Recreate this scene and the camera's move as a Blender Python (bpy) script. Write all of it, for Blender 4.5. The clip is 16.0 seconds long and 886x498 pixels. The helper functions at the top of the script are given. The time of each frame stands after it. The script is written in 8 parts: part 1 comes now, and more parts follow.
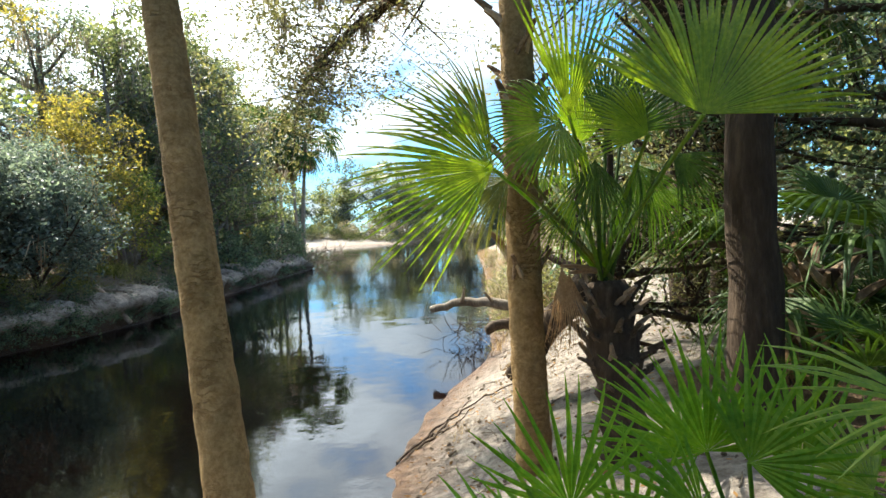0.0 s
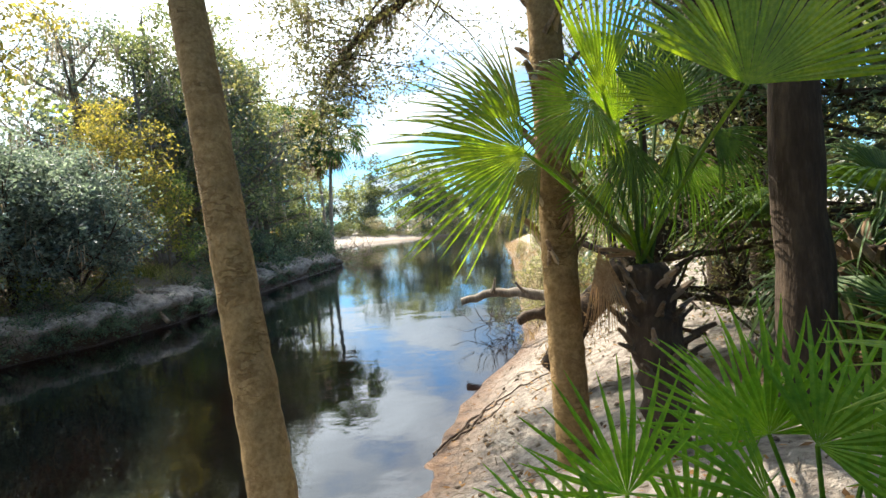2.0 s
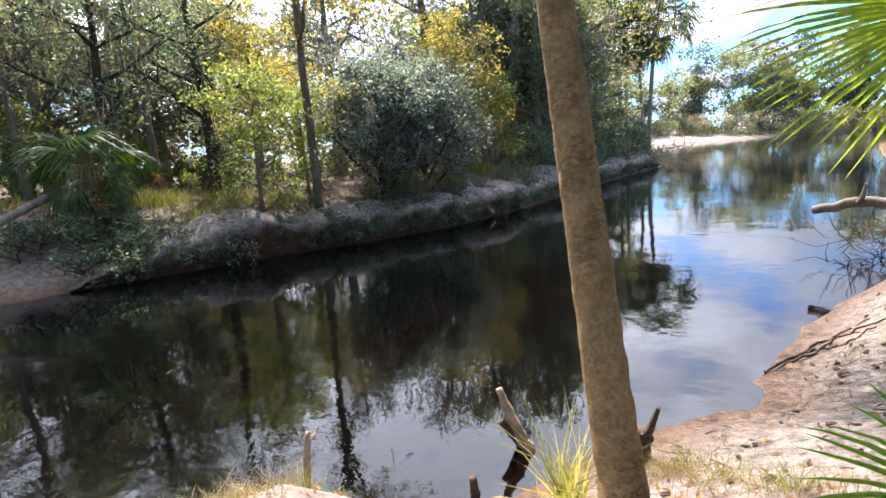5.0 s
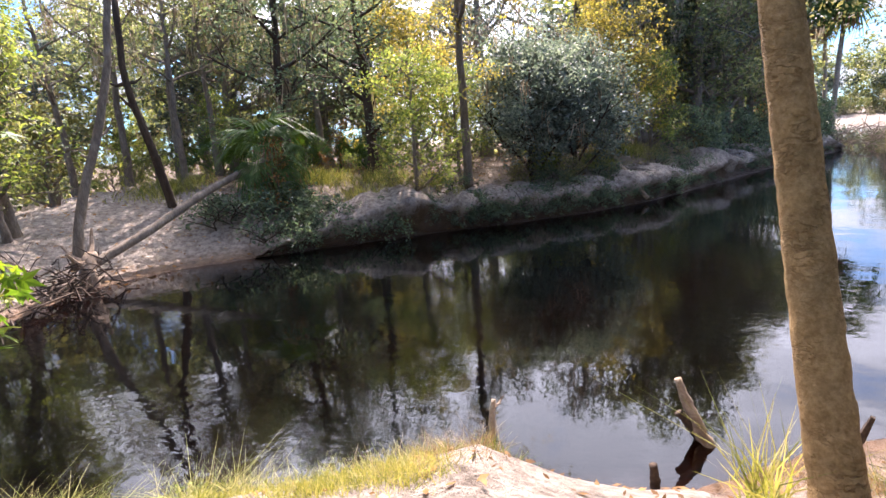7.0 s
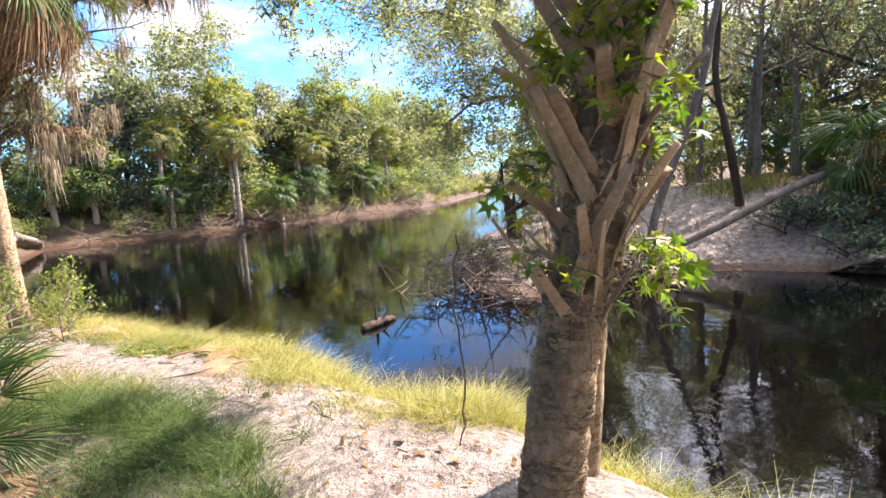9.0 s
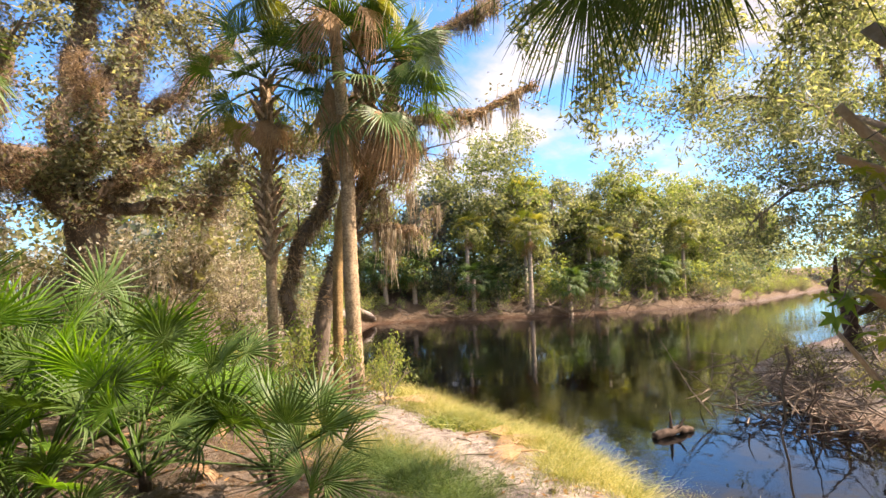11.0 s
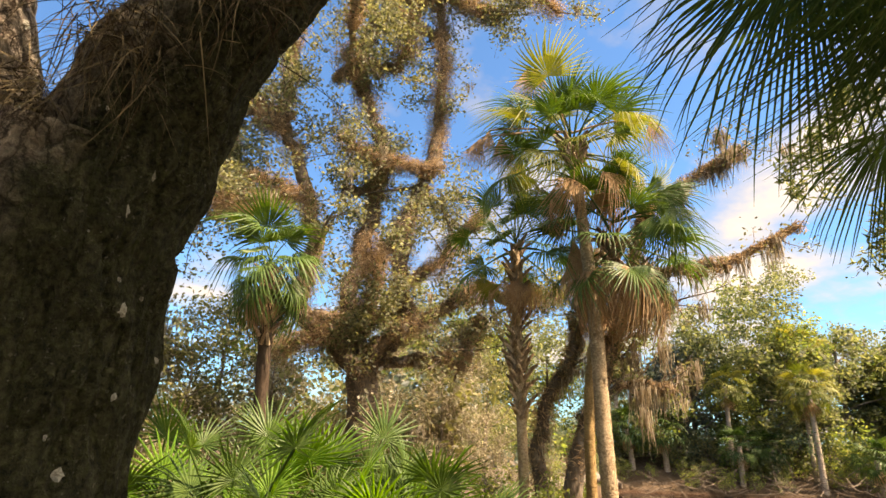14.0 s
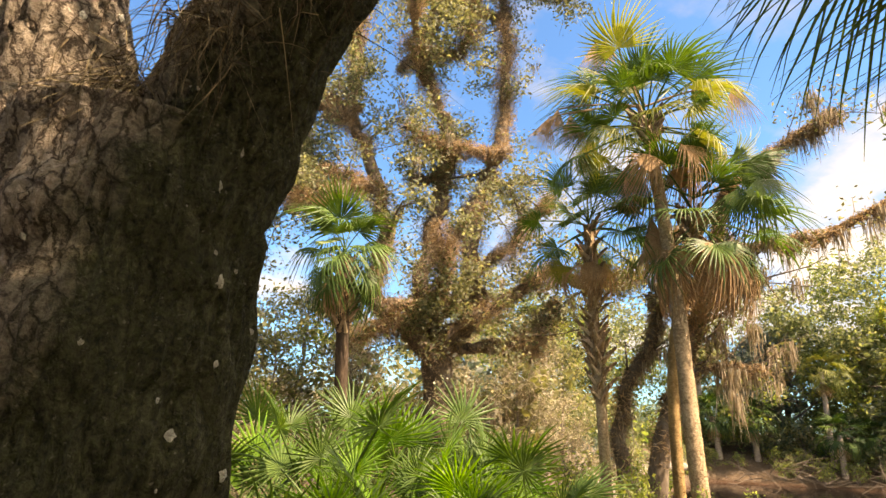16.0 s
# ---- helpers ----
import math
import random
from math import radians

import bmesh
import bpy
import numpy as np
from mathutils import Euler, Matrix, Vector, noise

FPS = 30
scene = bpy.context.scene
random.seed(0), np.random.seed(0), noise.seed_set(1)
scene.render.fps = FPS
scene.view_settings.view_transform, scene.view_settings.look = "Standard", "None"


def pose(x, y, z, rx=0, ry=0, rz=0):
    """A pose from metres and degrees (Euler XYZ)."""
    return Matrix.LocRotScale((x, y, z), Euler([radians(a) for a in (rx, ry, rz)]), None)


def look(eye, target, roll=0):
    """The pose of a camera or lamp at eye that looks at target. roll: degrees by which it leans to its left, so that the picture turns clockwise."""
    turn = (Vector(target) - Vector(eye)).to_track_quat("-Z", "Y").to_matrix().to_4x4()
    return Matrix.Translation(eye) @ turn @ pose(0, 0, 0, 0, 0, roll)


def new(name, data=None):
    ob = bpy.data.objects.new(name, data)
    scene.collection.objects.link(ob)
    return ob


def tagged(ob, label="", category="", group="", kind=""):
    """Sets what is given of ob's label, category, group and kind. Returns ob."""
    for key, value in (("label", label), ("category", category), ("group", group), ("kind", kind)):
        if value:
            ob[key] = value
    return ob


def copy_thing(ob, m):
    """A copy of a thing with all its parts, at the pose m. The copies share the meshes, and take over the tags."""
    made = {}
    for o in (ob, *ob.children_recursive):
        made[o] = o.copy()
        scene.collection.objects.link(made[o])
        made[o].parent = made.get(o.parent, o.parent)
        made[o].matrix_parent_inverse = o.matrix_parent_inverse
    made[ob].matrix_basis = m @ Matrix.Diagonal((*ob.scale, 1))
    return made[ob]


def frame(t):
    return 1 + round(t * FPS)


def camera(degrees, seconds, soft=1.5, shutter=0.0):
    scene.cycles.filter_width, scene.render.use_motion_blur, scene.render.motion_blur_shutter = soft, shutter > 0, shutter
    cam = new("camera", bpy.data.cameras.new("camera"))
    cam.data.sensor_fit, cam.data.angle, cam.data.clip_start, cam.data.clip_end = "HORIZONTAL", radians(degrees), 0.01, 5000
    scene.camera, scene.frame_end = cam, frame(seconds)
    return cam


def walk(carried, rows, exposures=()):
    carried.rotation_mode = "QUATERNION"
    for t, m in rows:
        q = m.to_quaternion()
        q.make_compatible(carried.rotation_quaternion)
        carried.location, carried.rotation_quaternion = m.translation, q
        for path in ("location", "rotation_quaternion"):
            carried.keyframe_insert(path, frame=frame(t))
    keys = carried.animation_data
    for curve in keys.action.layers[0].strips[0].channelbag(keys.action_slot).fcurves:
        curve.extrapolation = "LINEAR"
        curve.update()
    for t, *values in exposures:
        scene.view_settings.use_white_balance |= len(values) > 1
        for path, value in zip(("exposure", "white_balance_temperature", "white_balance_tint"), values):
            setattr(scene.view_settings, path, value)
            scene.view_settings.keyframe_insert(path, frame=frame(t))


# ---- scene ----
cam = camera(77.1, 16.0)
EXPOSURE = [(0.0, 1.88, 6050, 0), (3.5, 2.00, 6150, 8), (5.0, 2.08, 5900, 16), (7.5, 2.20, 6100, 23), (8.5, 2.17, 6000, 20), (9.5, 2.15, 6200, 21), (12.5, 1.82, 8100, 18), (14.0, 1.84, 8450, 16), (16.0, 2.06, 8700, 16)]    # stops, kelvin, tint
PATH = [
    (0, (0.004, 0.079, 2.671), (-0.005, 2.078, 2.596), -2.0),
    (0.5, (0.041, 0.081, 2.706), (0.161, 2.078, 2.724), -2.3),
    (1, (0.073, 0.072, 2.723), (0.32, 2.055, 2.796), -2.0),
    (1.5, (0.012, 0.118, 2.664), (0.108, 2.115, 2.662), -3.1),
    (2, (-0.041, 0.141, 2.628), (-0.149, 2.136, 2.535), -3.9),
    (2.5, (-0.049, 0.135, 2.619), (-0.301, 2.111, 2.449), -4.4),
    (3, (-0.064, 0.144, 2.62), (-0.421, 2.098, 2.391), -4.6),
    (3.5, (-0.091, 0.137, 2.605), (-0.544, 2.067, 2.344), -4.6),
    (4, (-0.134, 0.122, 2.58), (-0.774, 1.993, 2.279), -4.7),
    (4.5, (-0.176, 0.102, 2.571), (-1.056, 1.866, 2.229), -4.6),
    (5, (-0.214, 0.052, 2.561), (-1.337, 1.667, 2.198), -4.4),
    (5.2, (-0.231, 0.036, 2.565), (-1.43, 1.595, 2.199), -4.3),
    (7.3, (-0.492, -0.327, 2.586), (-2.043, 0.872, 2.189), -4.8),
    (7.5, (-0.534, -0.355, 2.585), (-2.147, 0.757, 2.183), -5.0),
    (8, (-0.615, -0.425, 2.585), (-2.413, 0.359, 2.194), -5.1),
    (8.5, (-0.632, -0.568, 2.605), (-2.588, -0.326, 2.267), -4.8),
    (9, (-0.652, -0.708, 2.621), (-2.597, -1.094, 2.36), -3.7),
    (9.5, (-0.71, -0.772, 2.631), (-2.538, -1.559, 2.435), -1.8),
    (10, (-0.722, -0.79, 2.623), (-2.467, -1.749, 2.44), -0.8),
    (10.2, (-0.724, -0.802, 2.626), (-2.438, -1.818, 2.456), -0.9),
    (12.3, (-0.318, -0.665, 2.722), (-1.463, -2.162, 3.392), 0.7),
    (12.5, (-0.31, -0.669, 2.727), (-1.43, -2.171, 3.426), 1.5),
    (13, (-0.323, -0.658, 2.704), (-1.407, -2.175, 3.426), 2.2),
    (13.5, (-0.322, -0.69, 2.655), (-1.329, -2.281, 3.331), 1.4),
    (14, (-0.268, -0.744, 2.684), (-1.112, -2.438, 3.331), 1.4),
    (14.5, (-0.227, -0.77, 2.692), (-0.947, -2.523, 3.333), 1.5),
    (15, (-0.227, -0.775, 2.684), (-0.859, -2.561, 3.324), 1.8),
    (15.5, (-0.247, -0.787, 2.65), (-0.87, -2.582, 3.273), 1.8),
    (16, (-0.246, -0.813, 2.621), (-0.871, -2.615, 3.224), 1.7),
]
walk(cam, [(t, look(eye, target, roll)) for t, eye, target, roll in PATH], EXPOSURE)

# ---- light ----
SUN_YAW, SUN_UP = 41.0, 51.0                     # degrees to the left of +y, and above the horizon
sun_way = Vector((-math.sin(radians(SUN_YAW)) * math.cos(radians(SUN_UP)),
                  math.cos(radians(SUN_YAW)) * math.cos(radians(SUN_UP)), math.sin(radians(SUN_UP))))
sun = new("sun", bpy.data.lights.new("sun", "SUN"))
sun.data.energy, sun.data.angle, sun.data.color = 4.9, radians(0.55), (1.0, 0.86, 0.72)
sun.matrix_world = look((0, 0, 0), -sun_way)

world = bpy.data.worlds.new("sky")
scene.world = world
world.use_nodes = True
wt = world.node_tree
wt.nodes.clear()


def wnode(kind, **values):
    n = wt.nodes.new(kind)
    for k, v in values.items():
        n.inputs[k].default_value = v
    return n


sky = wt.nodes.new("ShaderNodeTexSky")
sky.sky_type, sky.sun_disc = "NISHITA", False
sky.sun_elevation, sky.sun_rotation = radians(SUN_UP), radians(-SUN_YAW)
sky.dust_density, sky.ozone_density, sky.air_density = 0.6, 2.2, 1.0
coord = wt.nodes.new("ShaderNodeTexCoord")
sep = wt.nodes.new("ShaderNodeSeparateXYZ")
lift = wnode("ShaderNodeMath")
lift.operation = "ADD"
lift.inputs[1].default_value = 0.22
flat = wt.nodes.new("ShaderNodeCombineXYZ")
dx, dy = wt.nodes.new("ShaderNodeMath"), wt.nodes.new("ShaderNodeMath")
dx.operation = dy.operation = "DIVIDE"
L = wt.links.new
L(coord.outputs["Generated"], sep.inputs[0])
L(sep.outputs["Z"], lift.inputs[0])
L(sep.outputs["X"], dx.inputs[0])
L(sep.outputs["Y"], dy.inputs[0])
L(lift.outputs[0], dx.inputs[1])
L(lift.outputs[0], dy.inputs[1])
L(dx.outputs[0], flat.inputs[0])
L(dy.outputs[0], flat.inputs[1])
puff = wnode("ShaderNodeTexNoise", Scale=1.5, Detail=7.0, Roughness=0.55)
L(flat.outputs[0], puff.inputs["Vector"])
edge = wt.nodes.new("ShaderNodeValToRGB")
edge.color_ramp.elements[0].position, edge.color_ramp.elements[1].position = 0.50, 0.63
# heaped clouds of the southern sky: each one swells the noise round its middle
heaps = puff.outputs["Fac"]
for middle, wide, swell in (((-0.83, -0.48, 0.27), 0.22, 0.15), ((-0.82, -0.38, 0.44), 0.16, 0.10), ((-0.22, -0.81, 0.54), 0.16, 0.08), ((-0.27, -0.90, 0.34), 0.12, 0.08)):
    apart = wt.nodes.new("ShaderNodeVectorMath")
    apart.operation = "DISTANCE"
    apart.inputs[1].default_value = Vector(middle).normalized()
    L(coord.outputs["Generated"], apart.inputs[0])
    lobe = wt.nodes.new("ShaderNodeMapRange")
    lobe.interpolation_type = "SMOOTHSTEP"
    lobe.inputs["From Min"].default_value, lobe.inputs["From Max"].default_value = wide, 0.0
    lobe.inputs["To Min"].default_value, lobe.inputs["To Max"].default_value = 0.0, swell
    L(apart.outputs["Value"], lobe.inputs["Value"])
    grown = wt.nodes.new("ShaderNodeMath")
    L(heaps, grown.inputs[0])
    L(lobe.outputs[0], grown.inputs[1])
    heaps = grown.outputs[0]
L(heaps, edge.inputs[0])
# bright broken cloud thickens towards the side of the sky where the sun stands
near_sun = wt.nodes.new("ShaderNodeVectorMath")
near_sun.operation = "DOT_PRODUCT"
near_sun.inputs[1].default_value = sun_way
L(coord.outputs["Generated"], near_sun.inputs[0])
ragged = wt.nodes.new("ShaderNodeMath")
ragged.operation = "MULTIPLY_ADD"
ragged.inputs[1].default_value = 1.8
L(puff.outputs["Fac"], ragged.inputs[0])
L(near_sun.outputs["Value"], ragged.inputs[2])
veil = wt.nodes.new("ShaderNodeMapRange")
veil.inputs["From Min"].default_value, veil.inputs["From Max"].default_value = 1.34, 1.58
veil.inputs["To Min"].default_value, veil.inputs["To Max"].default_value = 0.0, 0.92
L(ragged.outputs[0], veil.inputs["Value"])
cover = wt.nodes.new("ShaderNodeMath")
cover.operation = "MAXIMUM"
L(edge.outputs["Color"], cover.inputs[0])
L(veil.outputs[0], cover.inputs[1])
bright = wnode("ShaderNodeMapRange")
bright.inputs["From Min"].default_value, bright.inputs["From Max"].default_value = 0.42, 0.68
bright.inputs["To Min"].default_value, bright.inputs["To Max"].default_value = 0.75, 1.65
L(heaps, bright.inputs["Value"])
glare = wt.nodes.new("ShaderNodeMapRange")
glare.inputs["From Min"].default_value, glare.inputs["From Max"].default_value = 0.61, 0.94
glare.inputs["To Min"].default_value, glare.inputs["To Max"].default_value = 1.0, 8.0
L(near_sun.outputs["Value"], glare.inputs["Value"])
lit_cloud = wt.nodes.new("ShaderNodeMath")
lit_cloud.operation = "MULTIPLY"
L(bright.outputs[0], lit_cloud.inputs[0])
L(glare.outputs[0], lit_cloud.inputs[1])
cloud = wt.nodes.new("ShaderNodeVectorMath")
cloud.operation = "SCALE"
cloud.inputs[0].default_value = (1.0, 1.0, 1.02)
L(lit_cloud.outputs[0], cloud.inputs["Scale"])
deep = wt.nodes.new("ShaderNodeVectorMath")
deep.operation = "MULTIPLY"
deep.inputs[1].default_value = (0.20, 0.36, 0.49)
L(sky.outputs[0], deep.inputs[0])
blend = wt.nodes.new("ShaderNodeMix")
blend.data_type = "RGBA"
L(cover.outputs[0], blend.inputs["Factor"])
L(deep.outputs[0], blend.inputs["A"])
L(cloud.outputs[0], blend.inputs["B"])
back = wnode("ShaderNodeBackground", Strength=0.20)
L(blend.outputs["Result"], back.inputs["Color"])
wout = wt.nodes.new("ShaderNodeOutputWorld")
L(back.outputs[0], wout.inputs[0])


# ---- materials ----
def material(name, colors, scale=6.0, rough=0.9, bump=0.3, stretch=(1, 1, 1), fine=40.0, per="", through_light=0.0, spec=0.2, low=0.3, high=0.7, glow=None):
    """Colours mixed by two noises at real size, with relief; per: 'island' or 'object' adds a change from piece to piece;
    through_light: the share of light that a leaf lets through."""
    m = bpy.data.materials.new(name)
    m.use_nodes = True
    t = m.node_tree
    t.nodes.clear()

    def n(kind, **values):
        node = t.nodes.new(kind)
        for k, v in values.items():
            node.inputs[k].default_value = v
        return node

    where = n("ShaderNodeTexCoord")
    mapping = n("ShaderNodeMapping", Scale=stretch)
    t.links.new(where.outputs["Object"], mapping.inputs[0])
    big = n("ShaderNodeTexNoise", Scale=scale, Detail=5.0, Roughness=0.6)
    small = n("ShaderNodeTexNoise", Scale=fine, Detail=4.0, Roughness=0.65)
    for a in (big, small):
        t.links.new(mapping.outputs[0], a.inputs["Vector"])
    mixed = n("ShaderNodeMath")
    mixed.operation = "MULTIPLY_ADD"
    mixed.inputs[1].default_value = 0.45
    t.links.new(small.outputs["Fac"], mixed.inputs[0])
    share = n("ShaderNodeMath")
    share.operation = "MULTIPLY"
    share.inputs[1].default_value = 0.55
    t.links.new(big.outputs["Fac"], share.inputs[0])
    t.links.new(share.outputs[0], mixed.inputs[2])
    value = mixed
    if per:
        rnd = n("ShaderNodeObjectInfo").outputs["Random"] if per == "object" else n("ShaderNodeNewGeometry").outputs["Random Per Island"]
        vary = n("ShaderNodeMath")
        vary.operation = "MULTIPLY_ADD"
        vary.inputs[1].default_value = 0.5
        t.links.new(rnd, vary.inputs[0])
        minus = n("ShaderNodeMath")
        minus.operation = "SUBTRACT"
        minus.inputs[1].default_value = 0.25
        t.links.new(mixed.outputs[0], minus.inputs[0])
        t.links.new(minus.outputs[0], vary.inputs[2])
        value = vary
    ramp = n("ShaderNodeValToRGB")
    r = ramp.color_ramp
    while len(r.elements) < len(colors):
        r.elements.new(0.5)
    for k, c in enumerate(colors):
        r.elements[k].position = low + (high - low) * k / max(1, len(colors) - 1)
        r.elements[k].color = (*c, 1)
    t.links.new(value.outputs[0], ramp.inputs[0])
    shader = n("ShaderNodeBsdfPrincipled", Roughness=rough)
    shader.inputs["Specular IOR Level"].default_value = spec
    t.links.new(ramp.outputs[0], shader.inputs["Base Color"])
    if bump:
        b = n("ShaderNodeBump", Strength=bump, Distance=0.03)
        t.links.new(mixed.outputs[0], b.inputs["Height"])
        t.links.new(b.outputs[0], shader.inputs["Normal"])
    out = n("ShaderNodeOutputMaterial")
    last = shader
    if through_light:
        tr = n("ShaderNodeBsdfTranslucent")
        tint = n("ShaderNodeMix")
        tint.data_type, tint.blend_type = "RGBA", "MULTIPLY"
        tint.inputs["Factor"].default_value = 1.0
        tint.inputs["B"].default_value = (*(glow or (1.5, 1.6, 0.5)), 1)
        t.links.new(ramp.outputs[0], tint.inputs["A"])
        t.links.new(tint.outputs["Result"], tr.inputs["Color"])
        last = n("ShaderNodeMixShader")
        last.inputs[0].default_value = through_light
        t.links.new(shader.outputs[0], last.inputs[1])
        t.links.new(tr.outputs[0], last.inputs[2])
    t.links.new(last.outputs[0], out.inputs[0])
    return m


def ground_material():
    """Pale sand that gives way to leaf litter, by the 'litter' layer of the ground, which also paints shade under the
    banks; dark wet mud under the water.
    """
    m = bpy.data.materials.new("sand_and_litter")
    m.use_nodes = True
    t = m.node_tree
    t.nodes.clear()
    lk = t.links.new

    def n(kind, **values):
        node = t.nodes.new(kind)
        for k, v in values.items():
            node.inputs[k].default_value = v
        return node

    geo = n("ShaderNodeNewGeometry")
    pos = geo.outputs["Position"]
    big = n("ShaderNodeTexNoise", Scale=0.9, Detail=6.0, Roughness=0.65)
    mid = n("ShaderNodeTexNoise", Scale=7.0, Detail=6.0, Roughness=0.7)
    fine = n("ShaderNodeTexNoise", Scale=70.0, Detail=3.0, Roughness=0.7)
    for a in (big, mid, fine):
        lk(pos, a.inputs["Vector"])
    sand = n("ShaderNodeValToRGB")
    sand.color_ramp.elements[0].position, sand.color_ramp.elements[1].position = 0.32, 0.60
    sand.color_ramp.elements[0].color, sand.color_ramp.elements[1].color = (0.12, 0.095, 0.075, 1), (0.36, 0.31, 0.26, 1)
    lk(mid.outputs["Fac"], sand.inputs[0])
    litter = n("ShaderNodeValToRGB")
    e = litter.color_ramp.elements
    e.new(0.5)
    for k, (p, c) in enumerate(((0.3, (0.035, 0.024, 0.015)), (0.5, (0.10, 0.066, 0.038)), (0.72, (0.20, 0.14, 0.08)))):
        e[k].position, e[k].color = p, (*c, 1)
    lk(fine.outputs["Fac"], litter.inputs[0])
    layer = n("ShaderNodeAttribute")
    layer.attribute_name = "litter"
    add = n("ShaderNodeMath")
    add.operation = "ADD"
    lk(layer.outputs["Fac"], add.inputs[0])
    lk(mid.outputs["Fac"], add.inputs[1])
    cut = n("ShaderNodeMapRange")
    cut.inputs["From Min"].default_value, cut.inputs["From Max"].default_value = 0.85, 1.1
    lk(add.outputs[0], cut.inputs["Value"])
    mix = n("ShaderNodeMix")
    mix.data_type = "RGBA"
    lk(cut.outputs[0], mix.inputs["Factor"])
    lk(sand.outputs[0], mix.inputs["A"])
    lk(litter.outputs[0], mix.inputs["B"])
    xyz = n("ShaderNodeSeparateXYZ")
    lk(pos, xyz.inputs[0])
    wet = n("ShaderNodeMapRange")
    wet.inputs["From Min"].default_value, wet.inputs["From Max"].default_value = 0.26, 0.03
    lk(xyz.outputs["Z"], wet.inputs["Value"])
    damp = n("ShaderNodeMix")
    damp.data_type = "RGBA"
    soaked = n("ShaderNodeMix")
    soaked.data_type, soaked.blend_type = "RGBA", "MULTIPLY"
    soaked.inputs["Factor"].default_value = 1.0
    soaked.inputs["B"].default_value = (0.50, 0.35, 0.24, 1)
    lk(mix.outputs["Result"], soaked.inputs["A"])
    lk(soaked.outputs["Result"], damp.inputs["B"])
    lk(wet.outputs[0], damp.inputs["Factor"])
    lk(mix.outputs["Result"], damp.inputs["A"])
    deep_fac = n("ShaderNodeMapRange")
    deep_fac.inputs["From Min"].default_value, deep_fac.inputs["From Max"].default_value = -0.05, -0.28
    lk(xyz.outputs["Z"], deep_fac.inputs["Value"])
    mud = n("ShaderNodeMix")
    mud.data_type = "RGBA"
    mud.inputs["B"].default_value = (0.004, 0.004, 0.0035, 1)
    lk(deep_fac.outputs[0], mud.inputs["Factor"])
    lk(damp.outputs["Result"], mud.inputs["A"])
    gloss = n("ShaderNodeMapRange")
    gloss.inputs["To Min"].default_value, gloss.inputs["To Max"].default_value = 0.95, 0.45
    lk(wet.outputs[0], gloss.inputs["Value"])
    tall = n("ShaderNodeMath")
    tall.operation = "MULTIPLY_ADD"
    tall.inputs[1].default_value = 0.35
    lk(fine.outputs["Fac"], tall.inputs[0])
    lump = n("ShaderNodeTexNoise", Scale=2.6, Detail=4.0, Roughness=0.6)
    lk(pos, lump.inputs["Vector"])
    heap = n("ShaderNodeMath")
    heap.operation = "MULTIPLY_ADD"
    heap.inputs[1].default_value = 1.6
    lk(lump.outputs["Fac"], heap.inputs[0])
    lk(mid.outputs["Fac"], heap.inputs[2])
    pit = n("ShaderNodeTexNoise", Scale=17.0, Detail=4.0, Roughness=0.7)
    lk(pos, pit.inputs["Vector"])
    rugged = n("ShaderNodeMath")
    rugged.operation = "MULTIPLY_ADD"
    rugged.inputs[1].default_value = 0.9
    lk(pit.outputs["Fac"], rugged.inputs[0])
    lk(heap.outputs[0], rugged.inputs[2])
    lk(rugged.outputs[0], tall.inputs[2])
    b = n("ShaderNodeBump", Strength=1.0, Distance=0.09)
    lk(tall.outputs[0], b.inputs["Height"])
    s = n("ShaderNodeBsdfPrincipled")
    s.inputs["Specular IOR Level"].default_value = 0.25
    lk(mud.outputs["Result"], s.inputs["Base Color"])
    lk(gloss.outputs[0], s.inputs["Roughness"])
    lk(b.outputs[0], s.inputs["Normal"])
    lk(s.outputs[0], n("ShaderNodeOutputMaterial").inputs[0])
    return m


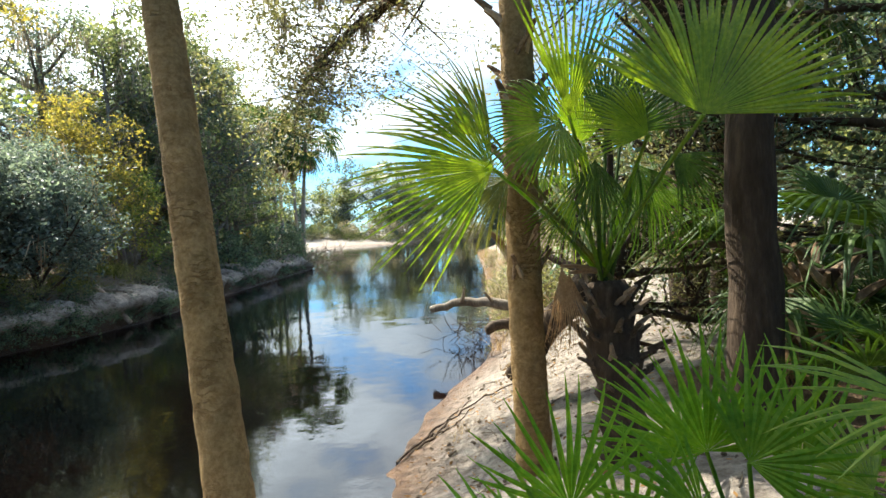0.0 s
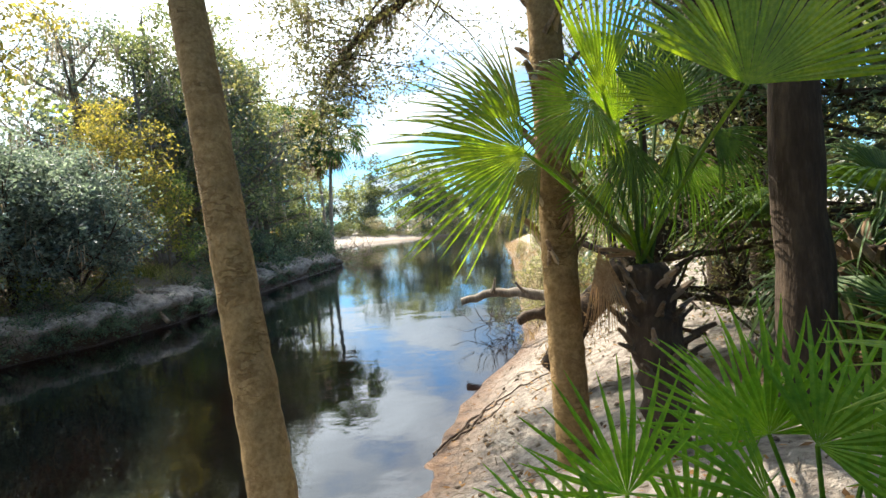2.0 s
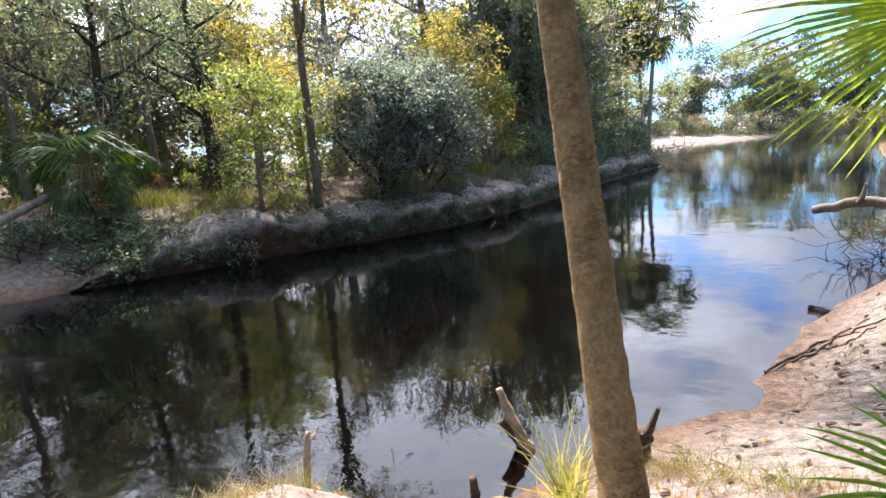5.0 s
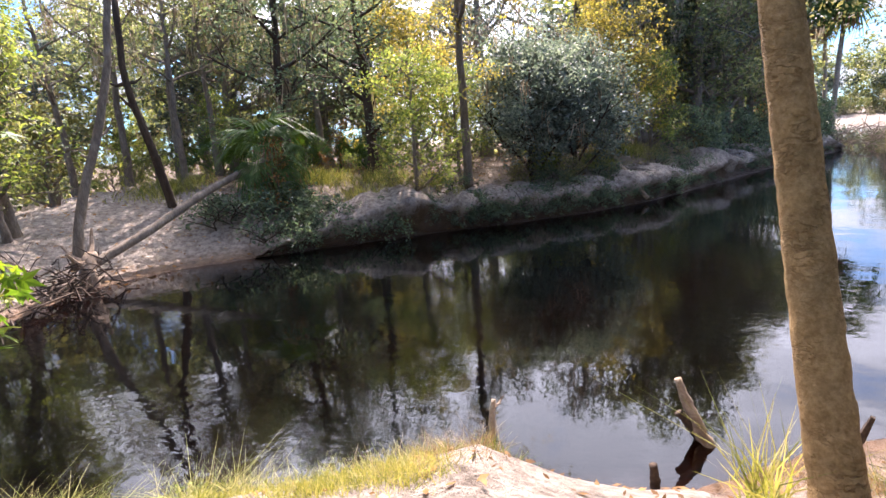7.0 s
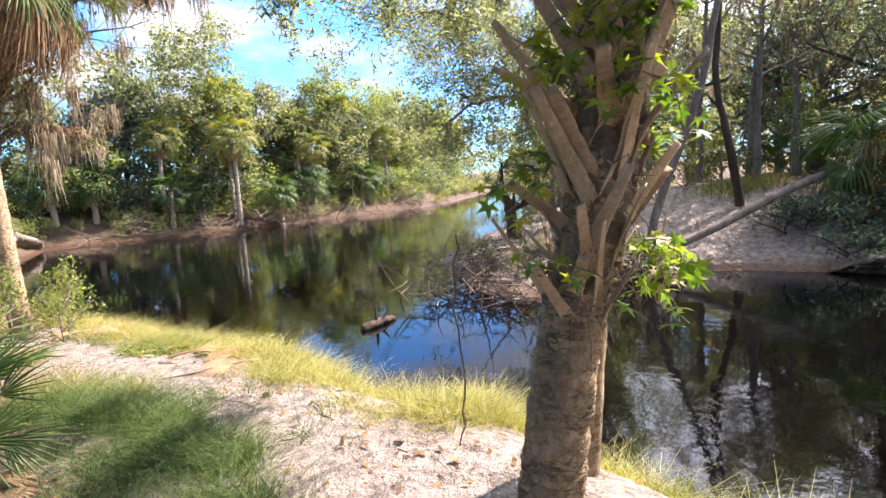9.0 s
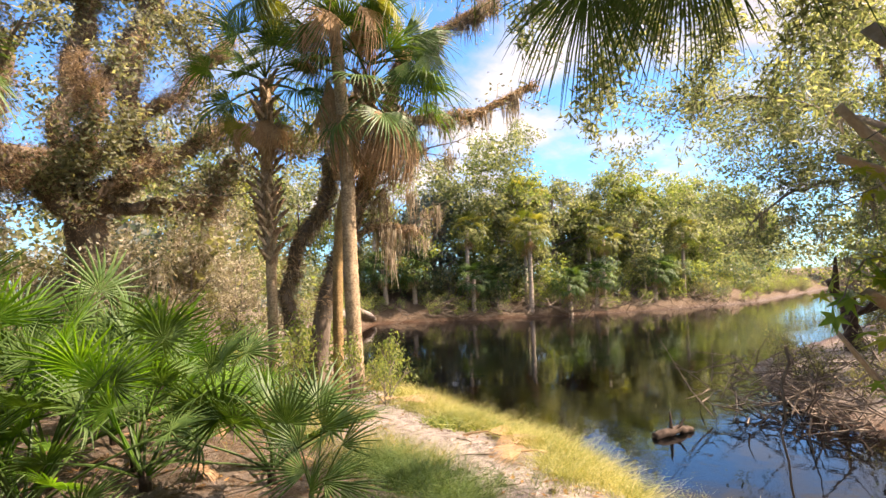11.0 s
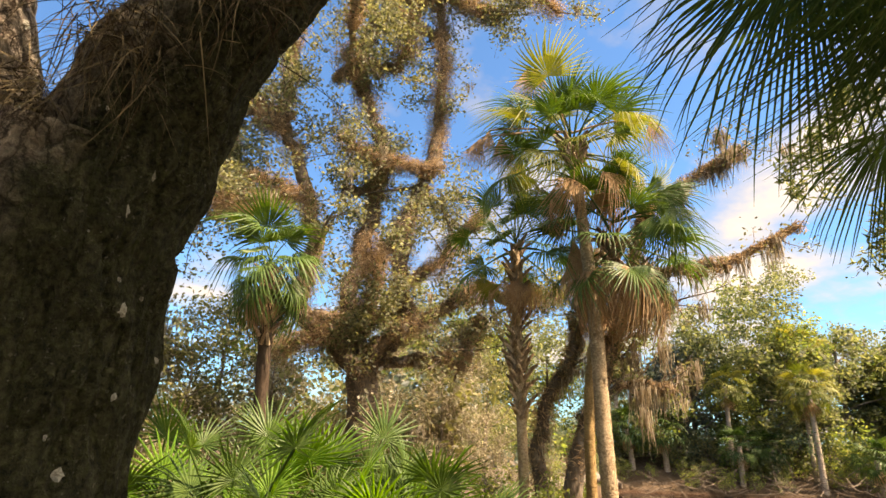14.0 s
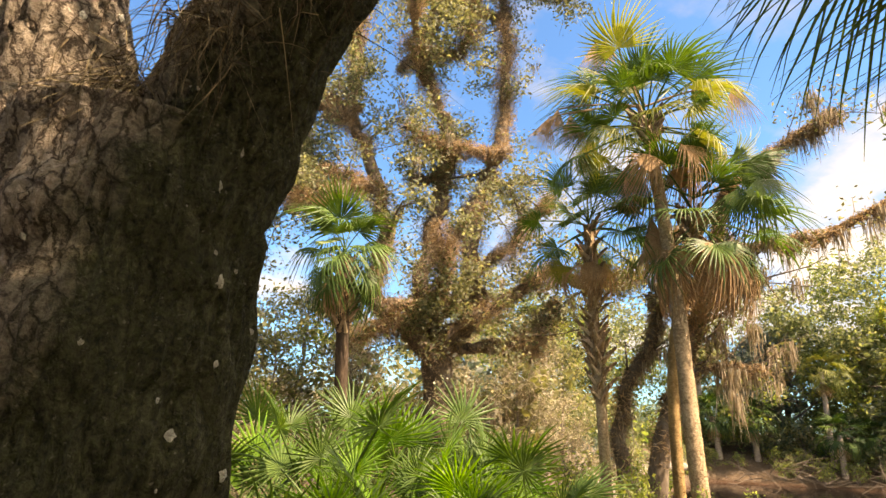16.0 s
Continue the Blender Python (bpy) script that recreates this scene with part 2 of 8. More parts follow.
def water_material():
    """Tea-brown river water: a mirror by its angle, a brown see-through below."""
    m = bpy.data.materials.new("river_water")
    m.use_nodes = True
    t = m.node_tree
    t.nodes.clear()
    lk = t.links.new

    def n(kind, **values):
        node = t.nodes.new(kind)
        for k, v in values.items():
            node.inputs[k].default_value = v
        return node

    geo = n("ShaderNodeNewGeometry")
    mapping = n("ShaderNodeMapping", Scale=(1.0, 1.0, 1.0))
    lk(geo.outputs["Position"], mapping.inputs[0])
    a = n("ShaderNodeTexNoise", Scale=0.8, Detail=2.0)
    c = n("ShaderNodeTexNoise", Scale=5.0, Detail=3.0)
    patch = n("ShaderNodeTexNoise", Scale=0.35, Detail=2.0)
    for k in (a, c, patch):
        lk(mapping.outputs[0], k.inputs["Vector"])
    calm = n("ShaderNodeMapRange")
    calm.inputs["From Min"].default_value, calm.inputs["From Max"].default_value = 0.4, 0.7
    calm.inputs["To Min"].default_value, calm.inputs["To Max"].default_value = 0.08, 0.55
    lk(patch.outputs["Fac"], calm.inputs["Value"])
    rip = n("ShaderNodeMath")
    rip.operation = "MULTIPLY"
    lk(c.outputs["Fac"], rip.inputs[0])
    lk(calm.outputs[0], rip.inputs[1])
    tall = n("ShaderNodeMath")
    tall.operation = "ADD"
    lk(a.outputs["Fac"], tall.inputs[0])
    lk(rip.outputs[0], tall.inputs[1])
    b = n("ShaderNodeBump", Strength=0.18, Distance=0.05)
    lk(tall.outputs[0], b.inputs["Height"])
    fres = n("ShaderNodeFresnel", IOR=1.42)
    lk(b.outputs[0], fres.inputs["Normal"])
    see = n("ShaderNodeBsdfTransparent")
    see.inputs["Color"].default_value = (0.22, 0.105, 0.045, 1)
    gl = n("ShaderNodeBsdfGlossy", Roughness=0.012)
    gl.inputs["Color"].default_value = (0.97, 0.98, 1.0, 1)
    lk(b.outputs[0], gl.inputs["Normal"])
    mix = n("ShaderNodeMixShader")
    lk(fres.outputs[0], mix.inputs[0])
    murk = n("ShaderNodeBsdfDiffuse")
    murk.inputs["Color"].default_value = (0.010, 0.016, 0.017, 1)
    body = n("ShaderNodeMixShader")
    body.inputs[0].default_value = 0.06
    lk(see.outputs[0], body.inputs[1])
    lk(murk.outputs[0], body.inputs[2])
    lk(body.outputs[0], mix.inputs[1])
    lk(gl.outputs[0], mix.inputs[2])
    lk(mix.outputs[0], n("ShaderNodeOutputMaterial").inputs[0])
    return m


M_GROUND, M_WATER = ground_material(), water_material()


def palm_bark(name, dark, mid, light):
    """Corky palm bark: mottled plates, short level cracks and faint rings."""
    m = bpy.data.materials.new(name)
    m.use_nodes = True
    t = m.node_tree
    t.nodes.clear()
    lk = t.links.new

    def n(kind, **values):
        node = t.nodes.new(kind)
        for k, v in values.items():
            node.inputs[k].default_value = v
        return node

    co = n("ShaderNodeTexCoord")
    warp = n("ShaderNodeTexNoise", Scale=5.0, Detail=4.0)
    lk(co.outputs["Object"], warp.inputs["Vector"])
    bent = n("ShaderNodeMix")
    bent.data_type = "VECTOR"
    bent.inputs["Factor"].default_value = 0.10
    lk(co.outputs["Object"], bent.inputs["A"])
    lk(warp.outputs["Color"], bent.inputs["B"])
    level = n("ShaderNodeMapping", Scale=(1.0, 1.0, 2.6))
    lk(bent.outputs["Result"], level.inputs[0])
    wave = n("ShaderNodeTexNoise", Scale=9.0, Detail=3.0, Roughness=0.6)
    lk(level.outputs[0], wave.inputs["Vector"])
    off = n("ShaderNodeMath")
    off.operation = "SUBTRACT"
    off.inputs[1].default_value = 0.5
    lk(wave.outputs["Fac"], off.inputs[0])
    far_off = n("ShaderNodeMath")
    far_off.operation = "ABSOLUTE"
    lk(off.outputs[0], far_off.inputs[0])
    crack = n("ShaderNodeMapRange")
    crack.inputs["From Max"].default_value = 0.042
    lk(far_off.outputs[0], crack.inputs["Value"])
    gate = n("ShaderNodeTexNoise", Scale=4.0, Detail=3.0)
    lk(co.outputs["Object"], gate.inputs["Vector"])
    some = n("ShaderNodeMapRange")
    some.inputs["From Min"].default_value, some.inputs["From Max"].default_value = 0.39, 0.58
    lk(gate.outputs["Fac"], some.inputs["Value"])
    keep = n("ShaderNodeMath")
    keep.operation = "MAXIMUM"
    lk(crack.outputs[0], keep.inputs[0])
    lk(some.outputs[0], keep.inputs[1])
    grain = n("ShaderNodeTexNoise", Scale=26.0, Detail=6.0, Roughness=0.72)
    lk(co.outputs["Object"], grain.inputs["Vector"])
    tone = n("ShaderNodeValToRGB")
    e = tone.color_ramp.elements
    e.new(0.5)
    for k, (pos, c) in enumerate(((0.30, dark), (0.50, mid), (0.70, light))):
        e[k].position, e[k].color = pos, (*c, 1)
    lk(grain.outputs["Fac"], tone.inputs[0])
    stain = n("ShaderNodeMix")
    stain.data_type, stain.blend_type = "RGBA", "MULTIPLY"
    stain.inputs["Factor"].default_value = 1.0
    tint = n("ShaderNodeValToRGB")
    tint.color_ramp.elements[0].position, tint.color_ramp.elements[1].position = 0.35, 0.62
    tint.color_ramp.elements[0].color, tint.color_ramp.elements[1].color = (0.76, 0.76, 0.72, 1), (1.0, 0.98, 0.93, 1)
    lk(warp.outputs["Fac"], tint.inputs[0])
    lk(tone.outputs[0], stain.inputs["A"])
    lk(tint.outputs[0], stain.inputs["B"])
    mix = n("ShaderNodeMix")
    mix.data_type = "RGBA"
    mix.inputs["A"].default_value = (*[c * 1.25 for c in dark], 1)
    lk(keep.outputs[0], mix.inputs["Factor"])
    lk(stain.outputs["Result"], mix.inputs["B"])
    tall = n("ShaderNodeMath")
    tall.operation = "MULTIPLY_ADD"
    tall.inputs[1].default_value = 0.8
    lk(grain.outputs["Fac"], tall.inputs[0])
    lk(keep.outputs[0], tall.inputs[2])
    b = n("ShaderNodeBump", Strength=1.0, Distance=0.022)
    lk(tall.outputs[0], b.inputs["Height"])
    sh = n("ShaderNodeBsdfPrincipled", Roughness=0.95)
    sh.inputs["Specular IOR Level"].default_value = 0.15
    lk(mix.outputs["Result"], sh.inputs["Base Color"])
    lk(b.outputs[0], sh.inputs["Normal"])
    lk(sh.outputs[0], n("ShaderNodeOutputMaterial").inputs[0])
    return m


M_PALM_BARK = palm_bark("corky_palm_bark", (0.19, 0.118, 0.050), (0.31, 0.208, 0.098), (0.43, 0.30, 0.150))
M_PALM_PALE = palm_bark("pale_palm_bark", (0.15, 0.105, 0.062), (0.35, 0.262, 0.170), (0.49, 0.385, 0.265))
M_PALM_GREY = material("grey_palm_bark", [(0.16, 0.12, 0.085), (0.30, 0.24, 0.18), (0.44, 0.37, 0.29)], 5, bump=1.0, stretch=(1, 1, 4.0), fine=26, low=0.34, high=0.64)
M_BOOT = material("leaf_base", [(0.15, 0.098, 0.056), (0.39, 0.285, 0.18), (0.55, 0.43, 0.29)], 4, bump=0.6, fine=35, per="island")
M_OAK = material("oak_bark", [(0.05, 0.038, 0.027), (0.13, 0.10, 0.072), (0.27, 0.22, 0.165)], 4, bump=1.0, stretch=(1, 1, 0.4), fine=22)
M_DARKBARK = material("dark_bark", [(0.018, 0.013, 0.009), (0.052, 0.036, 0.024), (0.11, 0.078, 0.052)], 6, bump=1.0, stretch=(1, 1, 0.22), fine=30)
M_GREYBARK = material("grey_bark", [(0.07, 0.055, 0.043), (0.16, 0.13, 0.10), (0.30, 0.26, 0.21)], 5, bump=0.8, stretch=(1, 1, 0.3), fine=30)
M_DRIFT = material("driftwood", [(0.13, 0.09, 0.06), (0.27, 0.20, 0.14), (0.42, 0.34, 0.26)], 6, bump=0.7, stretch=(1, 1, 1), fine=35)
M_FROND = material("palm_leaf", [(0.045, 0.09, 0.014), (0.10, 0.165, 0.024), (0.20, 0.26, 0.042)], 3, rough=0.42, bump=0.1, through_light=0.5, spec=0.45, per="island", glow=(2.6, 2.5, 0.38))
# shaded copy of the palm leaf: shade is put into its darker greens
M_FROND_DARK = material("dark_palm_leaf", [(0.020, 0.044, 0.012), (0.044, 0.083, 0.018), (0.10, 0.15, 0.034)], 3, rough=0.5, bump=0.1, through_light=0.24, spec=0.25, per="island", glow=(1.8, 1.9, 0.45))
# sunlit copy of the palm leaf: sunlight is put into its yellower greens
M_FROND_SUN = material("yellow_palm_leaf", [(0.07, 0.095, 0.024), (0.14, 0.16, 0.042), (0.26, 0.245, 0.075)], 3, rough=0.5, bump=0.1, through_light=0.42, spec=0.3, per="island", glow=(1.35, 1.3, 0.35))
M_FROND_DEAD = material("dead_palm_leaf", [(0.12, 0.070, 0.035), (0.27, 0.17, 0.09), (0.42, 0.30, 0.18)], 4, rough=0.9, bump=0.2, through_light=0.2, per="island", glow=(1.3, 1.1, 0.8))
LEAF_GREEN = (1.8, 1.85, 1.0)
M_LEAF_OAK = material("oak_leaf", [(0.060, 0.075, 0.040), (0.116, 0.13, 0.070), (0.21, 0.208, 0.118)], 0.7, rough=0.5, bump=0, per="island", through_light=0.55, spec=0.5, glow=LEAF_GREEN)
M_LEAF_GREY = material("grey_green_leaf", [(0.04, 0.055, 0.05), (0.08, 0.10, 0.088), (0.15, 0.17, 0.15)], 0.7, rough=0.5, bump=0, per="island", through_light=0.4, spec=0.3, glow=(1.8, 1.85, 1.3))
M_LEAF_YELLOW = material("yellow_leaf", [(0.11, 0.11, 0.035), (0.22, 0.195, 0.06), (0.34, 0.28, 0.09)], 0.7, rough=0.55, bump=0, per="island", through_light=0.55, spec=0.35, glow=(1.7, 1.6, 0.7))
M_LEAF_LIME = material("lime_leaf", [(0.07, 0.1, 0.028), (0.13, 0.162, 0.045), (0.235, 0.245, 0.075)], 0.7, rough=0.5, bump=0, per="island", through_light=0.55, spec=0.4, glow=LEAF_GREEN)
M_LEAF_DARK = material("dark_leaf", [(0.042, 0.066, 0.048), (0.08, 0.112, 0.08), (0.14, 0.172, 0.115)], 0.7, rough=0.45, bump=0, per="island", through_light=0.5, spec=0.5, glow=(1.8, 1.85, 1.1))
M_LEAF_OLIVE = material("olive_leaf", [(0.085, 0.092, 0.042), (0.15, 0.152, 0.07), (0.25, 0.235, 0.118)], 0.5, rough=0.55, bump=0, per="island", through_light=0.5, spec=0.35, glow=(1.6, 1.55, 0.8))
M_LEAF_TAN = material("dry_olive_leaf", [(0.13, 0.122, 0.075), (0.24, 0.22, 0.15), (0.38, 0.345, 0.26)], 0.6, rough=0.7, bump=0, per="island", through_light=0.45, glow=(1.4, 1.3, 0.9))
M_LEAF_DUSTY = material("dusty_oak_leaf", [(0.06, 0.062, 0.032), (0.122, 0.122, 0.063), (0.23, 0.215, 0.125)], 0.7, rough=0.5, bump=0, per="island", through_light=0.45, spec=0.5, glow=(1.5, 1.45, 0.75))
M_LEAF_DRY = material("dry_live_oak_leaf", [(0.06, 0.068, 0.038), (0.125, 0.133, 0.075), (0.235, 0.235, 0.145)], 0.7, rough=0.55, bump=0, per="island", through_light=0.5, spec=0.4, glow=(1.6, 1.5, 0.8))
M_LEAF_MYRTLE = material("blue_green_leaf", [(0.045, 0.065, 0.060), (0.095, 0.12, 0.11), (0.19, 0.22, 0.20)], 0.7, rough=0.5, bump=0, per="island", through_light=0.4, spec=0.45, glow=(1.8, 1.85, 1.2))
M_SAW = material("palmetto_leaf", [(0.03, 0.085, 0.012), (0.075, 0.160, 0.020), (0.16, 0.25, 0.035)], 3, rough=0.6, bump=0.1, through_light=0.45, spec=0.12, per="island", glow=(1.9, 2.0, 0.4))
M_LEAF_RUST = material("rust_leaf", [(0.10, 0.055, 0.022), (0.20, 0.11, 0.04), (0.32, 0.19, 0.075)], 0.7, rough=0.7, bump=0, per="island", through_light=0.35, glow=(1.5, 1.2, 0.5))
M_MOSS = material("hanging_moss", [(0.17, 0.135, 0.09), (0.29, 0.24, 0.17), (0.42, 0.37, 0.28)], 2, rough=1.0, bump=0, per="island", through_light=0.35, glow=(1.2, 1.1, 0.9))
M_FERN = material("dry_fern", [(0.14, 0.103, 0.068), (0.28, 0.212, 0.146), (0.45, 0.36, 0.26)], 2, rough=1.0, bump=0, per="island", through_light=0.45, glow=(1.3, 1.1, 0.7))
M_GRASS = material("grass_blade", [(0.07, 0.1, 0.025), (0.18, 0.19, 0.055), (0.38, 0.34, 0.15)], 1.2, rough=0.6, bump=0, per="island", through_light=0.35, glow=(1.4, 1.4, 0.5))
M_STRAW = material("dry_grass", [(0.17, 0.11, 0.055), (0.31, 0.21, 0.11), (0.46, 0.36, 0.21)], 1.2, rough=0.8, bump=0, per="island", through_light=0.3, glow=(1.2, 1.1, 0.8))
M_LICHEN = material("lichen", [(0.16, 0.155, 0.12), (0.27, 0.26, 0.21), (0.38, 0.365, 0.30)], 60, bump=0.6, fine=90)
M_ROOT = material("dark_root", [(0.02, 0.014, 0.01), (0.06, 0.042, 0.03), (0.13, 0.095, 0.07)], 8, bump=0.6, fine=40)


# ---- mesh building ----
R = random.Random(7)
NR = np.random.RandomState(7)


class Soup:
    """Points and faces of one mesh."""

    def __init__(self):
        self.v, self.f, self.count = [], [], 0

    def add(self, verts, faces):
        self.v.append(np.asarray(verts, float))
        base = self.count
        self.count += len(verts)
        self.f += [tuple(base + i for i in face) for face in faces]

    def add_quads(self, verts, quads):
        self.v.append(np.asarray(verts, float))
        self.f += (np.asarray(quads) + self.count).tolist()
        self.count += len(verts)

    def mesh(self, name, mat, smooth=False):
        me = bpy.data.meshes.new(name)
        if self.v:
            me.from_pydata(np.concatenate(self.v).tolist(), [], self.f)
        me.materials.append(mat)
        if smooth:
            me.polygons.foreach_set("use_smooth", [True] * len(me.polygons))
        me.update()
        return me


def tube(s, path, radii, sides=8, rough=0.0, lump=3.0, cap=True):
    """A tapered limb along path."""
    path = [Vector(p) for p in path]
    rings, up = [], Vector((0.13, 0.9, 0.31))
    for k, p in enumerate(path):
        a, b = path[max(0, k - 1)], path[min(len(path) - 1, k + 1)]
        d = (b - a).normalized()
        u = d.cross(up)
        if u.length < 0.2:
            u = d.cross(Vector((1, 0, 0)))
        u.normalize()
        w = d.cross(u)
        ring = []
        for j in range(sides):
            ang = 2 * math.pi * j / sides
            way = u * math.cos(ang) + w * math.sin(ang)
            r = radii[k]
            if rough:
                r *= 1 + rough * noise.noise((p + way * radii[k]) * lump)
            ring.append(p + way * r)
        rings.append(ring)
    verts = [q for ring in rings for q in ring]
    faces = [(k * sides + j, k * sides + (j + 1) % sides, (k + 1) * sides + (j + 1) % sides, (k + 1) * sides + j)
             for k in range(len(path) - 1) for j in range(sides)]
    if cap:
        verts += [path[0], path[-1]]
        a, b = len(verts) - 2, len(verts) - 1
        faces += [((j + 1) % sides, j, a) for j in range(sides)]
        o = (len(path) - 1) * sides
        faces += [(o + j, o + (j + 1) % sides, b) for j in range(sides)]
    s.add([tuple(q) for q in verts], faces)


def curve_points(points, n=12, wobble=0.0, seed=0.0):
    """A smooth line (Catmull-Rom) through a few points."""
    p = [Vector(q) for q in points]
    p = [p[0] * 2 - p[1]] + p + [p[-1] * 2 - p[-2]]
    out, spans = [], len(p) - 3
    for k in range(n + 1):
        t = k / n * spans
        i = min(int(t), spans - 1)
        t -= i
        a, b, c, d = p[i:i + 4]
        q = 0.5 * ((2 * b) + (c - a) * t + (2 * a - 5 * b + 4 * c - d) * t * t + (3 * b - a - 3 * c + d) * t ** 3)
        if wobble:
            q += Vector((noise.noise((k * 0.7, seed, 0)), noise.noise((k * 0.7, seed, 9)), noise.noise((k * 0.7, seed, 19)))) * wobble
        out.append(q)
    return out


def taper(a, b, n, power=1.0):
    return [a + (b - a) * (k / n) ** power for k in range(n + 1)]


def unit_rows(n):
    d = NR.normal(size=(n, 3))
    return d / np.linalg.norm(d, axis=1, keepdims=True)


def leaf_quads(s, centres, size, aspect=0.45, hang=0.0):
    """One small folded leaf at each centre."""
    n = len(centres)
    if not n:
        return
    along = unit_rows(n)
    along[:, 2] = along[:, 2] * 0.7 - hang
    along /= np.linalg.norm(along, axis=1, keepdims=True)
    side = np.cross(along, unit_rows(n))
    side /= np.linalg.norm(side, axis=1, keepdims=True) + 1e-9
    ln = (size * (0.65 + 0.7 * NR.rand(n)))[:, None]
    c = np.asarray(centres)
    nrm = np.cross(along, side)
    v = np.stack([c - along * ln * 0.5, c + side * ln * aspect * 0.5 + nrm * ln * 0.06, c + along * ln * 0.5, c - side * ln * aspect * 0.5 + nrm * ln * 0.06], 1).reshape(-1, 3)
    s.add_quads(v, np.arange(4 * n).reshape(-1, 4))


def strips(s, roots, ways, lengths, widths, bend=0.3, segs=2, sag=None):
    """Thin tapering blades from roots along ways, bending over (or down by sag)."""
    roots, ways = np.asarray(roots, float), np.asarray(ways, float)
    n = len(roots)
    lengths, widths = np.broadcast_to(lengths, n)[:, None], np.broadcast_to(widths, n)[:, None]
    side = np.cross(ways, unit_rows(n))
    side /= np.linalg.norm(side, axis=1, keepdims=True) + 1e-9
    lean = NR.normal(size=(n, 3)) * np.array([1, 1, 0])
    rows = []
    for k in range(segs + 1):
        t = k / segs
        mid = roots + ways * lengths * t + lean * lengths * bend * t * t
        if sag is not None:
            mid[:, 2] -= (sag * lengths[:, 0]) * t * t
        w = widths * (1 - t) ** 0.7 + 0.0006
        rows += [mid - side * w / 2, mid + side * w / 2]
    v = np.stack(rows, 1).reshape(-1, 3)
    m = 2 * (segs + 1)
    base = (np.arange(n) * m)[:, None]
    q = np.concatenate([base + np.array([[2 * k, 2 * k + 1, 2 * k + 3, 2 * k + 2]]) for k in range(segs)])
    s.add_quads(v, q)


def part(name, s, mat, parent, label="", smooth=False):
    ob = new(name, s.mesh(name, mat, smooth) if isinstance(s, Soup) else s)
    ob.parent = parent
    if label:
        ob["label"] = label
    return ob


def thing(name, label, category, group="", kind="", at=(0, 0, 0)):
    ob = tagged(new(name), label, category, group, kind)
    ob.location = at
    return ob


def rows_at(centre, n, spread):
    return np.asarray(centre)[None] + NR.normal(size=(n, 3)) * spread


# ---- the lie of the land ----
# shore corners: x, y, height of the bank behind, how far back it takes to rise
EAST_SHORE = [
    (14, 112, 1.6, 6), (7, 80, 1.5, 4), (3.2, 57, 1.3, 3.5), (2.4, 36, 1.3, 2.5), (1.6, 22, 1.2, 2.2), (1.2, 16, 1.2, 1.8), (0.95, 12.6, 1.2, 1.6),
    (0.8, 11.4, 1.2, 1.8), (0.0, 9.2, 1.25, 2.2), (-0.35, 8.0, 1.3, 2.3), (-0.55, 7.0, 1.35, 2.4), (-0.72, 6.05, 1.35, 2.2), (-0.6, 5.6, 1.35, 2.3), (-1.15, 5.0, 1.35, 2.5),
    (-1.5, 4.5, 1.3, 2.5), (-1.75, 3.9, 1.25, 2.2), (-2.0, 3.3, 1.2, 1.7), (-2.5, 2.75, 1.15, 1.1), (-3.1, 2.4, 1.1, 0.6),
]
SOUTH_SHORE = [
    (-3.55, 1.6, 1.0, 0.5), (-3.85, 0.9, 1.0, 0.5), (-4.15, 0.3, 1.0, 0.45), (-4.8, -0.5, 0.95, 0.4), (-5.6, -1.0, 0.9, 0.4), (-5.8, -2.2, 0.9, 0.45),
    (-7.1, -3.6, 0.85, 0.5), (-7.7, -5.5, 0.85, 0.5), (-9.0, -8.3, 0.8, 0.6), (-9.6, -10.5, 1.0, 0.8), (-11.5, -14.5, 1.5, 1.0), (-17, -21, 1.8, 2.0),
    (-25.7, -27.4, 2.1, 2.2), (-33.5, -19.7, 1.9, 2.6), (-42, -14.5, 1.9, 3.0), (-52, -10.3, 1.9, 3.0), (-95, -8.0, 1.9, 3.0),
]
WEST_SHORE = [
    (-95, 4, 1.6, 2), (-52, 0, 1.0, 2), (-34, -2.2, 0.7, 2.5), (-24, -3.6, 0.45, 2.5), (-18.5, -4.4, 0.35, 2.0), (-15, -3.4, 0.4, 1.2), (-12.6, -2.2, 0.5, 0.9),
    (-12.0, -0.8, 0.7, 0.9), (-12.7, 0.2, 1.0, 1.6), (-14.1, 1.5, 1.5, 3.2), (-14.4, 3.4, 1.7, 3.2), (-13.9, 5.2, 1.8, 2.4), (-12.3, 9.4, 1.4, 1.9), (-11.0, 12, 1.35, 1.9),
    (-10.1, 14.5, 1.35, 1.9), (-9.6, 17.5, 1.4, 1.9), (-9.7, 22, 1.5, 1.9), (-9.9, 30, 1.7, 1.9), (-9.8, 41.5, 1.9, 1.9), (-11.5, 46, 2.4, 1.2), (-17, 53, 1.6, 3), (-25, 66, 1.2, 6),
    (-24, 92, 1.1, 8), (-10, 104, 1.1, 8), (4, 116, 1.2, 8),
]
SHORE = np.array(EAST_SHORE + SOUTH_SHORE + WEST_SHORE, float)


